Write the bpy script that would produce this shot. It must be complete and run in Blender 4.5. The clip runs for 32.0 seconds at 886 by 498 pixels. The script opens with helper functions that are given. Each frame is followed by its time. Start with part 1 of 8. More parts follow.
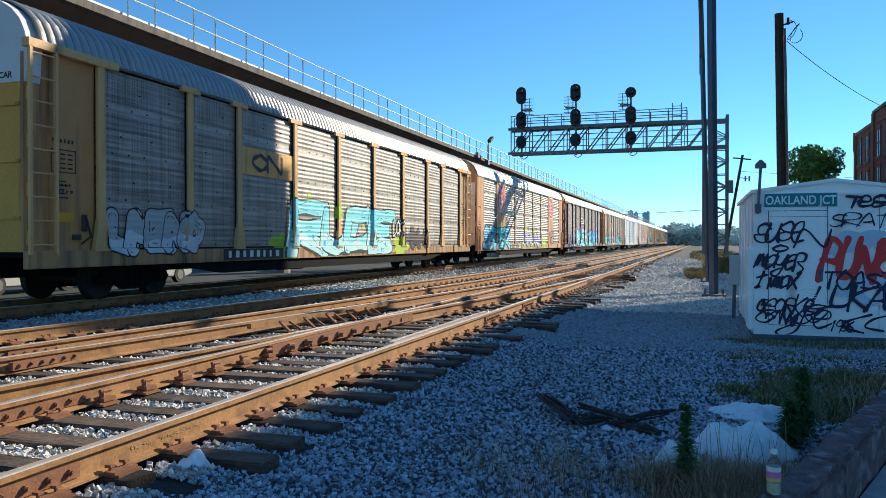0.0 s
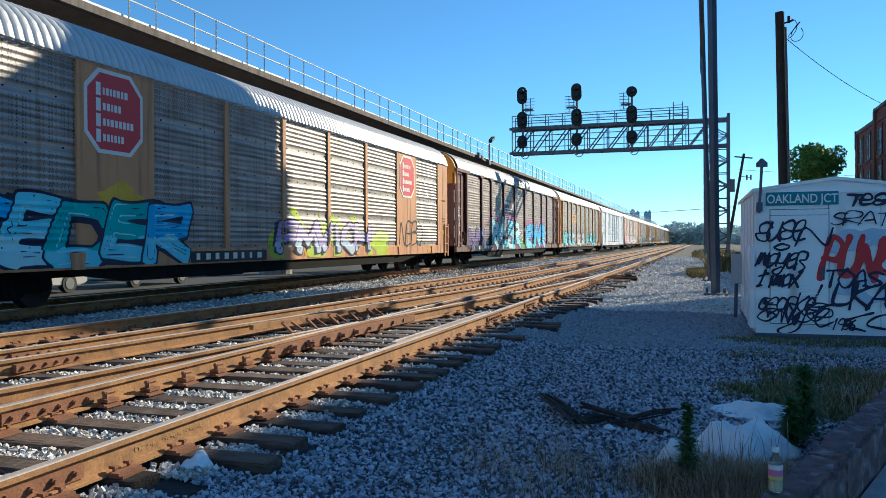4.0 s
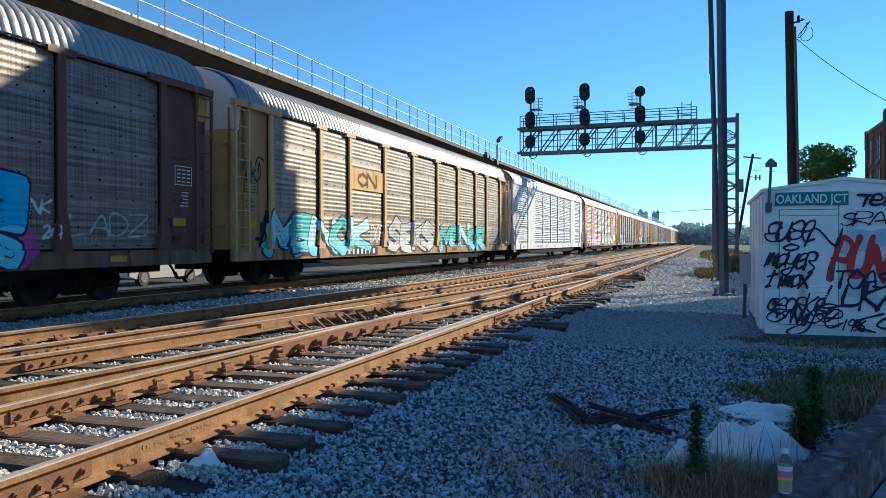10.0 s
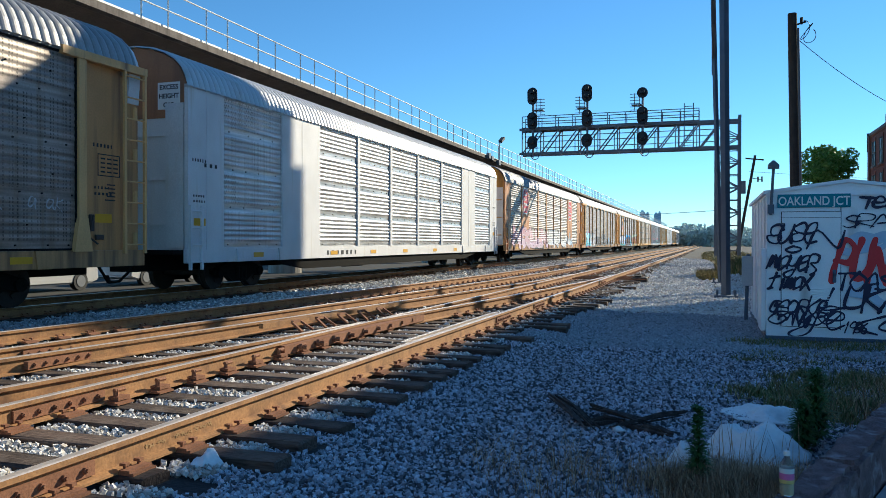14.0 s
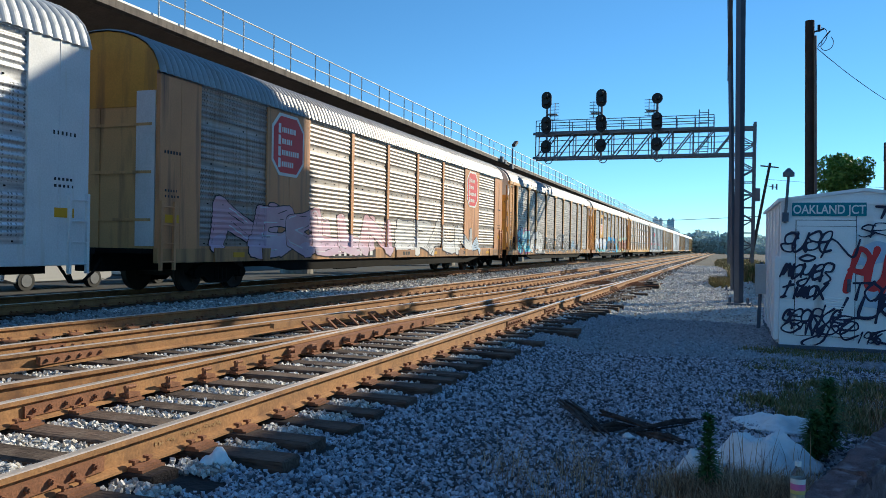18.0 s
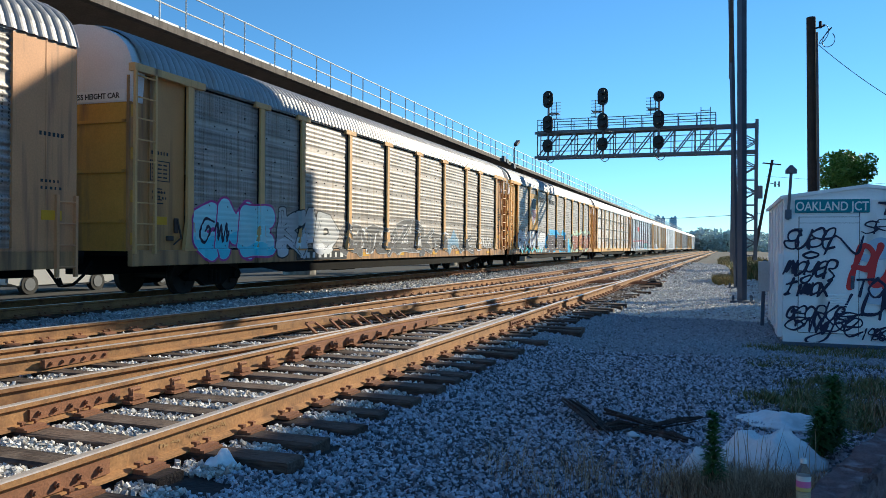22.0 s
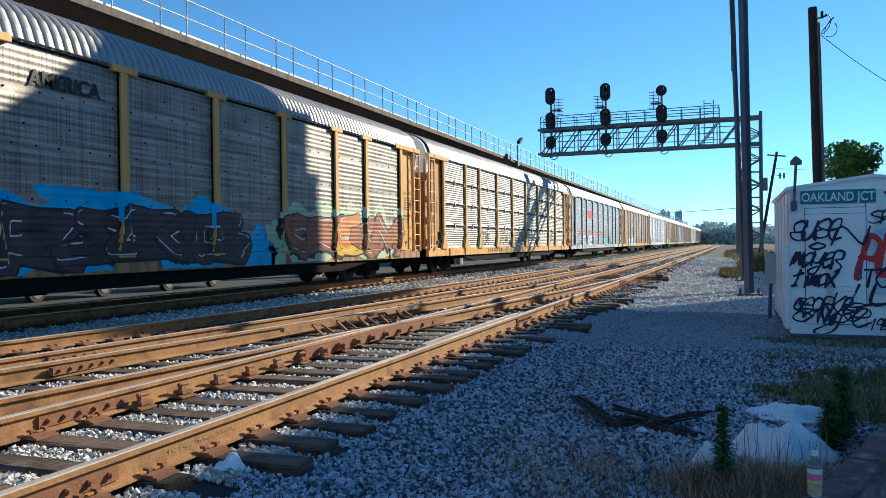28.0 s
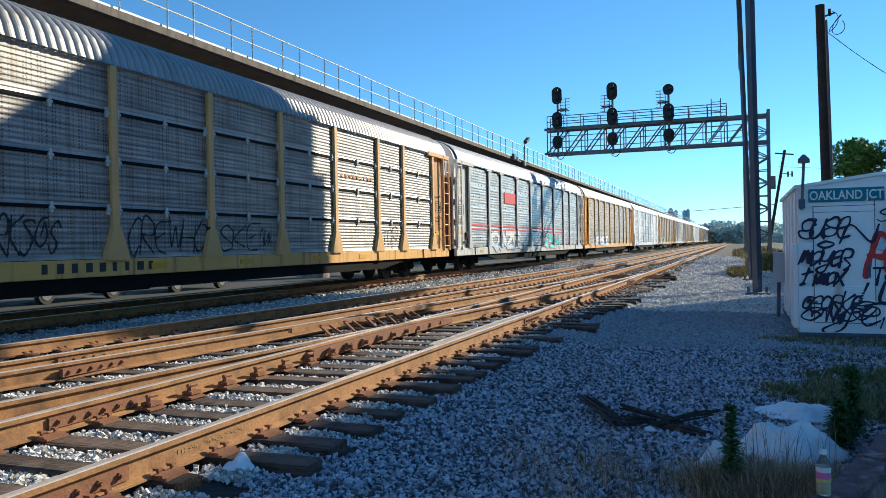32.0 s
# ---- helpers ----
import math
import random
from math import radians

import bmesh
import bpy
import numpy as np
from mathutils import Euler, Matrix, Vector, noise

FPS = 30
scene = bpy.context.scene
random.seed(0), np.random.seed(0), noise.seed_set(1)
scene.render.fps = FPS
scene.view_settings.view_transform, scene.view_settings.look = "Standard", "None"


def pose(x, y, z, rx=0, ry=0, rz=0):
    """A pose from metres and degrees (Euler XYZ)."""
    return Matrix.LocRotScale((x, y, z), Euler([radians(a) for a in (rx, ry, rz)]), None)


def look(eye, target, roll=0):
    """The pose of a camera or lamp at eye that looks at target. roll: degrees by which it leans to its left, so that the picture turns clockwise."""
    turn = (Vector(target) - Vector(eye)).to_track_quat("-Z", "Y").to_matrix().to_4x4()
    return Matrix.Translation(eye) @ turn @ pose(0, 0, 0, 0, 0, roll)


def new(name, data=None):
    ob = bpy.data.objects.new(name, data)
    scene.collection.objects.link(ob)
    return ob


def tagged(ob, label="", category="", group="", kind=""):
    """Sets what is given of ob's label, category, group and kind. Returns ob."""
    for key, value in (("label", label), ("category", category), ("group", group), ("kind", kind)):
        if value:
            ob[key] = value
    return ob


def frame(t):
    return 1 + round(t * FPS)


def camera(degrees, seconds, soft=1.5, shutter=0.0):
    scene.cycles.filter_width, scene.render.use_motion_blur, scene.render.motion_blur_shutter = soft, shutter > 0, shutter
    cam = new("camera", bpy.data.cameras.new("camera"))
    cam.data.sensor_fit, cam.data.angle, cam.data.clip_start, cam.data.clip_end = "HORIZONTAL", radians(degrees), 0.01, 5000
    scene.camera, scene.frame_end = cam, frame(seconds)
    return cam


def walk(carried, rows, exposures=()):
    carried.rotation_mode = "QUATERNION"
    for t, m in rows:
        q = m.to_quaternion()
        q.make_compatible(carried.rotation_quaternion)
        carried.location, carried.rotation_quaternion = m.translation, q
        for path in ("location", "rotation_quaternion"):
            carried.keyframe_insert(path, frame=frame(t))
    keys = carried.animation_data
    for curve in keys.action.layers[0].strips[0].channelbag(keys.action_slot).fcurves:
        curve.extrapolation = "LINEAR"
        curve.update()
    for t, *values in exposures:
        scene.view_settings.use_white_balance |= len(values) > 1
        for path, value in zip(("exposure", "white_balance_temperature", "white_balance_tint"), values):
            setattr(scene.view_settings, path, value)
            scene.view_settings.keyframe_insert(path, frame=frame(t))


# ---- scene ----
# ---------------- camera ----------------
cam = camera(58.5, 32.0, soft=0.65)
PATH = [
    (0, (-0.000, 0.001, 1.180), (-0.617, 1.903, 1.162), 0.00),
    (0.5, (0.000, -0.009, 1.180), (-0.621, 1.892, 1.163), -0.05),
    (1, (0.005, -0.014, 1.181), (-0.617, 1.887, 1.163), -0.09),
    (1.5, (0.005, -0.011, 1.180), (-0.616, 1.890, 1.162), -0.13),
    (2, (0.001, -0.010, 1.181), (-0.621, 1.890, 1.163), -0.17),
    (2.5, (0.006, -0.012, 1.183), (-0.619, 1.888, 1.166), -0.26),
    (3, (0.004, -0.004, 1.176), (-0.619, 1.896, 1.159), -0.26),
    (3.5, (0.005, -0.008, 1.179), (-0.617, 1.893, 1.162), -0.29),
    (5.5, (0.003, -0.019, 1.182), (-0.616, 1.883, 1.163), -0.26),
    (6, (-0.001, -0.011, 1.177), (-0.620, 1.891, 1.159), -0.30),
    (6.5, (0.005, -0.018, 1.179), (-0.617, 1.882, 1.161), -0.38),
    (7, (-0.000, -0.004, 1.179), (-0.623, 1.896, 1.161), -0.33),
    (7.5, (-0.002, -0.005, 1.177), (-0.629, 1.894, 1.159), -0.33),
    (8, (-0.001, -0.016, 1.184), (-0.632, 1.881, 1.166), -0.26),
    (8.5, (-0.006, -0.009, 1.179), (-0.642, 1.887, 1.160), -0.18),
    (9, (-0.007, -0.011, 1.179), (-0.644, 1.885, 1.160), -0.13),
    (9.5, (-0.006, -0.010, 1.181), (-0.645, 1.885, 1.162), -0.05),
    (10, (-0.000, -0.005, 1.177), (-0.639, 1.890, 1.159), -0.14),
    (10.5, (0.000, -0.011, 1.180), (-0.638, 1.884, 1.161), -0.16),
    (11, (0.001, -0.015, 1.181), (-0.636, 1.881, 1.162), -0.16),
    (11.5, (0.002, -0.019, 1.182), (-0.634, 1.877, 1.163), -0.13),
    (12, (-0.004, -0.011, 1.183), (-0.641, 1.885, 1.163), -0.12),
    (12.5, (-0.001, -0.014, 1.183), (-0.638, 1.882, 1.163), -0.15),
    (13, (-0.002, -0.015, 1.182), (-0.640, 1.881, 1.163), -0.16),
    (13.5, (-0.002, -0.018, 1.184), (-0.642, 1.877, 1.167), -0.13),
    (14, (-0.004, -0.015, 1.182), (-0.647, 1.879, 1.165), 0.08),
    (14.5, (-0.006, -0.010, 1.182), (-0.649, 1.884, 1.164), 0.74),
    (16.5, (-0.008, -0.017, 1.183), (-0.671, 1.870, 1.174), 1.07),
    (17, (-0.012, -0.010, 1.178), (-0.676, 1.876, 1.168), 1.06),
    (17.5, (-0.008, -0.009, 1.182), (-0.674, 1.877, 1.172), 1.01),
    (18, (-0.005, -0.008, 1.181), (-0.676, 1.876, 1.171), 1.00),
    (18.5, (-0.010, -0.008, 1.181), (-0.683, 1.875, 1.170), 1.00),
    (19, (-0.008, -0.009, 1.178), (-0.682, 1.874, 1.168), 0.97),
    (19.5, (-0.002, -0.013, 1.181), (-0.676, 1.870, 1.170), 0.95),
    (20, (-0.006, -0.003, 1.179), (-0.678, 1.881, 1.168), 0.90),
    (20.5, (-0.003, -0.011, 1.180), (-0.676, 1.872, 1.169), 0.68),
    (21, (-0.008, -0.006, 1.178), (-0.683, 1.877, 1.168), 0.61),
    (21.5, (-0.002, -0.007, 1.180), (-0.676, 1.876, 1.170), 0.53),
    (22, (-0.008, -0.009, 1.180), (-0.685, 1.873, 1.170), 0.52),
    (22.5, (-0.013, -0.007, 1.179), (-0.693, 1.874, 1.168), 0.55),
    (23, (0.001, -0.008, 1.179), (-0.683, 1.872, 1.168), 0.39),
    (23.5, (-0.003, -0.004, 1.179), (-0.685, 1.876, 1.168), 0.03),
    (24, (-0.006, -0.001, 1.176), (-0.687, 1.879, 1.166), -0.03),
    (24.5, (0.001, -0.005, 1.179), (-0.680, 1.875, 1.169), -0.14),
    (25, (-0.003, -0.004, 1.180), (-0.684, 1.877, 1.169), -0.23),
    (25.5, (-0.004, -0.002, 1.179), (-0.687, 1.878, 1.167), -0.31),
    (27.5, (0.001, -0.008, 1.179), (-0.686, 1.870, 1.167), -0.56),
    (28, (-0.005, 0.004, 1.180), (-0.695, 1.881, 1.168), -0.73),
    (28.5, (0.001, -0.002, 1.181), (-0.695, 1.874, 1.169), -0.86),
    (29, (-0.002, 0.002, 1.177), (-0.696, 1.877, 1.165), -0.91),
    (29.5, (-0.002, 0.004, 1.177), (-0.695, 1.880, 1.165), -0.90),
    (30, (-0.003, -0.003, 1.179), (-0.694, 1.873, 1.167), -0.91),
    (30.5, (-0.002, -0.006, 1.178), (-0.697, 1.869, 1.167), -0.95),
    (31, (-0.002, -0.011, 1.179), (-0.700, 1.863, 1.168), -0.96),
    (31.5, (-0.004, 0.004, 1.177), (-0.706, 1.877, 1.166), -0.97),
    (32, (-0.001, -0.005, 1.179), (-0.708, 1.866, 1.168), -1.01),
]
walk(cam, [(t, look(eye, target, roll)) for t, eye, target, roll in PATH], [(0, 1.04, 5250, -1), (13, 1.04, 5250, -1), (15.5, 0.90, 5250, -1), (17, 0.85, 5250, -1), (18.3, 0.92, 5250, -1), (20, 1.02, 5250, -1), (32, 1.06, 5250, -1)])

# ---------------- light ----------------
SUN_FROM = Vector((0.557, 1.0, 0.56)).normalized()
SUN_EL = math.asin(SUN_FROM.z)
SUN_AZ = math.atan2(SUN_FROM.x, SUN_FROM.y)
world = bpy.data.worlds.new("world")
scene.world = world
world.use_nodes = True
wn = world.node_tree
wn.nodes.clear()
sky = wn.nodes.new("ShaderNodeTexSky")
sky.sky_type = 'NISHITA'
sky.sun_disc = False
sky.sun_elevation = SUN_EL
sky.sun_rotation = SUN_AZ
sky.air_density, sky.dust_density, sky.ozone_density = 0.8, 0.0, 3.6
bg = wn.nodes.new("ShaderNodeBackground")
bg.inputs["Strength"].default_value = 0.065
wo = wn.nodes.new("ShaderNodeOutputWorld")
tint = wn.nodes.new("ShaderNodeMix")
tint.data_type, tint.blend_type = 'RGBA', 'MULTIPLY'
tint.inputs["Factor"].default_value = 1.0
tint.inputs["B"].default_value = (0.885, 1.043, 1.03, 1)
wn.links.new(sky.outputs[0], tint.inputs["A"])
wn.links.new(tint.outputs["Result"], bg.inputs["Color"])
wn.links.new(bg.outputs[0], wo.inputs["Surface"])
sun = new("sun", bpy.data.lights.new("sun", 'SUN'))
sun.data.energy = 4.15
sun.data.angle = radians(0.55)
sun.data.color = (1.0, 0.76, 0.50)
sun.rotation_euler = SUN_FROM.to_track_quat('Z', 'Y').to_euler()

# ---------------- materials ----------------
def material(name, color, rough=0.7, metal=0.0, vary=0.15, scale=3.0, fine=40.0, bump=0.15, spec=0.4, dirt=None, dirt_amount=0.5, streak=False, patch=1.7, by_object=0.0, stretch=None):
    """Noise-broken colour at two scales, with grain, optional second colour in patches or in vertical streaks."""
    m = bpy.data.materials.new(name)
    m.use_nodes = True
    nt = m.node_tree
    N, L = nt.nodes, nt.links
    b = N["Principled BSDF"]
    b.inputs["Roughness"].default_value = rough
    b.inputs["Metallic"].default_value = metal
    b.inputs["Specular IOR Level"].default_value = spec
    tc = N.new("ShaderNodeTexCoord")
    n1 = N.new("ShaderNodeTexNoise")
    n1.inputs["Scale"].default_value = scale
    n1.inputs["Detail"].default_value = 6
    n2 = N.new("ShaderNodeTexNoise")
    n2.inputs["Scale"].default_value = fine
    n2.inputs["Detail"].default_value = 3
    where = tc.outputs["Object"]
    if stretch:
        sm = N.new("ShaderNodeMapping")
        sm.inputs["Scale"].default_value = stretch
        L.new(where, sm.inputs["Vector"])
        where = sm.outputs[0]
    L.new(where, n1.inputs["Vector"])
    L.new(where, n2.inputs["Vector"])
    add = N.new("ShaderNodeMath")
    add.operation = 'ADD'
    L.new(n1.outputs["Fac"], add.inputs[0])
    L.new(n2.outputs["Fac"], add.inputs[1])
    ramp = N.new("ShaderNodeMapRange")
    ramp.inputs["From Min"].default_value, ramp.inputs["From Max"].default_value = 0.6, 1.4
    ramp.inputs["To Min"].default_value, ramp.inputs["To Max"].default_value = 1 - vary, 1 + vary
    L.new(add.outputs[0], ramp.inputs["Value"])
    hsv = N.new("ShaderNodeHueSaturation")
    hsv.inputs["Color"].default_value = (*color, 1)
    L.new(ramp.outputs[0], hsv.inputs["Value"])
    out = hsv.outputs[0]
    if by_object:
        oi = N.new("ShaderNodeObjectInfo")
        mr = N.new("ShaderNodeMapRange")
        mr.inputs["To Min"].default_value, mr.inputs["To Max"].default_value = 1 - by_object, 1 + by_object
        L.new(oi.outputs["Random"], mr.inputs["Value"])
        h2 = N.new("ShaderNodeHueSaturation")
        L.new(out, h2.inputs["Color"])
        L.new(mr.outputs[0], h2.inputs["Value"])
        out = h2.outputs[0]
    if dirt:
        n3 = N.new("ShaderNodeTexNoise")
        n3.inputs["Scale"].default_value = 1.0
        n3.inputs["Detail"].default_value = 8
        mp = N.new("ShaderNodeMapping")
        mp.inputs["Scale"].default_value = (2.5, 5.0, 0.35) if streak else (patch, patch, patch)
        L.new(tc.outputs["Object"], mp.inputs["Vector"])
        L.new(mp.outputs[0], n3.inputs["Vector"])
        cr = N.new("ShaderNodeMapRange")
        cr.inputs["From Min"].default_value, cr.inputs["From Max"].default_value = 0.62 - 0.25 * dirt_amount, 0.78 - 0.1 * dirt_amount
        cr.inputs["To Max"].default_value = 0.85
        L.new(n3.outputs["Fac"], cr.inputs["Value"])
        mx = N.new("ShaderNodeMix")
        mx.data_type = 'RGBA'
        L.new(cr.outputs[0], mx.inputs["Factor"])
        L.new(out, mx.inputs["A"])
        mx.inputs["B"].default_value = (*dirt, 1)
        out = mx.outputs["Result"]
    L.new(out, b.inputs["Base Color"])
    if bump:
        bp = N.new("ShaderNodeBump")
        bp.inputs["Strength"].default_value = bump
        bp.inputs["Distance"].default_value = 0.01
        L.new(add.outputs[0], bp.inputs["Height"])
        L.new(bp.outputs[0], b.inputs["Normal"])
    return m


def island_material(name, colors, rough=0.9, fine=60.0, bump=0.3, stepped=False):
    """Colour picked per island from a ramp: gravel, leaves, blades."""
    m = bpy.data.materials.new(name)
    m.use_nodes = True
    nt = m.node_tree
    N, L = nt.nodes, nt.links
    b = N["Principled BSDF"]
    b.inputs["Roughness"].default_value = rough
    b.inputs["Specular IOR Level"].default_value = 0.25
    g = N.new("ShaderNodeNewGeometry")
    cr = N.new("ShaderNodeValToRGB")
    els = cr.color_ramp.elements
    if stepped:
        cr.color_ramp.interpolation = 'CONSTANT'
    while len(els) < len(colors):
        els.new(0.5)
    for i, c in enumerate(colors):
        els[i].position = i / (len(colors) if stepped else len(colors) - 1)
        els[i].color = (*c, 1)
    L.new(g.outputs["Random Per Island"], cr.inputs["Fac"])
    tc = N.new("ShaderNodeTexCoord")
    n = N.new("ShaderNodeTexNoise")
    n.inputs["Scale"].default_value = fine
    L.new(tc.outputs["Object"], n.inputs["Vector"])
    hv = N.new("ShaderNodeHueSaturation")
    mr = N.new("ShaderNodeMapRange")
    mr.inputs["To Min"].default_value, mr.inputs["To Max"].default_value = 0.7, 1.3
    L.new(n.outputs["Fac"], mr.inputs["Value"])
    L.new(mr.outputs[0], hv.inputs["Value"])
    L.new(cr.outputs[0], hv.inputs["Color"])
    L.new(hv.outputs[0], b.inputs["Base Color"])
    if bump:
        bp = N.new("ShaderNodeBump")
        bp.inputs["Strength"].default_value = bump
        bp.inputs["Distance"].default_value = 0.01
        L.new(n.outputs["Fac"], bp.inputs["Height"])
        L.new(bp.outputs[0], b.inputs["Normal"])
    return m


# ---------------- mesh tools ----------------
def bm_box(bm, x0, x1, y0, y1, z0, z1, bevel=0.0):
    vs = [bm.verts.new((x, y, z)) for x in (x0, x1) for y in (y0, y1) for z in (z0, z1)]
    faces = []
    for q in ((0, 1, 3, 2), (4, 6, 7, 5), (0, 4, 5, 1), (2, 3, 7, 6), (0, 2, 6, 4), (1, 5, 7, 3)):
        faces.append(bm.faces.new([vs[i] for i in q]))
    if bevel:
        edges = list({e for f in faces for e in f.edges})
        bmesh.ops.bevel(bm, geom=edges, offset=bevel, segments=1, affect='EDGES')


def bm_rod(bm, a, b, r, n=8, r2=None, caps=True):
    a, b = Vector(a), Vector(b)
    d = (b - a)
    q = d.to_track_quat('Z', 'Y')
    r2 = r if r2 is None else r2
    ra = [bm.verts.new(a + q @ Vector((r * math.cos(t), r * math.sin(t), 0))) for t in [2 * math.pi * i / n for i in range(n)]]
    rb = [bm.verts.new(b + q @ Vector((r2 * math.cos(t), r2 * math.sin(t), 0))) for t in [2 * math.pi * i / n for i in range(n)]]
    for i in range(n):
        bm.faces.new((ra[i], ra[(i + 1) % n], rb[(i + 1) % n], rb[i]))
    if caps:
        bm.faces.new(ra[::-1])
        bm.faces.new(rb)


def bm_bar(bm, a, b, w, h):
    """A square bar from a to b, w wide and h high."""
    a, b = Vector(a), Vector(b)
    q = (b - a).to_track_quat('Y', 'Z')
    l = (b - a).length
    vs = []
    for y in (0, l):
        for x, z in ((-w / 2, -h / 2), (w / 2, -h / 2), (w / 2, h / 2), (-w / 2, h / 2)):
            vs.append(bm.verts.new(a + q @ Vector((x, y, z))))
    for q4 in ((0, 1, 2, 3), (7, 6, 5, 4), (0, 4, 5, 1), (1, 5, 6, 2), (2, 6, 7, 3), (3, 7, 4, 0)):
        bm.faces.new([vs[i] for i in q4])


def bm_prism(bm, outline, axis, lo, hi):
    """A closed outline of 2D points pushed along an axis: 'x' takes (y, z), 'y' takes (x, z), 'z' takes (x, y)."""
    def p(u, v, w):
        return {'x': (w, u, v), 'y': (u, w, v), 'z': (u, v, w)}[axis]
    a = [bm.verts.new(p(u, v, lo)) for u, v in outline]
    b = [bm.verts.new(p(u, v, hi)) for u, v in outline]
    n = len(a)
    bm.faces.new(a)
    bm.faces.new(b[::-1])
    for i in range(n):
        bm.faces.new((a[i], b[i], b[(i + 1) % n], a[(i + 1) % n]))


def bm_tube(bm, pts, r, n=5):
    """One unbroken tube through the points."""
    rings = []
    for i, p in enumerate(pts):
        q = (Vector(pts[min(i + 1, len(pts) - 1)]) - Vector(pts[max(i - 1, 0)])).to_track_quat('Z', 'Y')
        rings.append([bm.verts.new(Vector(p) + q @ Vector((r * math.cos(2 * math.pi * k / n), r * math.sin(2 * math.pi * k / n), 0))) for k in range(n)])
    for a, b in zip(rings, rings[1:]):
        for k in range(n):
            bm.faces.new((a[k], a[(k + 1) % n], b[(k + 1) % n], b[k]))


def finish(bm, name, mats, smooth=False, fix=True):
    if fix:
        bmesh.ops.recalc_face_normals(bm, faces=bm.faces)
    me = bpy.data.meshes.new(name)
    bm.to_mesh(me)
    bm.free()
    for m in (mats if isinstance(mats, (list, tuple)) else [mats]):
        me.materials.append(m)
    if smooth:
        for p in me.polygons:
            p.use_smooth = True
    return me


def part(name, bm, mat, parent, label="", smooth=False, place=None):
    ob = new(name, finish(bm, name, mat, smooth) if isinstance(bm, bmesh.types.BMesh) else bm)
    ob.parent = parent
    if place is not None:
        ob.matrix_basis = place
    if label:
        ob["label"] = label
    return ob


def thing(name, label, category, m=None, group="", kind="", data=None):
    ob = new(name, data)
    if m is not None:
        ob.matrix_basis = m
    return tagged(ob, label, category, group, kind)


def text_mesh(body, size, mat, extrude=0.003, weight=0.0):
    cu = bpy.data.curves.new("lettering", 'FONT')
    cu.body, cu.size, cu.extrude, cu.align_x, cu.offset = body, size, extrude, 'CENTER', weight
    ob = bpy.data.objects.new("lettering", cu)
    scene.collection.objects.link(ob)
    me = bpy.data.meshes.new_from_object(ob.evaluated_get(bpy.context.evaluated_depsgraph_get()))
    bpy.data.objects.remove(ob)
    bpy.data.curves.remove(cu)
    me.materials.clear()
    me.materials.append(mat)
    return me


def mesh_np(name, verts, faces, mat):
    me = bpy.data.meshes.new(name)
    me.from_pydata(verts.tolist() if hasattr(verts, "tolist") else verts, [], faces.tolist() if hasattr(faces, "tolist") else faces)
    for m in (mat if isinstance(mat, (list, tuple)) else [mat]):
        me.materials.append(m)
    me.update()
    return me


def B():
    return bmesh.new()

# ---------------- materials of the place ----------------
# the shade's blue skylight and dark gaps are put into these colours
SHADE_GRAVEL = island_material("blue_shade_stones", [(0.09, 0.089, 0.10), (0.56, 0.565, 0.63), (0.31, 0.312, 0.35), (0.68, 0.69, 0.77), (0.15, 0.15, 0.168), (0.46, 0.465, 0.52), (0.11, 0.11, 0.123), (0.60, 0.605, 0.675), (0.38, 0.383, 0.43)], bump=0.8, stepped=True)
# same blue cast, put in for the shade round the hut
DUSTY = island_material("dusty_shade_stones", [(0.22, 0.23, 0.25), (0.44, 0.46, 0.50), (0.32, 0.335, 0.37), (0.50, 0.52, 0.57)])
BALLAST = island_material("ballast_stones", [(0.34, 0.315, 0.28), (0.74, 0.71, 0.665), (0.57, 0.54, 0.495), (0.84, 0.81, 0.765), (0.44, 0.40, 0.35), (0.66, 0.63, 0.585)], bump=0.6, stepped=True)
# the same gravel beyond the shade, with sunlight put into paler colours
SUNLIT_GRAVEL = island_material("sunlit_pale_stones", [(0.425, 0.401, 0.366), (0.85, 0.838, 0.779), (0.649, 0.614, 0.566), (0.85, 0.85, 0.85), (0.496, 0.448, 0.389)])
# ballast colour darkened for the strip of shade beside the train
SHADED_BALLAST = island_material("shaded_ballast_stones", [(0.142, 0.142, 0.142), (0.425, 0.425, 0.437), (0.26, 0.26, 0.26), (0.566, 0.566, 0.566), (0.189, 0.183, 0.177)])
# bed kept near black to paint the shaded gaps between stones
M_GROUND = material("gap_shade_bed", (0.035, 0.034, 0.034), 0.95, vary=0.55, scale=2.0, fine=28, bump=1.0, dirt=(0.08, 0.07, 0.06), dirt_amount=0.3)
M_RAIL = material("rail_rust", (0.325, 0.170, 0.066), 0.8, metal=0.0, vary=0.4, scale=3, fine=45, bump=0.25, dirt=(0.14, 0.070, 0.036), dirt_amount=0.45, patch=4.5)
M_RAILTOP = material("rail_head_steel", (0.68, 0.57, 0.47), 0.30, metal=0.4, vary=0.2, scale=5, fine=50, bump=0.03)
M_TIE = material("weathered_tie_wood", (0.078, 0.052, 0.038), 0.9, vary=0.75, scale=9, fine=70, bump=1.0, dirt=(0.177, 0.136, 0.106), dirt_amount=0.3, by_object=0.35, stretch=(0.142, 0.85, 0.85), patch=3.0)
M_PLATE = material("rusty_iron", (0.236, 0.106, 0.053), 0.85, vary=0.35, scale=8, fine=80, bump=0.3)
M_CONC = material("concrete", (0.401, 0.378, 0.342), 0.9, vary=0.2, scale=1.5, fine=30, bump=0.35, dirt=(0.189, 0.165, 0.142), dirt_amount=0.4, streak=True)
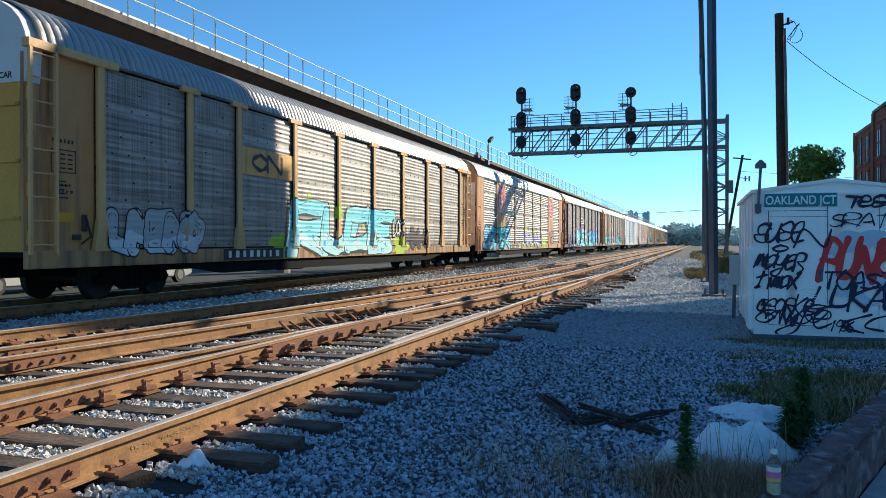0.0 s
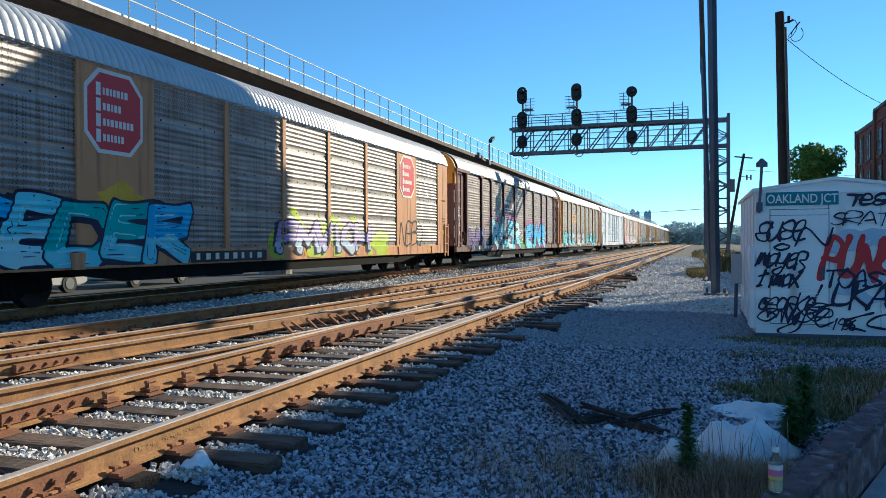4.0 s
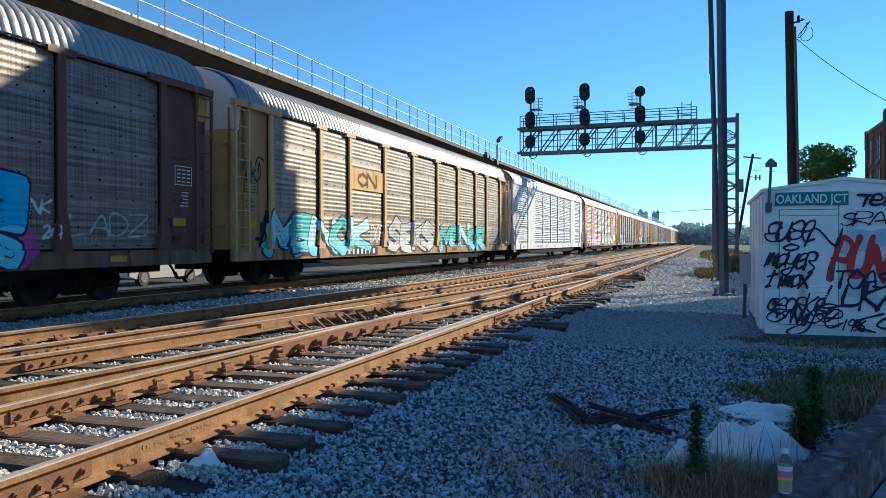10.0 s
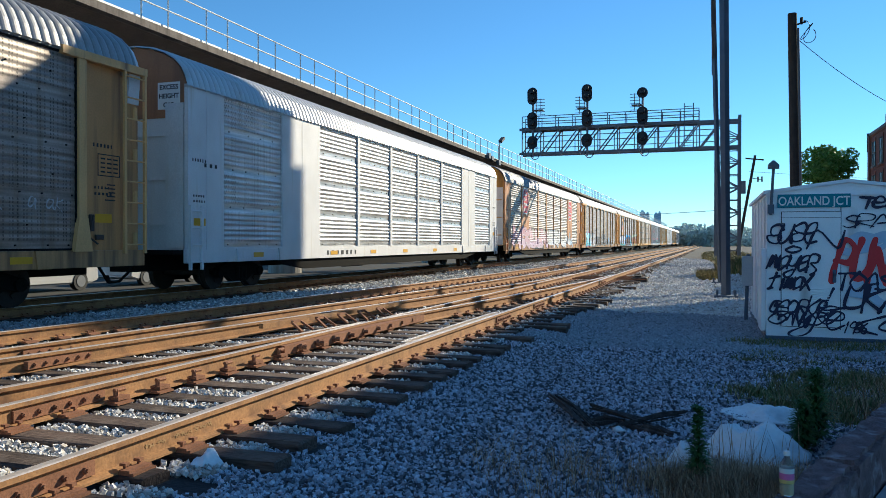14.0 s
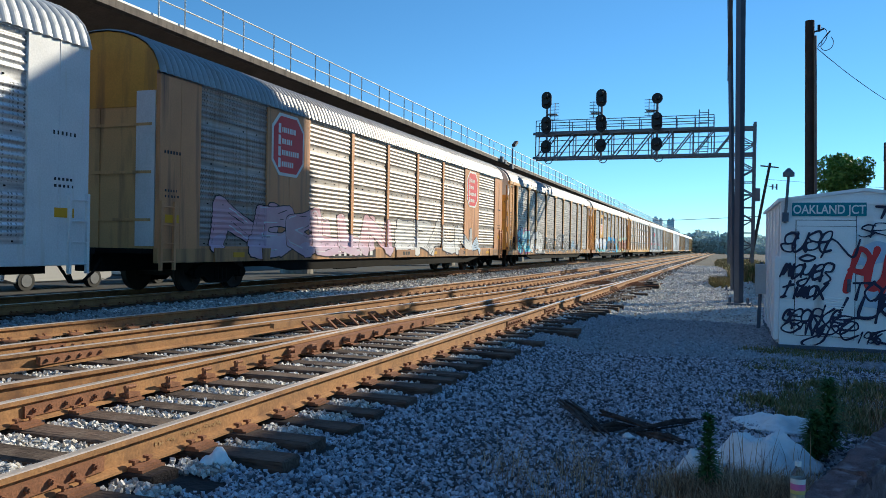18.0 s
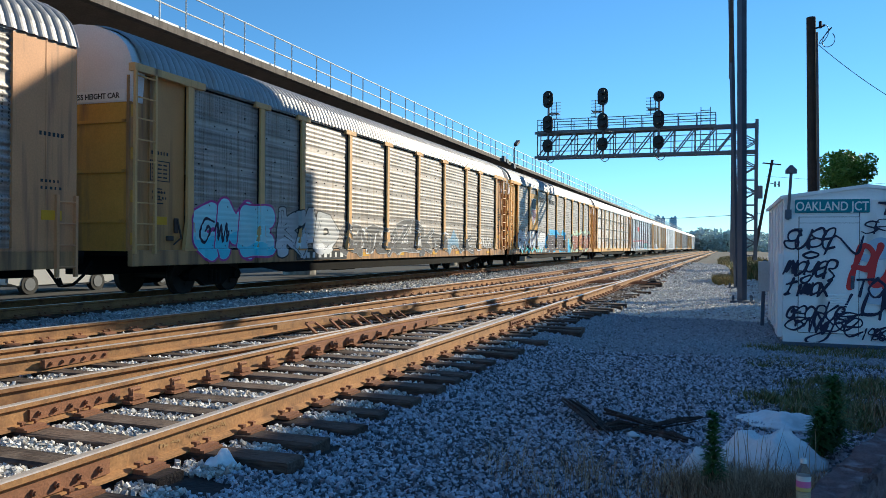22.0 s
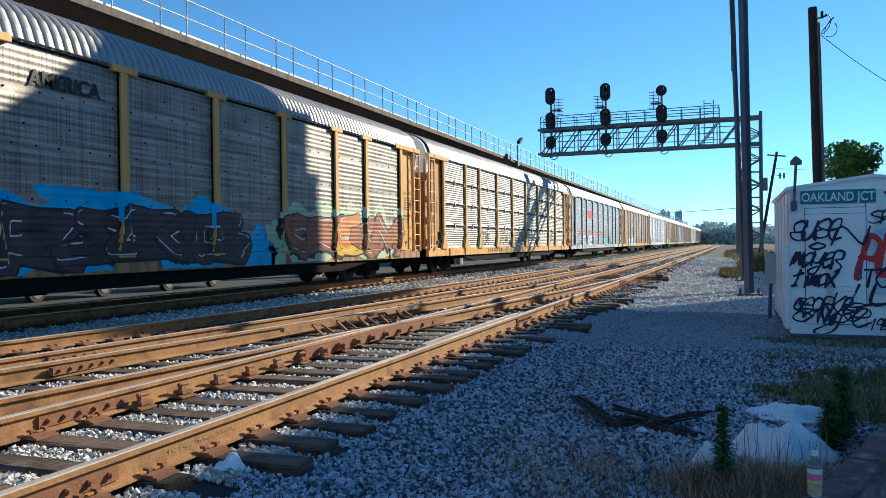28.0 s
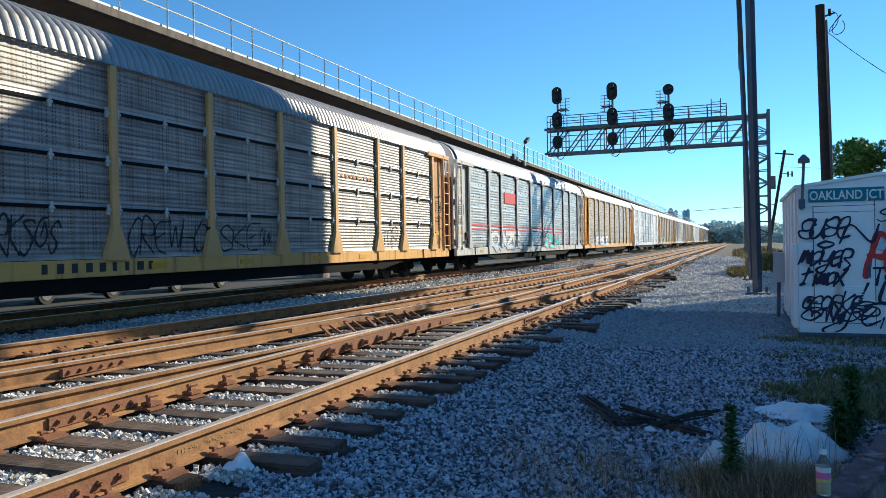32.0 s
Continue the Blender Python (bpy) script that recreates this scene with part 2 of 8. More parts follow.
M_CONC_DARK = material("old_concrete", (0.236, 0.218, 0.201), 0.92, vary=0.35, scale=3, fine=40, bump=0.6, dirt=(0.106, 0.094, 0.088), dirt_amount=0.5)
M_STEEL = material("galvanised_steel", (0.15, 0.16, 0.18), 0.6, metal=0.3, vary=0.15, scale=6, fine=50, bump=0.05)
M_POST = material("weathered_steel_post", (0.10, 0.125, 0.17), 0.6, metal=0.3, vary=0.2, scale=2, fine=40, bump=0.1)
M_BLACK = material("black_paint", (0.018, 0.018, 0.02), 0.6, vary=0.2, scale=5, fine=40, bump=0.05)
M_WOODPOLE = material("pole_wood", (0.055, 0.042, 0.034), 0.9, vary=0.4, scale=4, fine=60, bump=0.7)
M_RAILING = material("white_railing_paint", (0.755, 0.755, 0.732), 0.5, vary=0.08, scale=3, fine=40, bump=0.03)

# ---------------- ground ----------------
def ground_z(x, y):
    """Ballast crown under the tracks, a shallow shoulder, lower beside the hut."""
    x = np.asarray(x, float)
    y = np.asarray(y, float)
    crown = -0.245
    side = -0.36
    t = np.clip((x + 2.9) / 1.3, 0, 1)
    z = crown + (side - crown) * t * t * (3 - 2 * t)
    z = z + 0.03 * np.sin(x * 1.3 + 0.7 * y) * np.sin(y * 0.6) * np.clip((x + 2.4) / 2, 0, 1)
    z = z - 0.30 * np.clip((-14.6 - x) / 1.5, 0, 1)
    return z


def ground_sheet():
    xs = np.concatenate([[-2500, -400, -120, -60, -30], np.arange(-20, 14.01, 0.5), [18, 30, 60, 150, 500, 2500]])
    ys = np.concatenate([[-600, -150, -50, -20], np.arange(-8, 40.01, 0.5), np.arange(42, 120, 4), [140, 200, 300, 450, 700, 1200, 2500]])
    X, Y = np.meshgrid(xs, ys)
    Z = ground_z(X, Y)
    v = np.stack([X, Y, Z], -1).reshape(-1, 3)
    nx = len(xs)
    i = np.arange(len(ys) - 1)[:, None] * nx + np.arange(nx - 1)[None]
    f = np.stack([i, i + 1, i + nx + 1, i + nx], -1).reshape(-1, 4)
    me = mesh_np("ground", v, f, M_GROUND)
    for p in me.polygons:
        p.use_smooth = True
    return tagged(new("ground", me), "grey crushed-stone gravel ground beside the railway tracks", "ground", kind="structure")


ground_sheet()


def stones(name, n, area, size, mat, label, keep=None, lift=0.0, seed=1, sunk=0.0, block=False):
    """Many angular stones of six corners, strewn on the ground and joined."""
    rng = np.random.default_rng(seed)
    x, y = area(rng, n)
    if keep is not None:
        k = keep(x, y)
        x, y = x[k], y[k]
    n = len(x)
    s = size * rng.uniform(0.55, 1.25, n)
    if block:
        base = np.array([(-1, -1, -1), (1, -1, -1), (1, 1, -1), (-1, 1, -1), (-0.7, -0.7, 1), (0.7, -0.7, 1), (0.7, 0.7, 1), (-0.7, 0.7, 1)], float) * 0.44
        v = base[None] * rng.uniform(0.78, 1.14, (n, 8, 3)) * (s[:, None, None] * np.array([1.2, 0.95, 0.72]))
        return strewn(name, v, s, x, y, rng, sunk, lift, mat, label)
    base = np.array([(1, 0.25, 0.2), (0.15, 1, -0.2), (-1, 0.2, 0.25), (-0.2, -1, -0.15), (0.3, -0.2, 1), (-0.25, 0.3, -1)], float) * 0.68
    v = base[None] * rng.uniform(0.75, 1.1, (n, 6, 3)) * (s[:, None, None] * np.array([1.15, 0.95, 0.85])) + rng.uniform(-0.09, 0.09, (n, 6, 3)) * s[:, None, None]
    return strewn(name, v, s, x, y, rng, sunk, lift, mat, label)


def strewn(name, v, s, x, y, rng, sunk, lift, mat, label):
    """Turns each stone its own way, sets it on the ground and joins all."""
    n, k = v.shape[:2]
    ang = rng.uniform(0, 2 * np.pi, (n, 3))
    for a, b, c in ((0, 1, 2), (1, 2, 0), (0, 2, 1)):
        co, si = np.cos(ang[:, c])[:, None], np.sin(ang[:, c])[:, None]
        va, vb = v[..., a] * co - v[..., b] * si, v[..., a] * si + v[..., b] * co
        v[..., a], v[..., b] = va, vb
    z = ground_z(x, y) + lift + s * (rng.uniform(-0.45, 0.5, n) - sunk)
    v += np.stack([x, y, z], -1)[:, None]
    cube = [(0, 3, 2, 1), (4, 5, 6, 7), (0, 1, 5, 4), (1, 2, 6, 5), (2, 3, 7, 6), (3, 0, 4, 7)]
    q = np.array(cube) if k == 8 else np.array([(0, 1, 4), (1, 2, 4), (2, 3, 4), (3, 0, 4), (1, 0, 5), (2, 1, 5), (3, 2, 5), (0, 3, 5)])
    f = (q[None] + k * np.arange(n)[:, None, None]).reshape(-1, q.shape[1])
    return tagged(new(name, mesh_np(name, v.reshape(-1, 3), f, mat)), label, "gravel", kind="stuff")

# ---------------- tracks ----------------
RAIL_PROFILE = [(-0.07, -0.18), (0.07, -0.18), (0.07, -0.166), (0.012, -0.15), (0.009, -0.052), (0.036, -0.038), (0.036, -0.006), (0.026, 0.0), (-0.026, 0.0), (-0.036, -0.006), (-0.036, -0.038), (-0.009, -0.052), (-0.012, -0.15), (-0.07, -0.166)]


def smooth_line(pts, step=0.75):
    """A Catmull-Rom line through plan points."""
    P = [Vector((*p, 0)) for p in pts]
    P = [P[0] * 2 - P[1]] + P + [P[-1] * 2 - P[-2]]
    out = []
    for i in range(1, len(P) - 2):
        n = max(1, int((P[i + 1] - P[i]).length / step)) if (P[i + 1] - P[i]).length < 60 else 6
        for k in range(n):
            t = k / n
            a, b, c, d = P[i - 1], P[i], P[i + 1], P[i + 2]
            if (c - b).length > 3 * (b - a).length or (b - a).length > 3 * (c - b).length or (d - c).length > 3 * (c - b).length:
                out.append(b.lerp(c, t))
            else:
                out.append(0.5 * ((2 * b) + (c - a) * t + (2 * a - 5 * b + 4 * c - d) * t * t + (-a + 3 * b - 3 * c + d) * t ** 3))
    out.append(P[-2])
    return out


def rail(name, pts, parent, label=""):
    line = smooth_line(pts)
    bm = B()
    rings = []
    for i, p in enumerate(line):
        d = (line[min(i + 1, len(line) - 1)] - line[max(i - 1, 0)]).normalized()
        side = Vector((d.y, -d.x, 0))
        rings.append([bm.verts.new(p + side * u + Vector((0, 0, w))) for u, w in RAIL_PROFILE])
    n = len(RAIL_PROFILE)
    for a, b in zip(rings, rings[1:]):
        for k in range(n):
            f = bm.faces.new((a[k], a[(k + 1) % n], b[(k + 1) % n], b[k]))
            f.material_index = 1 if k in (6, 7, 8) else 0
    bm.faces.new(rings[0][::-1])
    bm.faces.new(rings[-1])
    return part(name, bm, [M_RAIL, M_RAILTOP], parent, label)


FAR = 340
TRACK_A = thing("railway_track", "rusty main track with bolted rails on dark timber ties", "railway track", group="parallel railway tracks")
TRACK_B = thing("railway_track", "second rusty track that bends away beside the crossover", "railway track", group="parallel railway tracks")
TRACK_C = thing("railway_track", "track under the freight train, rails worn by wheels", "railway track", group="parallel railway tracks")
CROSSOVER = thing("railway_turnout", "crossover rails with frog and guard rails between two tracks", "railway turnout")
rail("rail", [(-3.36, -60), (-3.36, 10), (-3.36, 30), (-3.36, 120), (-3.36, FAR)], TRACK_A)
rail("rail", [(-4.86, -60), (-4.86, 10), (-4.86, 30), (-4.86, 120), (-4.86, FAR)], TRACK_A)
B_LINE = [(-9.9, -6), (-9.25, 2.5), (-8.82, 8.5), (-8.42, 14.5), (-8.12, 20.5), (-7.9, 27), (-7.75, 36), (-7.7, 60), (-7.7, 140), (-7.7, FAR)]
rail("rail", B_LINE, TRACK_B)
rail("rail", [(x + 1.5, y) for x, y in B_LINE], TRACK_B)
rail("rail", [(-11.92, -90), (-11.92, 30), (-11.92, 120), (-11.92, FAR)], TRACK_C)
rail("rail", [(-13.42, -90), (-13.42, 30), (-13.42, 120), (-13.42, FAR)], TRACK_C)
X_LINE = [(-6.5, -5), (-5.95, 0.5), (-5.46, 5), (-5.0, 9.6), (-4.52, 14.3), (-4.05, 19.5), (-3.65, 24.5), (-3.45, 29.5)]
rail("closure_rail", X_LINE, CROSSOVER)
rail("closure_rail", [(-8.0, -5), (-7.45, 0.5), (-6.93, 5), (-6.42, 10), (-5.98, 14.5), (-5.52, 19.5), (-5.12, 24.5), (-4.95, 29.5)], CROSSOVER)


def tie_mesh(length, key):
    def build():
        bm = B()
        bm_box(bm, 0, length, -0.115, 0.115, -0.36, -0.183)
        bmesh.ops.bevel(bm, geom=bm.edges[:], offset=0.012, segments=1, affect='EDGES')
        rnd = random.Random(key)
        bmesh.ops.subdivide_edges(bm, edges=[e for e in bm.edges if abs(e.verts[0].co.x - e.verts[1].co.x) > 0.5], cuts=7)
        for v in bm.verts:
            v.co += Vector((rnd.uniform(-0.012, 0.012), rnd.uniform(-0.012, 0.012), rnd.uniform(-0.006, 0.003)))
        return finish(bm, "tie", M_TIE)
    return build()


TIE_SET = {}


def tie(x0, x1, y, parent, k):
    key = (round((x1 - x0) * 2) / 2, k % 3)
    if key not in TIE_SET:
        TIE_SET[key] = tie_mesh(key[0], k % 3)
    rnd = random.Random(int(y * 100) + k)
    part("tie", TIE_SET[key], None, parent, place=pose(x0 + rnd.uniform(-0.05, 0.05), y + rnd.uniform(-0.03, 0.03), rnd.uniform(-0.012, 0.004), 0, 0, rnd.uniform(-1.2, 1.2)))


def plate_mesh(clip):
    bm = B()
    bm_box(bm, -0.18, 0.18, -0.1, 0.1, -0.185, -0.168)
    bm_box(bm, -0.15, -0.075, -0.1, 0.1, -0.17, -0.155)
    bm_box(bm, 0.075, 0.15, -0.1, 0.1, -0.17, -0.155)
    for x in (-0.085, 0.085):
        for y in (-0.06, 0.06):
            bm_rod(bm, (x, y, -0.17), (x, y, -0.13), 0.012, 5)
            bm_box(bm, x - 0.025, x + 0.02, y - 0.018, y + 0.018, -0.138, -0.122)
    if clip:
        for x in (-0.11, 0.11):
            bm_box(bm, x - 0.05, x + 0.05, -0.07, 0.07, -0.15, -0.12)
            bm_rod(bm, (x, -0.04, -0.12), (x, -0.04, -0.06), 0.022, 6)
            bm_rod(bm, (x, -0.06, -0.07), (x, 0.06, -0.07), 0.02, 6)
    return finish(bm, "tie_plate", M_PLATE)


PLATE, PLATE_CLIP = plate_mesh(False), plate_mesh(True)


def line_x(line, y):
    ys = [p[1] for p in line]
    xs = [p[0] for p in line]
    return float(np.interp(y, ys, xs))


def ties_of_tracks():
    k = 0
    y = 1.2 - 0.53 * 16
    while y < 46:
        k += 1
        cross = line_x(X_LINE, y)
        left = -7.6 if y < 9 else (-5.65 if y > 29 else -5.9 - (29 - y) * 0.085)
        right = (-2.98 if 3.6 < y < 4.1 else -2.44 if 4.1 < y < 5.2 else (-2.62, -2.70, -2.78)[(k * 7) % 3]) if y < 12 else -2.55 - 0.15 * math.sin(k * 1.7)
        tie(left, right, y, TRACK_A, k)
        for x in (-3.36, -4.86):
            part("tie_plate", PLATE_CLIP if (x < -4 and 5 < y < 9.5) else PLATE, None, TRACK_A, place=Matrix.Translation((x, y, 0)))
        if y < 28 and abs(cross + 4.86) > 0.3 and abs(cross + 3.36) > 0.35:
            part("tie_plate", PLATE, None, CROSSOVER, place=Matrix.Translation((cross, y, 0)))
        y += 0.53
    y = 3.0 - 0.53 * 10
    while y < 46:
        k += 1
        x = line_x(B_LINE, y)
        tie(x - 0.55, x + 2.05, y, TRACK_B, k)
        for d in (0, 1.5):
            part("tie_plate", PLATE, None, TRACK_B, place=Matrix.Translation((x + d, y, 0)))
        y += 0.53
    y = 8.0 - 0.53 * 14
    while y < 50:
        k += 1
        tie(-13.95, -11.4, y, TRACK_C, k)
        part("tie_plate", PLATE, None, TRACK_C, place=Matrix.Translation((-11.92, y, 0)))
        y += 0.53
    bm = B()
    for cx in (-4.11, -7.0, -12.67):
        y = 46.2
        while y < 150:
            bm_box(bm, cx - 1.3, cx + 1.3, y - 0.11, y + 0.11, -0.3, -0.185)
            y += 0.53
    far = part("far_tie", bm, M_TIE, TRACK_A)
    tagged(far, kind="stuff")


ties_of_tracks()


def joint_bar_mesh():
    bm = B()
    for s in (-1, 1):
        bm_box(bm, s * 0.016 - 0.012, s * 0.016 + 0.016, -0.46, 0.46, -0.145, -0.06)
        for i in range(6):
            y = -0.38 + 0.152 * i
            bm_rod(bm, (s * 0.02, y, -0.1), (s * 0.062, y, -0.1), 0.012, 6)
            bm_rod(bm, (s * 0.03, y, -0.1), (s * 0.05, y, -0.1), 0.021, 6)
    return finish(bm, "joint_bar", M_PLATE)


JOINT = joint_bar_mesh()
for x, y, tr in ((-3.36, 3.15, TRACK_A), (-3.36, 13.0, TRACK_A), (-3.36, 15.9, TRACK_A), (-4.86, 4.9, TRACK_A), (-6.72, 6.8, CROSSOVER), (-7.42, 7.4, TRACK_B), (-4.86, 17, TRACK_A), (-3.36, 26, TRACK_A)):
    part("joint_bar", JOINT, None, tr, place=Matrix.Translation((x, y, 0)))


def turnout_parts():
    # heavy frog where the crossover rail passes the straight rail
    bm = B()
    bm_prism(bm, [(-5.02, 8.2), (-4.76, 8.2), (-4.70, 10.2), (-4.62, 12.6), (-4.98, 12.6), (-5.02, 10.2)], 'z', -0.15, -0.045)
    for i in range(9):
        y = 8.5 + 0.45 * i
        bm_rod(bm, (-4.76, y, -0.09), (-4.62, y, -0.09), 0.03, 6)
        bm_rod(bm, (-4.72, y, -0.09), (-4.68, y, -0.09), 0.05, 6)
    part("frog", bm, M_PLATE, CROSSOVER, "bolted cast frog")
    bm = B()
    line = [(-6.30, 10.0), (-6.28, 10.3), (-6.12, 12.6), (-5.98, 14.2), (-6.0, 14.6)]
    for (xa, ya), (xb, yb) in zip(line, line[1:]):
        bm_bar(bm, (xa + 0.11, ya, -0.04), (xb + 0.11, yb, -0.04), 0.07, 0.07)
    part("guard_rail", bm, M_RAIL, CROSSOVER)
    for i in range(5):
        y = 10.6 + 0.66 * i
        x = -6.1 + 0.093 * (y - 10.4)
        bm = B()
        bm_bar(bm, (x + 0.06, y, -0.03), (x + 0.26, y - 0.05, -0.17), 0.045, 0.03)
        bm_bar(bm, (x + 0.06, y + 0.24, -0.03), (x + 0.26, y + 0.29, -0.17), 0.045, 0.03)
        bm_bar(bm, (x + 0.06, y, -0.03), (x + 0.06, y + 0.24, -0.03), 0.05, 0.04)
        part("rail_brace", bm, M_PLATE, CROSSOVER, "A-shaped iron rail brace")
    # inner guard rail along the near rail
    bm = B()
    for a, b in (((-3.46, 8.7), (-3.485, 9.1)), ((-3.485, 9.1), (-3.485, 12.6)), ((-3.485, 12.6), (-3.46, 13.0))):
        bm_bar(bm, (*a, -0.03), (*b, -0.03), 0.06, 0.06)
    part("guard_rail", bm, M_RAILTOP, CROSSOVER)
    # switch rods and machine near the points
    sm = thing("switch_machine", "dark iron switch machine on long ties beside the points", "switch machine")
    bm = B()
    bm_box(bm, -2.75, -2.2, 29.3, 29.9, -0.25, -0.08, 0.03)
    bm_box(bm, -2.65, -2.4, 29.45, 29.7, -0.08, -0.02, 0.02)
    part("housing", bm, M_UNDER_T, sm)
    for y in (29.0, 29.6, 30.2, 31.0):
        bm = B()
        bm_bar(bm, (-5.4, y, -0.13), (-2.2, y, -0.13), 0.05, 0.03)
        part("switch_rod", bm, M_PLATE, sm)


M_UNDER_T = material("oily_iron", (0.03, 0.026, 0.022), 0.7, vary=0.4, scale=5, fine=40, bump=0.3)
turnout_parts()

# ---------------- loose stone ----------------
def on_tie(y, y0, pitch=0.53, half=0.135):
    u = (y - y0 + pitch / 2) % pitch - pitch / 2
    return np.abs(u) < half


def near_rails(x, y):
    r = np.zeros_like(x, bool)
    for xr in (-3.36, -4.86, -11.92):
        r |= np.abs(x - xr) < 0.09
    xb = np.interp(y, [p[1] for p in B_LINE], [p[0] for p in B_LINE])
    xc = np.interp(y, [p[1] for p in X_LINE], [p[0] for p in X_LINE])
    for l in (xb, xb + 1.5, xc, xc - 1.48):
        r |= np.abs(x - l) < 0.09
    return r


def ballast_keep(x, y):
    xb = np.interp(y, [p[1] for p in B_LINE], [p[0] for p in B_LINE])
    a = (x > np.where(y < 9, -7.6, -5.9)) & on_tie(y, 1.2)
    b = (np.abs(x - xb - 0.75) < 1.3) & on_tie(y, 3.0)
    c = (x < -11.35) & (x > -13.95) & on_tie(y, 8.0)
    return ~(a | b | c | near_rails(x, y))


def rect(x0, x1, y0, y1):
    return lambda rng, n: (rng.uniform(x0, x1, n), rng.uniform(y0, y1, n))


stones("ballast", 88000, rect(-9.6, -2.85, 2.6, 12), 0.035, BALLAST, "pale crushed-stone ballast between the rusty rails", ballast_keep, 0.018, 3, 0.0, True)
stones("ballast", 34000, rect(-11.5, -2.9, 12, 32), 0.07, BALLAST, "pale crushed-stone ballast further along the tracks", ballast_keep, 0.0, 4)
stones("ballast", 14000, rect(-11.6, -9.4, 5, 16.5), 0.055, SHADED_BALLAST, "ballast shoulder beside the train, coloured darker for its shade", ballast_keep, 0.01, 5)


def gravel_near(rng, n):
    y = 3.3 + 8.4 * rng.uniform(0, 1, n) ** 1.2
    x = rng.uniform(-2.9, 0.6 + 0.33 * (y - 3), n)
    return x, y


def kerb_side(x, y):
    end = np.where((y > 4.1) & (y < 5.2), -2.55, -2.72)
    return ~((x < end) & on_tie(y, 1.2)) & ((x < 0.2 + 0.34 / 0.94 * (y - 4.14)) | (y > 9))


stones("gravel", 112000, gravel_near, 0.030, SHADE_GRAVEL, "loose crushed gravel, coloured blue-grey for the shade it lies in", kerb_side, 0.0, 6)
stones("gravel", 16000, rect(-2.9, 1.6, -7, 3.6), 0.05, SHADE_GRAVEL, "loose gravel beside the kerb wall, coloured blue-grey for shade", kerb_side, 0.0, 16)
stones("ballast", 13000, rect(-9.6, -2.9, -7, 2.6), 0.075, BALLAST, "pale ballast of the tracks nearby", ballast_keep, 0.0, 18)
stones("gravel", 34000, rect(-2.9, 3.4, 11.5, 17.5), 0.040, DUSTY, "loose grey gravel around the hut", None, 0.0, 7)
stones("gravel", 26000, rect(-2.9, 2.2, 17.5, 34), 0.07, SUNLIT_GRAVEL, "gravel beside the billboard posts, coloured pale as sunlit", None, 0.0, 17, 0.25)
stones("gravel", 14000, rect(-2.9, 1.6, 34, 75), 0.12, SUNLIT_GRAVEL, "gravel along the line beyond the posts, coloured pale as sunlit", None, 0.0, 8, 0.25)
stones("ballast", 16000, rect(-11.4, -2.9, 32, 75), 0.11, BALLAST, "ballast of the tracks far along the line", ballast_keep, 0.0, 9)

# ---------------- freight train ----------------
PITCH, CAR_L, TRAIN_X = 28.6, 27.95, -12.65
POSTS = [1.9, 4.72, 6.75, 9.65, 12.55, 15.45, 18.35, 21.25, 23.3, 26.1]
TRAIN_TIMES = [0, 1, 2, 3.5, 5.5, 7, 9, 11, 12.5, 14.5, 16.5, 18, 20, 22, 24, 26, 28, 30, 32]
SPEED = (-2.639e-07, 3.649e-05, -0.0019436, 0.015538, 7.99088, 0.2575)
M_PERF = {}


def run(t):
    """How far the train has rolled."""
    return float(np.polyval(SPEED, t))


def train_pose(y):
    """The car's near end at y along the track, which bends away far off."""
    bend = max(0.0, y - 285)
    return Matrix.Translation((TRAIN_X - bend * bend / 620, y, 0)) @ pose(0, 0, 0, 0, 0, math.degrees(math.atan(bend / 310)))


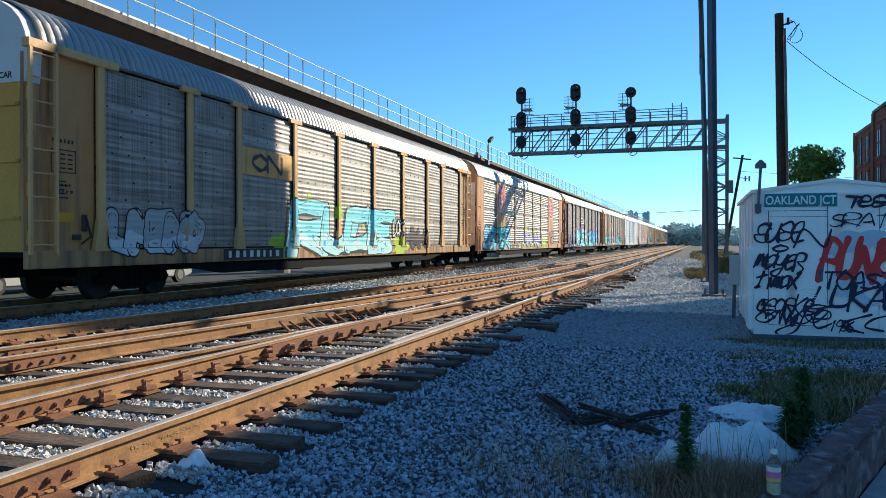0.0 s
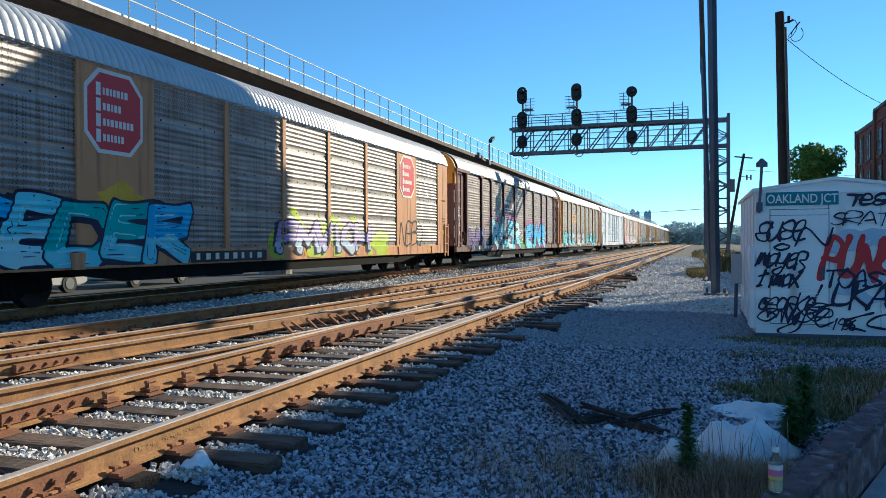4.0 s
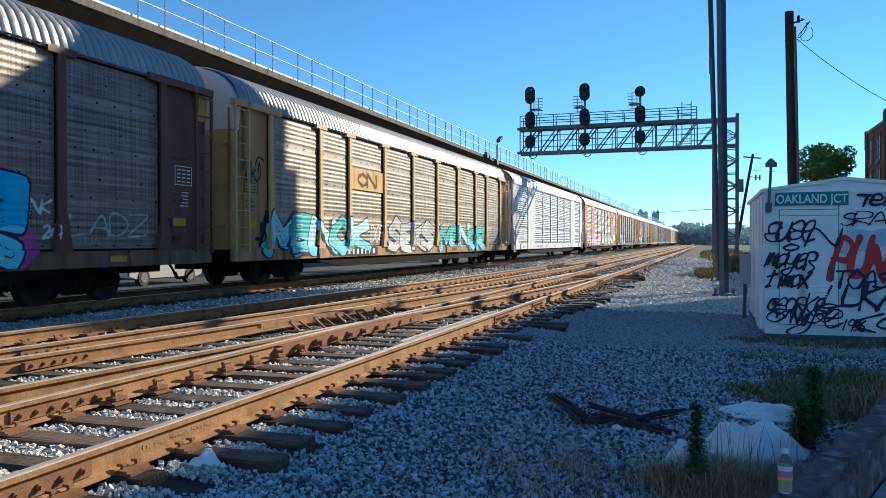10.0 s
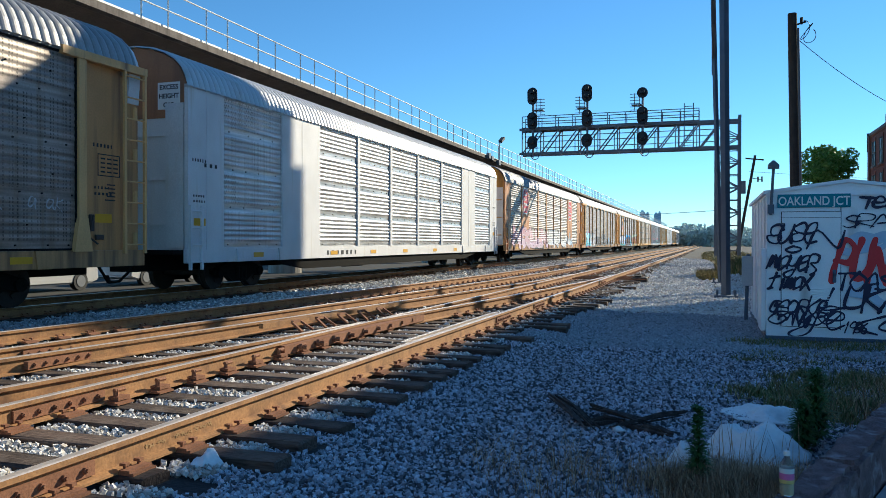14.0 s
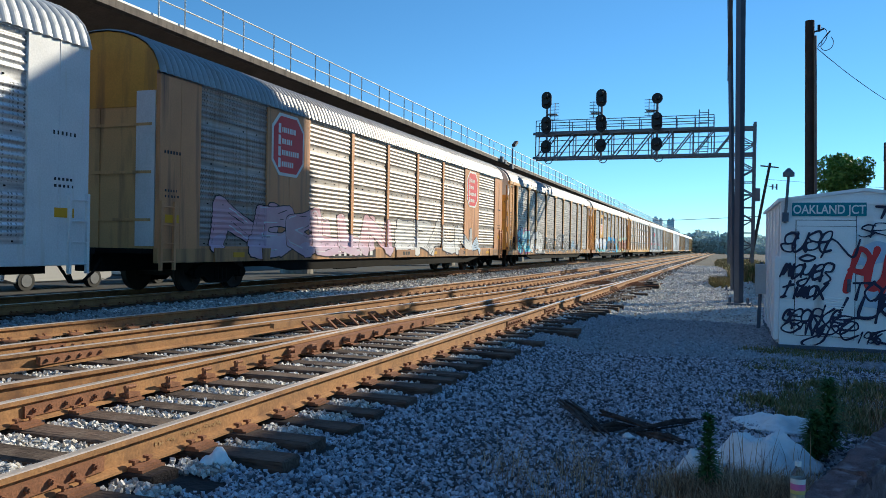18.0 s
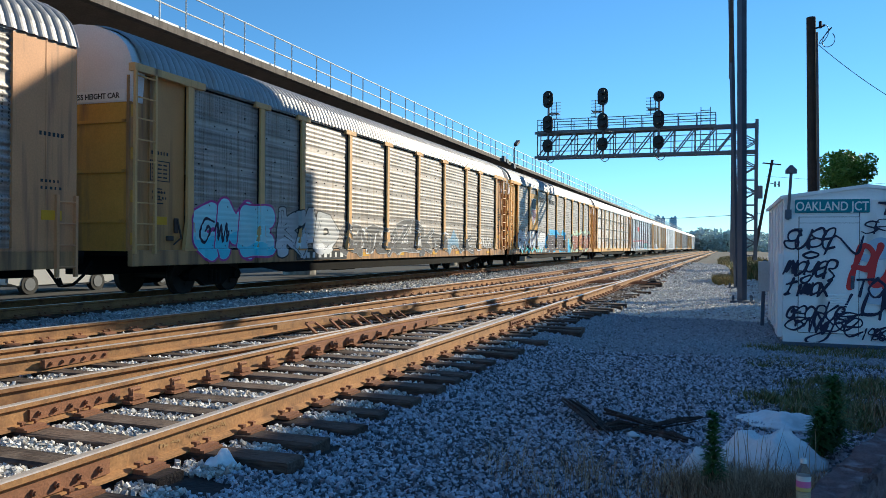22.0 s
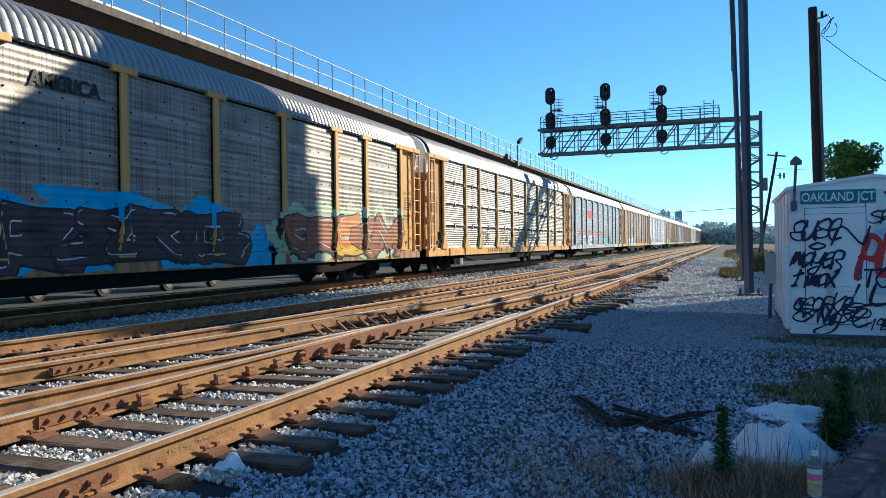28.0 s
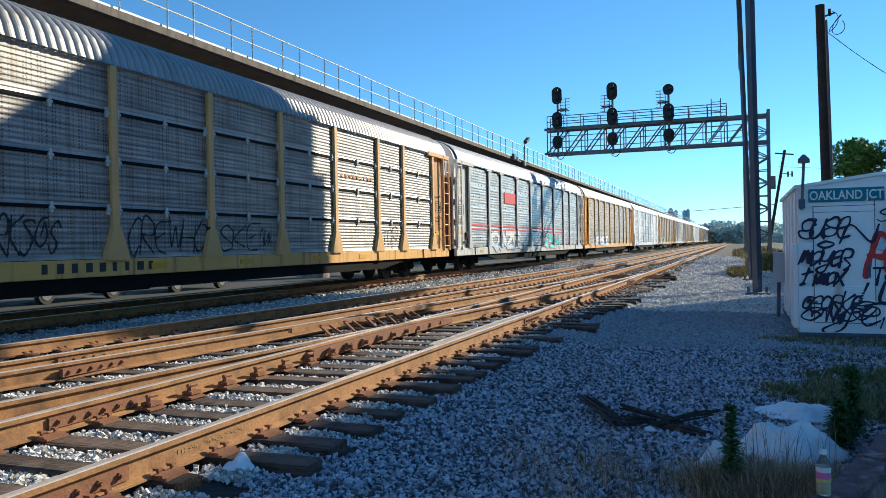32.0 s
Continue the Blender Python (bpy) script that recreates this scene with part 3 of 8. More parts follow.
def panel_material(name, color, rust=0.35, rough=0.54, metal=0.6):
    """Galvanised corrugated screen: rows of small holes, streaks of rust and dust."""
    m = material(name, color, rough, metal, vary=0.2, scale=1.2, fine=30, bump=0.08, dirt=(0.24, 0.18, 0.13), dirt_amount=rust, streak=True)
    nt = m.node_tree
    N, L = nt.nodes, nt.links
    b = N["Principled BSDF"]
    b.inputs["Roughness"].default_value = rough
    src = b.inputs["Base Color"].links[0].from_socket
    tc = N.new("ShaderNodeTexCoord")
    sp = N.new("ShaderNodeSeparateXYZ")
    L.new(tc.outputs["Object"], sp.inputs[0])

    def mth(op, a, c=None):
        n = N.new("ShaderNodeMath")
        n.operation = op
        for i, v in enumerate((a, c)):
            if v is None:
                continue
            if isinstance(v, (int, float)):
                n.inputs[i].default_value = v
            else:
                L.new(v, n.inputs[i])
        return n.outputs[0]
    gy = mth('FRACT', mth('MULTIPLY', sp.outputs["Y"], 1 / 0.29))
    fy = mth('MINIMUM', mth('ABSOLUTE', mth('SUBTRACT', gy, 0.3)), mth('MINIMUM', mth('ABSOLUTE', mth('SUBTRACT', gy, 0.52)), mth('ABSOLUTE', mth('SUBTRACT', gy, 0.86))))
    fz = mth('ABSOLUTE', mth('SUBTRACT', mth('FRACT', mth('MULTIPLY', mth('SUBTRACT', sp.outputs["Z"], 1.19), 1 / 0.0625)), 0.5))
    hole = mth('MULTIPLY', mth('LESS_THAN', fy, 0.055), mth('LESS_THAN', fz, 0.30))
    pick = N.new("ShaderNodeTexNoise")
    pick.inputs["Scale"].default_value = 1.0
    pm = N.new("ShaderNodeMapping")
    pm.inputs["Scale"].default_value = (0.0, 3.1, 1.3)
    L.new(tc.outputs["Object"], pm.inputs["Vector"])
    L.new(pm.outputs[0], pick.inputs["Vector"])
    hole = mth('MULTIPLY', hole, mth('MULTIPLY', mth('SUBTRACT', pick.outputs["Fac"], 0.25), 2.0))
    band = mth('GREATER_THAN', mth('FRACT', mth('MULTIPLY', mth('SUBTRACT', sp.outputs["Z"], 1.03), 1 / 0.91)), 0.18)
    # long uneven dust bands; they also paint in rib contrast for shaded screens
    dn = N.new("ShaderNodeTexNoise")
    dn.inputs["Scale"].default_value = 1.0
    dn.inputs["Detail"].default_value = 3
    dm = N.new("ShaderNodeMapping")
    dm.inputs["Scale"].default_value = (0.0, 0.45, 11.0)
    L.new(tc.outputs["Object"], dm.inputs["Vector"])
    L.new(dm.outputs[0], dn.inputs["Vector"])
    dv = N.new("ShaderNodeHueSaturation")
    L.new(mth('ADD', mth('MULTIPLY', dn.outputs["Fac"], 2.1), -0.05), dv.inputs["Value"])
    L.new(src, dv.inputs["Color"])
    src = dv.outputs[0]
    mx = N.new("ShaderNodeMix")
    mx.data_type = 'RGBA'
    L.new(mth('MULTIPLY', hole, mth('MULTIPLY', band, 0.9)), mx.inputs["Factor"])
    L.new(src, mx.inputs["A"])
    mx.inputs["B"].default_value = (0.03, 0.028, 0.026, 1)
    L.new(mx.outputs["Result"], b.inputs["Base Color"])
    return m


RIB, SEAM = 0.125, 0.91
DEPTH = {"P": 0.010, "F": 0.025}


def corr(z, kind="P"):
    """Depth of the screen at a height: stacked sheets with a plain seam band, ribs between."""
    w = (np.asarray(z, float) - 1.03) % SEAM
    if kind == "N":
        u = (w / 0.091) % 1.0
        return np.where(w < 0.05, 0.02, 0.010 * np.clip(np.minimum(u, 1 - u) * 4 - 0.5, 0, 1))
    u = ((w - 0.16) / RIB) % 1.0
    return np.where(w < 0.16, 0.0, DEPTH[kind] * (0.5 - 0.5 * np.cos(2 * np.pi * u)))


def bm_screen(y0, y1, z0, z1, x, kind):
    bm = B()
    zs = {z0, z1}
    k = z0
    while k < z1:
        if kind == "N":
            cuts = [0.003, 0.05] + [r * 0.091 + u * 0.091 for r in range(1, 10) for u in (0.125, 0.375, 0.625, 0.875)]
        else:
            cuts = [0.002] + [0.16 + r * RIB / 6 for r in range(36)]
        zs |= {k + c for c in cuts if k + c < z1}
        k += SEAM
    pv = None
    for z in sorted(zs):
        xx = x + float(corr(z, kind))
        cv = (bm.verts.new((xx, y0, z)), bm.verts.new((xx, y1, z)))
        if pv:
            bm.faces.new((pv[0], pv[1], cv[1], cv[0]))
        pv = cv
    return bm


ROOF_ARC = [(1.635, 4.66), (1.56, 4.90), (1.45, 5.12), (1.26, 5.31), (0.98, 5.47), (0.6, 5.59), (0.2, 5.65), (-0.2, 5.65), (-0.6, 5.59), (-0.98, 5.47), (-1.26, 5.31), (-1.45, 5.12), (-1.56, 4.90), (-1.60, 4.66)]


BODY = {"P": 0.40, "N": 0.40, "F": 0.62}


def roof_mesh(kind):
    bm = B()
    rings, y, stop = [], BODY[kind], CAR_L - BODY[kind]
    prof = []
    while y < stop:
        prof += [(y, -0.028), (y + 0.025, -0.003), (y + 0.06, 0.013), (y + 0.105, 0.019), (y + 0.15, 0.013), (y + 0.185, -0.003), (y + 0.207, -0.028)]
        y += 0.21
    prof = [(a, o) for a, o in prof if a < stop] + [(stop, 0)]
    for y, o in prof:
        ring = []
        for x, z in ROOF_ARC:
            d = Vector((x, 0, (z - 4.3) * 1.1)).normalized()
            ring.append(bm.verts.new((x + d.x * o, y, z + d.z * o)))
        rings.append(ring)
    for a, b in zip(rings, rings[1:]):
        for i in range(len(ROOF_ARC) - 1):
            bm.faces.new((a[i], a[i + 1], b[i + 1], b[i]))
    return bm


def cached(store, key, build):
    if key not in store:
        store[key] = build()
    return store[key]


MESHES = {}
M_ROOF = material("galvanised_roof", (0.35, 0.34, 0.335), 0.48, 0.55, vary=0.15, scale=0.8, fine=25, bump=0.05, spec=0.4, dirt=(0.27, 0.235, 0.20), dirt_amount=0.35)
M_ROOFW = material("white_roof", (0.58, 0.58, 0.58), 0.40, 0.3, vary=0.08, scale=0.8, fine=25, bump=0.04, spec=0.4, dirt=(0.46, 0.43, 0.39), dirt_amount=0.2)
M_UNDER = material("black_underframe", (0.013, 0.012, 0.011), 0.95, spec=0.12, vary=0.4, scale=3, fine=40, bump=0.3)
M_WHEEL = material("wheel_steel", (0.035, 0.027, 0.023), 0.7, 0.3, vary=0.3, scale=6, fine=40, bump=0.1)
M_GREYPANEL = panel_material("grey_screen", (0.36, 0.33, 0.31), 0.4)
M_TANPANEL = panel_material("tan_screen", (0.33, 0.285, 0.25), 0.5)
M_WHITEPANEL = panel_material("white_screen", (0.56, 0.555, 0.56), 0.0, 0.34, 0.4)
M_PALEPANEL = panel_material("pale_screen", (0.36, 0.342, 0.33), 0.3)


M_GAP = material("black_gap", (0.012, 0.012, 0.013), 0.9, spec=0.1, vary=0.2)
M_LATCH = material("greasy_lock_iron", (0.06, 0.045, 0.04), 0.7, vary=0.4, scale=8, fine=50, bump=0.2)


def paint(name, c, dirt=(0.16, 0.09, 0.05), amount=0.3):
    return material(name, c, 0.55, 0.0, vary=0.14, scale=1.3, fine=30, bump=0.05, dirt=dirt, dirt_amount=amount, streak=True)


P_YELLOW = paint("yellow_car_paint", (0.71, 0.405, 0.115))
# grime, plus extra brown put in for doors standing in shade
P_DOOR = paint("grimy_shaded_ochre", (0.54, 0.285, 0.105), (0.14, 0.078, 0.052), 0.55)
P_AMBER = paint("amber_car_paint", (0.663, 0.349, 0.055))
P_TAN = paint("faded_yellow_paint", (0.67, 0.405, 0.165))
P_RUST = paint("rust_brown_paint", (0.319, 0.147, 0.071), (0.142, 0.071, 0.047))
P_ORANGE = paint("faded_orange_paint", (0.60, 0.30, 0.135), (0.17, 0.09, 0.065), 0.45)
P_BROWN = paint("brown_car_paint", (0.15, 0.055, 0.045), (0.22, 0.135, 0.10))
P_WHITE = paint("white_car_paint", (0.72, 0.71, 0.72), (0.6, 0.56, 0.5), 0.1)
P_GREY = paint("pale_grey_paint", (0.552, 0.552, 0.533))
P_SILL = paint("grimy_yellow_paint", (0.50, 0.275, 0.115), (0.10, 0.062, 0.042), 0.85)
P_SILLB = paint("grimy_brown_paint", (0.20, 0.105, 0.065), (0.06, 0.038, 0.030), 0.7)
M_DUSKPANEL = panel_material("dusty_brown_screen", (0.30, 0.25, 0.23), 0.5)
P_YTAG = material("yellow_label", (0.66, 0.36, 0.015), 0.5, vary=0.05)
P_INK = material("dark_ink", (0.03, 0.03, 0.035), 0.6, vary=0.1)
P_RED = material("red_sign_paint", (0.614, 0.059, 0.071), 0.55, vary=0.08, bump=0.03)
P_SIGNW = material("white_sign_paint", (0.80, 0.79, 0.77), 0.55, vary=0.05, bump=0.03)


def box_mesh(key, mat, *args, bevel=0.0):
    def build():
        bm = B()
        bm_box(bm, *args, bevel=bevel)
        return finish(bm, key, mat)
    return cached(MESHES, (key, mat.name, args), build)


def post_mesh(mat, kind):
    def build():
        bm = B()
        if kind == "P":
            bm_box(bm, 1.555, 1.635, -0.10, 0.10, 1.0, 4.62, 0.01)
            bm_box(bm, 1.555, 1.65, -0.34, 0.34, 4.56, 4.69)
            bm_prism(bm, [(-0.22, 1.0), (0.22, 1.0), (0.11, 1.62), (-0.11, 1.62)], 'x', 1.56, 1.648)
        elif kind == "N":
            bm_box(bm, 1.555, 1.64, -0.09, 0.09, 1.0, 4.66, 0.012)
            bm_prism(bm, [(-0.30, 1.0), (0.30, 1.0), (0.28, 1.12), (0.10, 1.62), (-0.10, 1.62), (-0.28, 1.12)], 'x', 1.56, 1.66)
        else:
            bm_box(bm, 1.555, 1.605, -0.09, 0.09, 1.03, 4.62)
        return finish(bm, "post", mat)
    return cached(MESHES, ("post", mat.name, kind), build)


def panel_mesh(w, mat, kind):
    def build():
        return finish(bm_screen(0, w, 1.03, 4.64, 1.545, kind), "panel", mat, kind != "N", fix=False)
    return cached(MESHES, ("panel", round(w, 3), mat.name, kind), build)


def ladder_mesh(mat, h0, h1, w, n):
    def build():
        bm = B()
        for y in (0, w):
            bm_box(bm, 1.60, 1.66, y - 0.03, y + 0.03, h0, h1)
        for i in range(n):
            z = h0 + 0.18 + (h1 - h0 - 0.3) * i / (n - 1)
            bm_rod(bm, (1.64, 0, z), (1.64, w, z), 0.017, 6)
        return finish(bm, "ladder", mat)
    return cached(MESHES, ("ladder", mat.name, h0, w), build)


def wheel_mesh():
    def build():
        bm = B()
        for s in (-1, 1):
            bm_rod(bm, (s * 0.70, 0, 0), (s * 0.83, 0, 0), 0.42, 24)
            bm_rod(bm, (s * 0.66, 0, 0), (s * 0.70, 0, 0), 0.45, 24)
            bm_rod(bm, (s * 0.83, 0, 0), (s * 0.90, 0, 0), 0.10, 8)
            for k in range(3):
                a = k * 2.094
                bm_box(bm, s * 0.835 - 0.02, s * 0.835 + 0.02, 0.2 * math.cos(a) - 0.04, 0.2 * math.cos(a) + 0.04, 0.2 * math.sin(a) - 0.04, 0.2 * math.sin(a) + 0.04)
        bm_rod(bm, (-0.7, 0, 0), (0.7, 0, 0), 0.08, 8)
        return finish(bm, "wheelset", M_WHEEL)
    return cached(MESHES, "wheel", build)


def truck_mesh():
    def build():
        bm = B()
        for s in (-1, 1):
            o = [(-1.15, 0.42), (-0.85, 0.56), (-0.35, 0.72), (0.35, 0.72), (0.85, 0.56), (1.15, 0.42), (0.95, 0.30), (0.6, 0.34), (0.35, 0.18), (-0.35, 0.18), (-0.6, 0.34), (-0.95, 0.30)]
            bm_prism(bm, o, 'x', s * 0.93 - 0.07, s * 0.93 + 0.07)
            for k in (-0.16, 0, 0.16):
                bm_rod(bm, (s * 1.02, k, 0.25), (s * 1.02, k, 0.55), 0.065, 8)
            for k in (-0.9, 0.9):
                bm_rod(bm, (s * 0.86, k, 0.42), (s * 1.06, k, 0.42), 0.13, 10)
        bm_box(bm, -0.9, 0.9, -0.2, 0.2, 0.35, 0.66)
        return finish(bm, "truck_frame", M_UNDER)
    return cached(MESHES, "truck", build)


def under_mesh():
    def build():
        bm = B()
        bm_box(bm, -0.35, 0.35, 0.4, CAR_L - 0.4, 0.5, 0.95)
        bm_box(bm, -1.45, 1.45, 0.3, CAR_L - 0.3, 0.9, 1.0)
        bm_prism(bm, [(4.6, 0.62), (6.2, 0.42), (CAR_L - 6.2, 0.42), (CAR_L - 4.6, 0.62), (CAR_L - 4.6, 0.7), (4.6, 0.7)], 'x', 1.38, 1.52)
        for y in (6.5, 9.5, 13, 16.5, 19.5, 21.4):
            bm_box(bm, -1.4, 1.4, y - 0.08, y + 0.08, 0.55, 0.9)
        bm_rod(bm, (0.95, 9.8, 0.55), (0.95, 11.2, 0.55), 0.2, 10)
        bm_box(bm, 0.7, 1.2, 14.2, 15.0, 0.4, 0.85)
        return finish(bm, "underframe", M_UNDER)
    return cached(MESHES, "under", build)


def coupler_mesh():
    def build():
        bm = B()
        bm_box(bm, -0.12, 0.12, -0.42, 0.5, 0.72, 0.98)
        bm_box(bm, -0.2, 0.2, -0.42, -0.12, 0.68, 1.02, 0.03)
        pts = [(0.45, 0.3, 0.8), (0.46, 0.05, 0.5), (0.4, -0.15, 0.32), (0.3, -0.33, 0.30), (0.2, -0.36, 0.45)]
        for a, b in zip(pts, pts[1:]):
            bm_rod(bm, a, b, 0.03, 6)
        return finish(bm, "coupler", M_UNDER)
    return cached(MESHES, "coupler", build)


def car_end_mesh(mat, top, cap, kind):
    y = 0.22 if kind != "F" else 0.70

    def build():
        bm = B()
        if cap:
            o = [(x * 0.95, z - 0.04) for x, z in ROOF_ARC] + [(-1.5, 3.98), (1.5, 3.98)]
            bm_prism(bm, o[::-1], 'y', y - 0.02, BODY[kind] + 0.12)
        else:
            bm_box(bm, -1.42, -0.02, y, y + 0.12, 1.0, 4.0)
            bm_box(bm, 0.02, 1.42, y, y + 0.12, 1.0, 4.0)
            bm_box(bm, -0.06, 0.06, y + 0.02, y + 0.1, 1.0, 4.0)
            for s in (-1, 1):
                for z in (1.25, 2.1, 2.95, 3.8):
                    bm_rod(bm, (s * 1.47, y + 0.06, z - 0.12), (s * 1.47, y + 0.06, z + 0.12), 0.05, 8)
        return finish(bm, "end_cap" if cap else "end_door", top if cap else mat)
    return cached(MESHES, ("end", mat.name, top.name, cap, kind), build)


def height_notice(cap, kind, words, x, z, banded):
    """The stencilled warning on an end cap, some on a white band."""
    y = (0.22 if kind != "F" else 0.70) - 0.02
    if banded:
        bm = B()
        w = 0.30 if len(words) > 1 else 0.86
        bm_box(bm, x - w, x + w, y - 0.006, y, z - 0.05 - 0.2 * (len(words) - 1), z + 0.16)
        part("notice_band", bm, P_SIGNW, cap)
    for k, word in enumerate(words):
        part("lettering", text_mesh(word, 0.15, P_INK, 0.001, 0.004), None, cap, "black stencilled warning", place=Matrix.Translation((x, y - 0.008, z - 0.2 * k)) @ pose(0, 0, 0, 90, 0, 0))


def sill_mesh(mat, kind):
    def build():
        bm = B()
        a = 0.14 if kind != "F" else 0.62
        bm_box(bm, 1.48, 1.60, a, CAR_L - a, 0.70, 1.02, 0.01)
        bm_box(bm, -1.60, -1.48, a, CAR_L - a, 0.70, 1.02)
        for y in (2.7, 4.7, 21.3, 25.2):
            bm_prism(bm, [(y - 0.15, 0.70), (y + 0.15, 0.70), (y + 0.2, 1.02), (y - 0.2, 1.02)], 'x', 1.60, 1.64)
        return finish(bm, "side_sill", mat)
    return cached(MESHES, ("sill", mat.name, kind), build)


def gap_strip_mesh(w):
    """Black strips for the gap round a screen, partly painting the posts' shadow lines."""
    def build():
        bm = B()
        for y in (0.10, w - 0.125):
            bm_box(bm, 1.545, 1.582, y, y + 0.025, 1.03, 4.62)
        bm_box(bm, 1.545, 1.571, 0.125, w - 0.125, 1.03, 1.062)
        bm_box(bm, 1.545, 1.571, 0.125, w - 0.125, 4.585, 4.625)
        return finish(bm, "panel_frame", M_GAP)
    return cached(MESHES, ("frame", round(w, 3)), build)


def bolts_mesh(bays, key):
    """Small dark bolt heads along the plain bands of all the screens of a car."""
    def build():
        bm = B()
        for a, b in bays:
            n = max(3, round((b - a) / 0.62))
            for k in range(4):
                for i in range(n):
                    y = a + (b - a) * (i + 0.5 + 0.08 * ((k * 7 + i * 3) % 5 - 2)) / n
                    z = 1.03 + SEAM * k + (0.09 if key != "N" else 0.03)
                    if z > 1.1:
                        bm_box(bm, 1.545, 1.562, y - 0.015, y + 0.015, z - 0.014, z + 0.014)
                    if key == "P" and i % 2 == k % 2:
                        bm_box(bm, 1.55, 1.58, y + 0.22, y + 0.242, z + 0.34, z + 0.365)
        return finish(bm, "bolt_head", M_GAP)
    return cached(MESHES, ("bolts", key), build)


def seam_mesh(w):
    def build():
        bm = B()
        bm_box(bm, 1.545, 1.58, 0.10, w - 0.10, -0.015, 0.045)
        return finish(bm, "seam", M_GAP)
    return cached(MESHES, ("seamgap", round(w, 3)), build)


def clip_mesh(mat):
    def build():
        bm = B()
        bm_box(bm, 1.545, 1.60, -0.035, 0.035, -0.10, 0.10, 0.01)
        bm_box(bm, 1.545, 1.61, -0.06, 0.06, -0.03, 0.02, 0.008)
        return finish(bm, "clip", mat)
    return cached(MESHES, ("clip", mat.name), build)


def latch_mesh():
    """Door lock: a lever box, its handle and a hanging chain."""
    def build():
        bm = B()
        bm_box(bm, 1.50, 1.56, 1.48, 1.60, 1.38, 1.70, 0.015)
        bm_box(bm, 1.50, 1.56, 1.24, 1.44, 1.22, 1.32, 0.01)
        bm_bar(bm, (1.57, 1.53, 1.68), (1.58, 1.66, 1.26), 0.03, 0.03)
        bm_bar(bm, (1.57, 1.66, 1.28), (1.57, 1.42, 1.14), 0.025, 0.025)
        return finish(bm, "door_latch", M_LATCH)
    return cached(MESHES, "latch", build)


def chart_mesh(mat):
    """A stencilled table on the door, its lines given as plain bars."""
    def build():
        bm = B()
        for z in (2.45, 2.86):
            bm_box(bm, 1.503, 1.507, 0.75, 1.35, z, z + 0.02)
        for y in (0.75, 1.33):
            bm_box(bm, 1.503, 1.507, y, y + 0.02, 2.47, 2.86)
        for i in range(4):
            for j in range(3):
                bm_box(bm, 1.503, 1.507, 0.81 + 0.17 * j, 0.93 + 0.17 * j, 2.52 + 0.085 * i, 2.55 + 0.085 * i)
        for i in range(5):
            bm_box(bm, 1.503, 1.507, 0.88, 1.16 - 0.05 * (i % 3), 1.98 + 0.075 * i, 2.005 + 0.075 * i)
        return finish(bm, "stencil_chart", mat)
    return cached(MESHES, ("chart", mat.name), build)


CARS = []
WHEELS = []
TURNING = range(0, 10)
MIRROR = Matrix.Diagonal((1, -1, 1, 1))


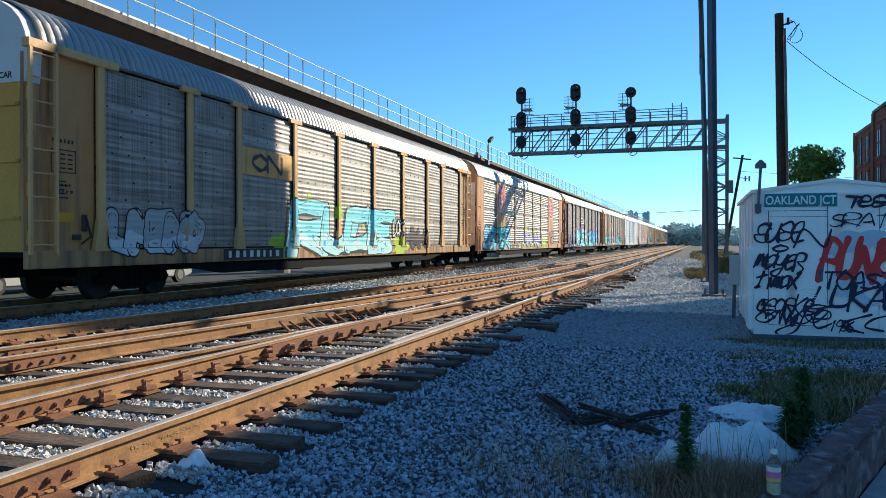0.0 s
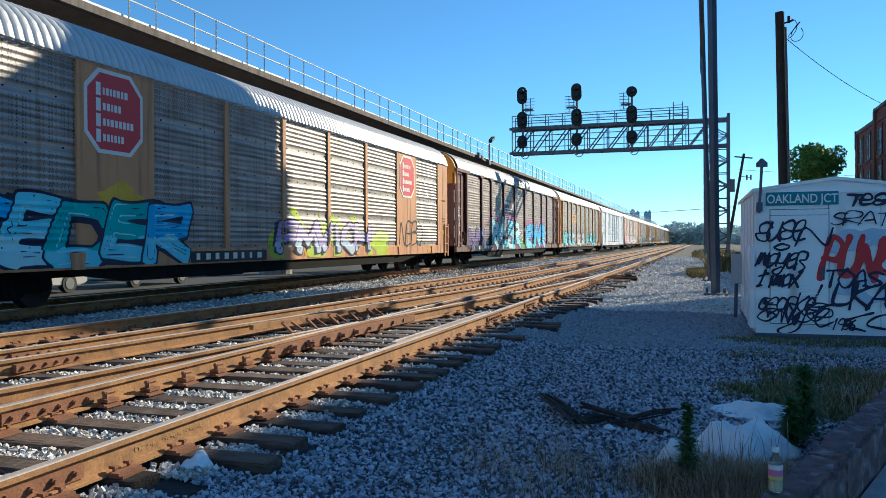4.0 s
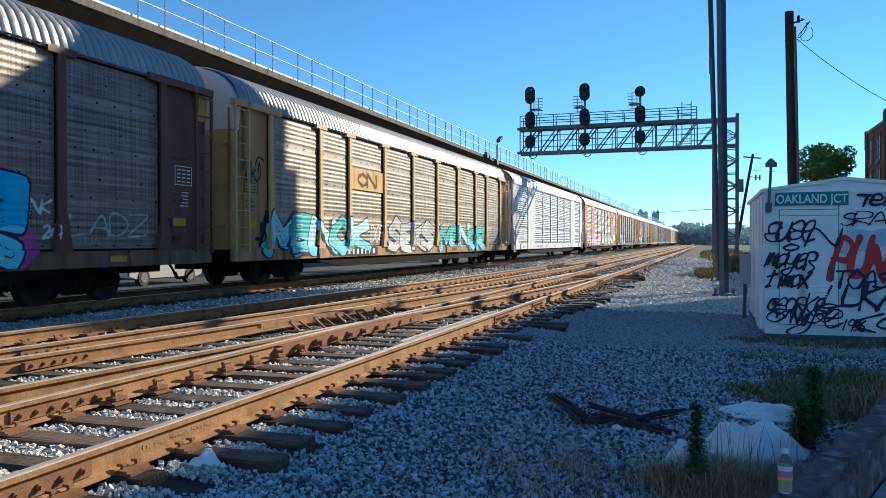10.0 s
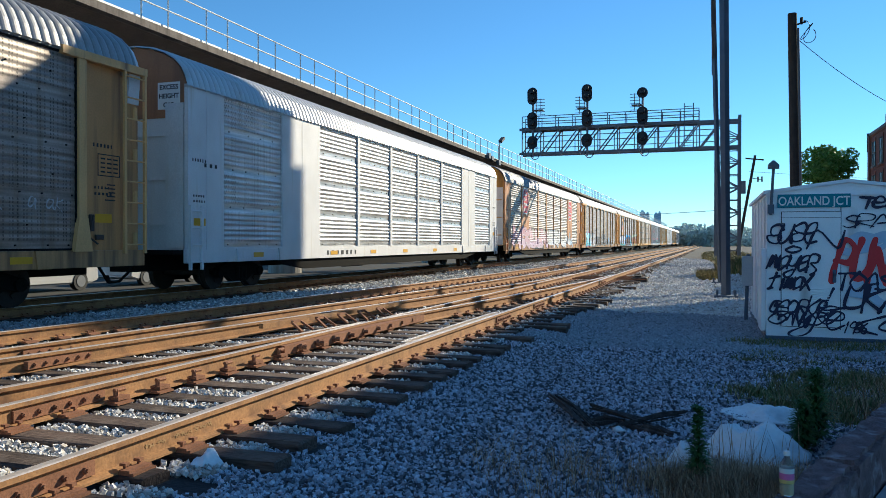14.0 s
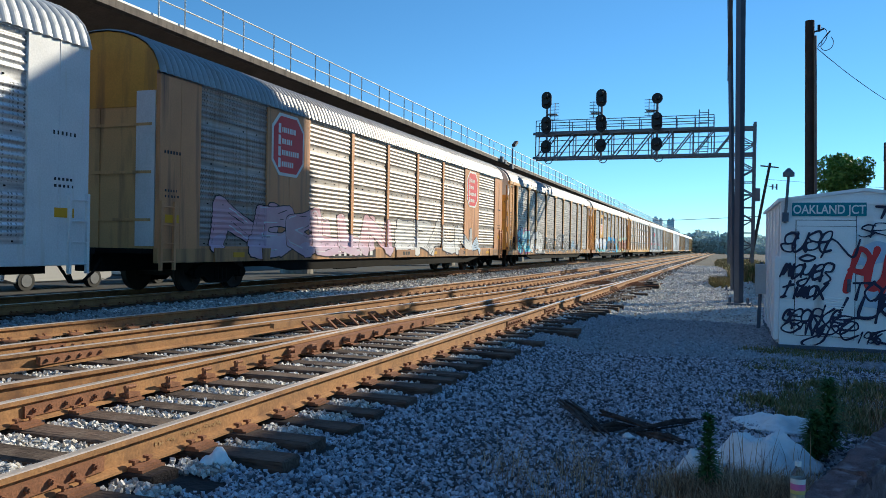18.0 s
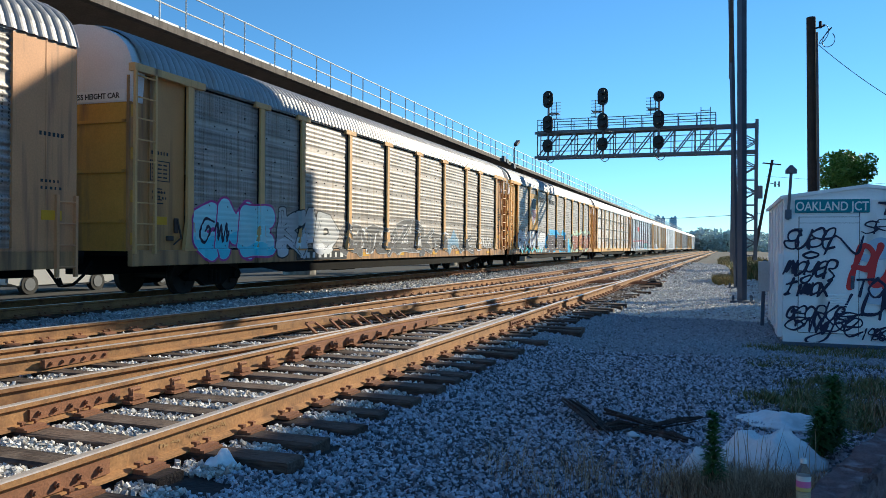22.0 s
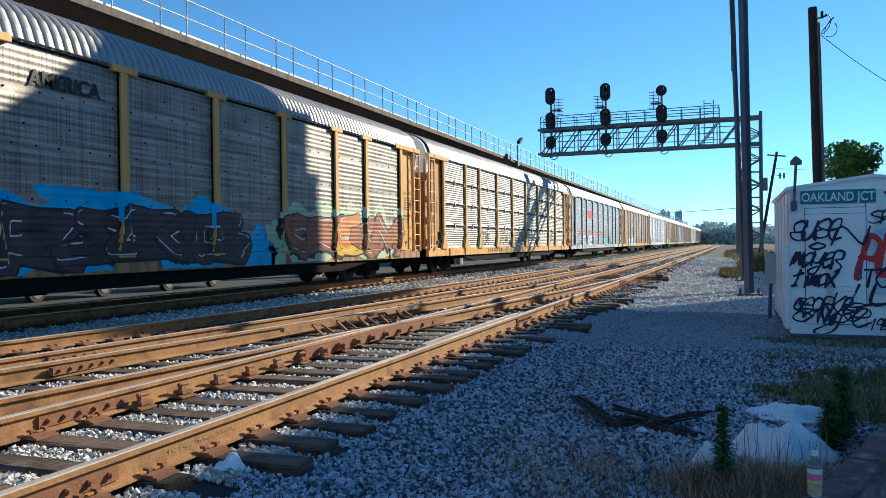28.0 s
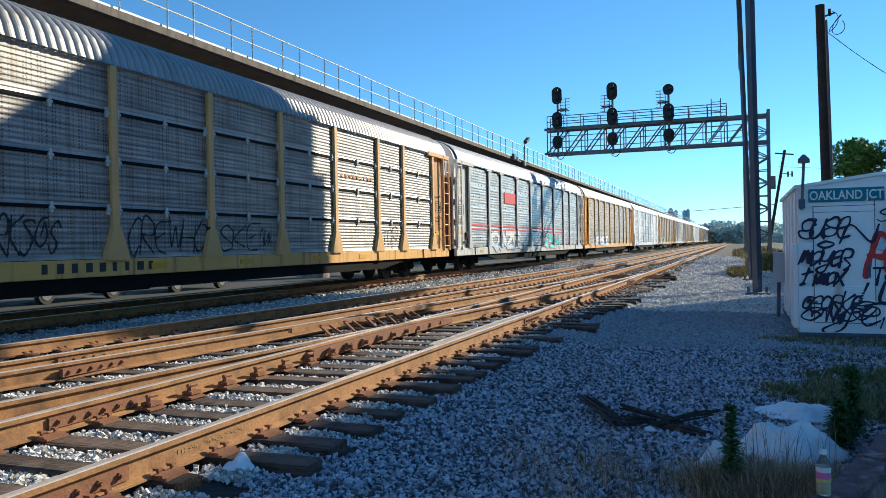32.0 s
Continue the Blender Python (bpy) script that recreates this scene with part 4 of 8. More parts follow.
def autorack(index, kind, post, panel, sill, roof, end, end_top, label):
    """A long covered car carrier. Kinds: P with braced posts, N with narrow-ribbed screens, F flush-sided."""
    car = thing("autorack_car", label, "railway car", train_pose(39.52 + PITCH * (index - 1)), group="cars of the freight train")
    CARS.append((car, index))
    part("roof", cached(MESHES, ("roof", roof.name, kind), lambda: finish(roof_mesh(kind), "roof", roof)), None, car, "ribbed arched sheet-metal roof")
    part("eave_rail", box_mesh("eave_rail", roof, 1.50, 1.60, BODY[kind] + 0.02, CAR_L - BODY[kind] - 0.02, 4.63, 4.71), None, car)
    part("underframe", under_mesh(), None, car)
    part("side_sill", sill_mesh(sill, kind), None, car)
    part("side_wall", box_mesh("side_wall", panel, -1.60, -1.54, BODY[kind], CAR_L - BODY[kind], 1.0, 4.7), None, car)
    part("deck", box_mesh("deck", M_UNDER, -1.38, 1.38, BODY[kind] + 0.25, CAR_L - BODY[kind] - 0.25, 2.6, 2.68), None, car)
    if kind == "F":
        spans = [(0.64, 2.0), (4.73, 6.92), (21.03, 23.22), (25.95, CAR_L - 0.64)]
        for a, b in spans:
            pier = part("side_plate", box_mesh("side_plate", post, 1.50, 1.60, a, b, 1.0, 4.70), None, car)
            part("seam", box_mesh("seam", post, 1.60, 1.607, (a + b) / 2 - 0.012, (a + b) / 2 + 0.012, 1.0, 4.7), None, pier)
        part("bottom_rail", box_mesh("bottom_rail", post, 1.50, 1.598, 2.0, 25.95, 1.0, 1.06), None, car)
        for y in (9.65, 12.45, 15.25, 18.15):
            part("post", post_mesh(post, kind), None, car, place=Matrix.Translation((0, y, 0)))
        bays = [(2.0, 4.73), (6.92, 9.65), (9.65, 12.45), (12.45, 15.25), (15.25, 18.15), (18.15, 21.03), (23.22, 25.95)]
    else:
        for y in POSTS:
            part("post", post_mesh(post, kind), None, car, place=Matrix.Translation((0, y, 0)))
        bays = list(zip(POSTS, POSTS[1:]))
        for m in (Matrix.Identity(4), Matrix.Translation((0, CAR_L, 0)) @ MIRROR):
            part("door_panel", box_mesh("door_panel", P_DOOR if post is P_TAN else post, 1.42, 1.50, 0.74, 1.84, 1.0, 4.62), None, car, place=m)
            part("header_beam", box_mesh("header_beam", post, 1.50, 1.66, 0.12, 2.35, 4.57, 4.72), None, car, place=m)
    for a, b in bays:
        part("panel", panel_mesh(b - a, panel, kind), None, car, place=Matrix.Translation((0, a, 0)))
        if index < 10 and kind == "P":
            part("panel_frame", gap_strip_mesh(b - a), None, car, place=Matrix.Translation((0, a, 0)))
        if index < 10 and kind == "N":
            for k in range(1, 4):
                z = 1.03 + SEAM * k
                part("seam", seam_mesh(b - a), None, car, place=Matrix.Translation((0, a, z)))
                for y in (a + 0.14, (a + b) / 2, b - 0.14):
                    part("clip", clip_mesh(P_GREY), None, car, place=Matrix.Translation((0, y, z)))
    if index < 12:
        tagged(part("bolt_head", bolts_mesh(bays, kind), None, car), kind="stuff")
    for n, m in enumerate((Matrix.Identity(4), Matrix.Translation((0, CAR_L, 0)) @ MIRROR)):
        if kind != "F" and index < 10:
            part("door_latch", latch_mesh(), None, car, place=m)
            tagged(part("stencil_chart", chart_mesh(P_SIGNW if post is P_BROWN else P_INK), None, car, place=m), kind="stuff")
        part("end_door", car_end_mesh(end, end_top, False, kind), None, car, place=m)
        cap = part("end_cap", car_end_mesh(end, end_top, True, kind), None, car, place=m)
        if n == 0 and index in (0, 4, 6, 8):
            words = ("EXCESS", "HEIGHT", "CAR") if index == 4 else ("EXCESS HEIGHT CAR",)
            height_notice(cap, kind, words, 1.06 if index == 4 else 0.5, 4.62 if index in (4, 8) else 4.06, index in (4, 6))
        if index < 10:
            for z in (1.6, 2.6, 3.6):
                part("door_bar", box_mesh("door_bar", end, -1.38, 1.38, 0.17 if kind != "F" else 0.65, 0.22 if kind != "F" else 0.70, z - 0.03, z + 0.03), None, car, place=m)
        if kind == "F":
            part("corner_panel", box_mesh("corner_panel", P_WHITE, 0.98, 1.46, 0.655, 0.70, 1.05, 4.3), None, car, place=m)
        else:
            part("corner_plate", box_mesh("corner_plate", P_DOOR if post is P_TAN else post, 1.40, 1.46, 0.18, 0.76, 1.0, 4.5), None, car, place=m)
        part("coupler", coupler_mesh(), None, car, place=m)
        if kind == "F":
            part("ladder", ladder_mesh(post, 0.55, 2.0, 0.42, 4), None, car, place=m @ Matrix.Translation((0, 0.68, 0)))
        else:
            part("ladder", ladder_mesh(post, 0.95, 4.6, 0.58, 9), None, car, place=m @ Matrix.Translation((0, 0.17, 0)))
    for y in (3.6, CAR_L - 3.6):
        part("truck_frame", truck_mesh(), None, car, place=Matrix.Translation((0, y, 0)))
        for d in (-0.88, 0.88):
            w = part("wheelset", wheel_mesh(), None, car, place=Matrix.Translation((0, y + d, 0.42)))
            if index in TURNING:
                WHEELS.append((w, y + d))
    return car


def cargo():
    y = "yellow-posted autorack car with grey perforated screens"
    spec = {
        0: ("P", P_TAN, M_GREYPANEL, P_SILL, M_ROOF, P_AMBER, P_WHITE, "autorack with grey screens, blue painted lettering on its side"),
        1: ("F", P_ORANGE, M_GREYPANEL, P_ORANGE, M_ROOFW, P_GREY, P_ORANGE, "flush faded-orange autorack with red octagon signs and teal graffiti"),
        2: ("P", P_BROWN, M_DUSKPANEL, P_SILLB, M_ROOF, P_BROWN, P_AMBER, "brown-posted autorack with dusty tan screens and cyan graffiti"),
        3: ("P", P_TAN, M_TANPANEL, P_SILL, M_ROOF, P_TAN, P_WHITE, "yellow-posted autorack with dusty screens and pale teal graffiti"),
        4: ("F", P_WHITE, M_WHITEPANEL, P_WHITE, M_ROOFW, P_WHITE, P_RUST, "clean white flush autorack with louvred screens"),
        5: ("F", P_ORANGE, M_GREYPANEL, P_SILL, M_ROOF, P_TAN, P_AMBER, "flush tan autorack with red octagon signs and pale pink graffiti"),
        6: ("P", P_TAN, M_GREYPANEL, P_SILL, M_ROOF, P_AMBER, P_WHITE, "yellow-posted autorack with silver outline graffiti along its foot"),
        7: ("P", P_YELLOW, M_GREYPANEL, P_SILL, M_ROOF, P_RUST, P_WHITE, "yellow-posted autorack with a shield and dark multicoloured graffiti"),
        8: ("N", P_TAN, M_PALEPANEL, P_YELLOW, M_ROOF, P_RUST, P_WHITE, "tan autorack with fine-ribbed pale screens and thin tags"),
        9: ("P", P_GREY, M_WHITEPANEL, P_GREY, M_ROOFW, P_BROWN, P_WHITE, "pale grey autorack with red stripe and outline graffiti"),
    }
    rest = [("P", P_YELLOW, M_GREYPANEL, P_YELLOW, M_ROOF, P_AMBER, P_GREY, y), ("F", P_WHITE, M_WHITEPANEL, P_WHITE, M_ROOFW, P_WHITE, P_WHITE, "white flush autorack with louvred screens"),
            ("P", P_TAN, M_TANPANEL, P_YELLOW, M_ROOF, P_TAN, P_GREY, y), ("N", P_GREY, M_PALEPANEL, P_GREY, M_ROOFW, P_TAN, P_WHITE, "pale autorack with fine-ribbed screens")]
    made = []
    for i in range(0, 21):
        made.append(autorack(i, *(spec[i] if i in spec else rest[(i - 10) % 4])))
    return made


TRAIN = cargo()

# ---------------- viaduct behind the train ----------------
# concrete darkened so the deck's underside looks deep in shade
M_SOFFIT = material("shade_dark_concrete", (0.201, 0.153, 0.124), 0.95, vary=0.3, scale=1.5, fine=20, bump=0.3)


M_FASCIA = material("weathered_deck_edge", (0.17, 0.145, 0.125), 0.92, vary=0.4, scale=2, fine=30, bump=0.6, dirt=(0.08, 0.065, 0.055), dirt_amount=0.5, streak=True)


def viaduct():
    v = thing("viaduct", "long concrete elevated trackway with white pipe railing behind the train", "viaduct", pose(0, 20, 0, -0.15) @ Matrix.Translation((0, -20, 0)), kind="structure")
    bm = B()
    bm_prism(bm, [(-17.3, 7.97), (-17.3, 8.1), (-17.5, 8.1), (-17.5, 8.4), (-26.6, 8.55), (-26.6, 8.22), (-27, 8.22), (-27, 7.75), (-24.5, 7.5), (-24, 6.2), (-20, 6.2), (-19.5, 7.5)], 'y', -30, 330)
    part("deck", bm, M_SOFFIT, v, "concrete deck coloured dark for the shade beneath it")
    bm = B()
    bm_box(bm, -17.3, -17.0, -30, 330, 7.98, 8.22)
    part("fascia", bm, M_FASCIA, v, "weathered concrete deck edge")
    bm = B()
    bm_box(bm, -17.29, -17.18, -30, 330, 8.224, 8.36)
    part("parapet", bm, M_RAILING, v, "white painted low parapet")
    post = None
    y = -10.0
    n = 0
    while y < 330:
        if post is None:
            bm = B()
            bm_rod(bm, (0, 0, 0), (0, 0, 1.24), 0.03, 6)
            bm_box(bm, -0.07, 0.07, -0.07, 0.07, 0, 0.02)
            post = finish(bm, "railing_post", M_RAILING)
        part("railing_post", post, None, v, place=Matrix.Translation((-17.08, y, 8.22)))
        n += 1
        y += 1.3 if n % 2 else 2.1
    for z in (0.62, 1.23):
        bm = B()
        bm_rod(bm, (-17.08, -30, 8.22 + z), (-17.08, 330, 8.22 + z), 0.026, 6)
        part("railing_pipe", bm, M_RAILING, v)
    for y in range(-10, 330, 24):
        bm = B()
        bm_rod(bm, (-22, y, -0.6), (-22, y, 6.3), 0.9, 16)
        bm_box(bm, -25.5, -18.5, y - 0.8, y + 0.8, 5.4, 6.25)
        part("pier", bm, M_CONC, v)


viaduct()


def floodlight():
    """A lamp on a cranked arm, clamped to the deck edge, with its junction boxes."""
    z0 = 8.06
    l = thing("floodlight", "dark floodlight on a cranked arm at the viaduct's edge", "floodlight")
    bm = B()
    bm_rod(bm, (-16.95, 64.6, z0 - 0.1), (-16.95, 64.6, z0 + 1.35), 0.05, 8)
    bm_rod(bm, (-16.95, 64.6, z0 + 1.35), (-16.95, 65.3, z0 + 1.75), 0.045, 8)
    part("arm", bm, M_STEEL, l)
    bm = B()
    bm_bar(bm, (-16.95, 64.9, z0 + 1.62), (-16.95, 65.9, z0 + 2.05), 0.3, 0.22)
    part("lamp_head", bm, M_BLACK, l)
    for y, z, h in ((61.0, 0.0, 0.45), (61.9, -0.05, 0.35), (64.1, -0.25, 0.4)):
        bm = B()
        bm_box(bm, -16.995, -16.75, y - 0.28, y + 0.28, z0 + z - 0.2, z0 + z - 0.2 + h, 0.02)
        part("junction_box", bm, M_STEEL, l)
    bm = B()
    bm_rod(bm, (-16.96, 60.4, z0 + 0.02), (-16.96, 66.2, z0 + 0.02), 0.03, 6)
    part("conduit", bm, M_STEEL, l)


floodlight()


def service_road():
    bm = B()
    bm_box(bm, -30, -19.4, -40, 330, -0.9, -0.5)
    p = new("service_road", finish(bm, "service_road", M_ROAD))
    tagged(p, "dark asphalt service road under the viaduct", "road", kind="structure")


M_ROAD = material("worn_road", (0.042, 0.040, 0.038), 0.9, vary=0.2, scale=0.6, fine=15, bump=0.2, dirt=(0.035, 0.033, 0.03), dirt_amount=0.4)
service_road()


def parked_car(y, label):
    """A pale saloon beyond the train, seen under and between its cars."""
    c = thing("parked_car", label, "car", pose(-21.6, y, -0.5), "parked cars")
    bm = B()
    bm_prism(bm, [(0.0, 0.35), (0.05, 0.75), (1.1, 0.92), (1.75, 1.42), (3.3, 1.45), (4.0, 0.98), (4.55, 0.92), (4.6, 0.35), (4.2, 0.24), (0.4, 0.24)], 'x', -0.88, 0.88)
    bmesh.ops.bevel(bm, geom=bm.edges[:], offset=0.05, segments=2, affect='EDGES')
    part("body", bm, M_CARWHITE, c)
    bm = B()
    bm_prism(bm, [(1.35, 0.96), (1.82, 1.36), (3.22, 1.38), (3.75, 0.98)], 'x', 0.875, 0.892)
    part("side_window", bm, M_CARGLASS, c)
    for yw in (0.85, 3.7):
        bm = B()
        bm_rod(bm, (0.70, yw, 0.32), (0.91, yw, 0.32), 0.32, 20)
        w = part("wheel", bm, M_BLACK, c)
        bm = B()
        bm_rod(bm, (0.91, yw, 0.32), (0.925, yw, 0.32), 0.2, 14)
        part("rim", bm, M_STEEL, w)


M_CARWHITE = material("white_car_enamel", (0.46, 0.46, 0.47), 0.25, vary=0.03, bump=0.0)
M_CARGLASS = material("car_window_glass", (0.03, 0.035, 0.04), 0.1, vary=0.1, bump=0.0, spec=0.5)
parked_car(18.2, "dusty pale parked saloon car on the service road")
parked_car(24.4, "second dusty pale saloon parked behind the first")


# added wall that hides bright ground, so the view under the train stays dark
def trackside_wall():
    w = thing("retaining_wall", "low concrete wall added to keep the view under the train dark", "low wall", kind="structure")
    bm = B()
    bm_box(bm, -17.9, -17.5, -30, 330, -0.7, -0.38)
    part("wall", bm, M_CONC_DARK, w)


trackside_wall()


def signal_gantry():
    g = thing("signal_gantry", "grey steel cantilever signal bridge with railed walkway and lattice mast", "signal bridge")
    Y, zb, zt, x0, x1 = 56.5, 7.62, 9.38, -13.1, 1.75
    d = 1.1
    for y in (Y, Y + d):
        for z in (zb, zt):
            bm = B()
            bm_box(bm, x0 - 0.2, x1, y - 0.07, y + 0.07, z - 0.09, z + 0.09)
            part("chord", bm, M_STEEL, g)
    n = 10
    for i in range(n):
        a, b = x0 + (x1 - 1.2 - x0) * i / n, x0 + (x1 - 1.2 - x0) * (i + 1) / n
        bars_of_bay = [((a, Y, zb), (a, Y + d, zb), 0.06), ((a, Y, zt), (b, Y + d, zt), 0.05)]
        for y in (Y, Y + d):
            bars_of_bay += [((a, y, zb), (a, y, zt), 0.07), ((a, y, zb), (b, y, zt), 0.08)]
        for p, q, w in bars_of_bay:
            bm = B()
            bm_bar(bm, p, q, w, w)
            part("truss_brace", bm, M_STEEL, g)
    for x in (x1 - 1.5, x1):
        for y in (Y, Y + d):
            bm = B()
            bm_box(bm, x - 0.1, x + 0.1, y - 0.1, y + 0.1, -0.4, zt + 0.35)
            part("mast_leg", bm, M_STEEL, g)
    z = -0.2
    k = 0
    while z < zt - 0.8:
        for y in (Y, Y + d):
            a, b = (x1 - 1.5, x1) if k % 2 else (x1, x1 - 1.5)
            bm = B()
            bm_bar(bm, (a, y, z), (b, y, z + 0.85), 0.07, 0.07)
            part("lattice_bar", bm, M_STEEL, g)
            bm = B()
            bm_bar(bm, (x1 - 1.5, y, z), (x1, y, z), 0.06, 0.06)
            part("lattice_bar", bm, M_STEEL, g)
        z += 0.85
        k += 1
    bm = B()
    bm_box(bm, x0, x1 - 2.6, Y - 0.05, Y + d + 0.05, zt + 0.1, zt + 0.14)
    part("walkway", bm, M_STEEL, g)
    bm = B()
    for z in (0.42, 0.82):
        bm_rod(bm, (x0, Y, zt + 0.12 + z), (x1 - 2.6, Y, zt + 0.12 + z), 0.03, 6)
        bm_rod(bm, (x0, Y + d, zt + 0.12 + z), (x1 - 2.6, Y + d, zt + 0.12 + z), 0.03, 6)
    for i in range(11):
        x = x0 + (x1 - 2.6 - x0) * i / 10
        for y in (Y, Y + d):
            bm_rod(bm, (x, y, zt), (x, y, zt + 0.95), 0.03, 6)
    part("handrail", bm, M_STEEL, g)
    for k, (x, hood) in enumerate(((-12.25, 0), (-8.35, 0), (-4.55, 1))):
        bm = B()
        bm_rod(bm, (x, Y - 0.25, zb - 0.3), (x, Y - 0.25, zt + 2.5), 0.08, 8)
        m = part("signal_mast", bm, M_STEEL, g)
        for z, tall in ((zb + 0.75, 0.1), (zt + 0.55, 0.25), (zt + 2.32 - 0.2 * hood, 0.25 - 0.25 * hood)):
            bm = B()
            o = []
            for i in range(24):
                t = 2 * math.pi * i / 24
                o.append((x + 0.37 * math.cos(t), z + 0.37 * math.sin(t) + (tall if math.sin(t) > 0 else -tall)))
            bm_prism(bm, o, 'y', Y - 0.52, Y - 0.46)
            for c in ((-tall, tall) if tall > 0.15 else (0,)):
                bm_rod(bm, (x, Y - 0.46, z + c), (x, Y - 0.3, z + c), 0.2, 12)
                bm_rod(bm, (x, Y - 0.9, z + c + 0.06), (x, Y - 0.52, z + c + 0.03), 0.17, 12)
            part("signal_head", bm, M_BLACK, m, "black round-cornered signal backboard with hood")
        s = 0.75 if k == 0 else -0.75
        for q in (0.3, 0.75):
            bm = B()
            bm_rod(bm, (x + s * q, Y - 0.2, zt + 0.95), (x + s * q, Y - 0.2, zt + 2.15), 0.03, 5)
            part("ladder_rail", bm, M_STEEL, m)
        for i in range(6):
            z = zt + 1.0 + 0.22 * i
            bm = B()
            bm_rod(bm, (x + s * 0.2, Y - 0.2, z), (x + s * 1.15, Y - 0.2, z), 0.022, 5)
            part("ladder_rung", bm, M_STEEL, m)
        bm = B()
        bm_box(bm, min(x, x + s), max(x, x + s), Y - 0.5, Y + 0.1, zt + 1.30, zt + 1.34)
        part("platform", bm, M_STEEL, m)
        bm = B()
        bm_tube(bm, [(x + 0.12 + 0.3 * math.cos(a), Y - 0.1, zb - 0.08 + 0.36 * math.sin(a)) for a in [math.pi + 0.262 * i for i in range(13)]], 0.03)
        part("cable_loop", bm, M_BLACK, m)
    for z in (zb + 0.5, zb + 0.95, zb + 1.35):
        bm = B()
        bm_rod(bm, (x0, Y + d * 0.8, z), (x1 - 1.5, Y + d * 0.8, z), 0.03, 6)
        part("inner_rail", bm, M_STEEL, g)
    for i in range(9):
        x = x0 + 0.9 + 1.4 * i
        bm = B()
        bm_rod(bm, (x, Y + d * 0.8, zb), (x, Y + d * 0.8, zb + 1.35), 0.03, 6)
        part("inner_post", bm, M_STEEL, g)
    bm = B()
    for q in (x1 - 3.55, x1 - 2.95):
        bm_rod(bm, (q, Y - 0.1, zb), (q, Y - 0.1, zt + 1.3), 0.03, 6)
    for i in range(9):
        bm_rod(bm, (x1 - 3.55, Y - 0.1, zb + 0.2 + 0.33 * i), (x1 - 2.95, Y - 0.1, zb + 0.2 + 0.33 * i), 0.025, 6)
    part("access_ladder", bm, M_STEEL, g)


signal_gantry()


def billboard():
    b = thing("billboard", "tall billboard on dark square steel posts, its panel far overhead", "billboard")
    for (x0, y0), (x1, y1), w, top in (((0.39, 23.8), (0.27, 23.7), 0.20, 12.5), ((0.32, 31.6), (0.0, 31.4), 0.15, 12.5)):
        bm = B()
        bm_bar(bm, (x0, y0, -0.45), (x0 + (x1 - x0) * 1.15, y0 + (y1 - y0) * 1.15, top), w, w * 0.8)
        part("post", bm, M_POST, b, "dark painted steel post")
        bm = B()
        bm_box(bm, x0 - 0.32, x0 + 0.32, y0 - 0.3, y0 + 0.3, -0.40, -0.30)
        for sx in (-0.24, 0.24):
            for sy in (-0.2, 0.2):
                bm_rod(bm, (x0 + sx, y0 + sy, -0.3), (x0 + sx, y0 + sy, -0.16), 0.035, 6)
        part("base_plate", bm, M_POST, b)
    bm = B()
    # unseen panel; its outline is shaped to cast the shade on train and ballast
    o = [(24.2, 9.2), (26.5, 8.1), (34.5, 8.1), (39.9, 9.2), (39.9, 14.4), (39.3, 14.4), (39.3, 16.0), (38.1, 16.0), (38.1, 18.2), (34.4, 18.2), (29.6, 14.7), (24, 10.65)]
    bm_prism(bm, o, 'x', -0.03, 0.09)
    part("panel", bm, M_POST, b, "unseen billboard panel, outlined to cast its shade")


billboard()
M_BRICK = material("brick", (0.224, 0.088, 0.059), 0.9, vary=0.3, scale=4, fine=40, bump=0.4)
M_GLASS_DK = material("dark_window_glass", (0.03, 0.04, 0.05), 0.15, vary=0.1, bump=0.0, spec=0.5)
M_SIGN = material("teal_sign_paint", (0.02, 0.20, 0.26), 0.45, vary=0.06, bump=0.02)
M_HUT = material("hut_white_paint", (0.90, 0.905, 0.91), 0.5, vary=0.05, scale=2, fine=40, bump=0.05, dirt=(0.45, 0.41, 0.37), dirt_amount=0.02, streak=True)


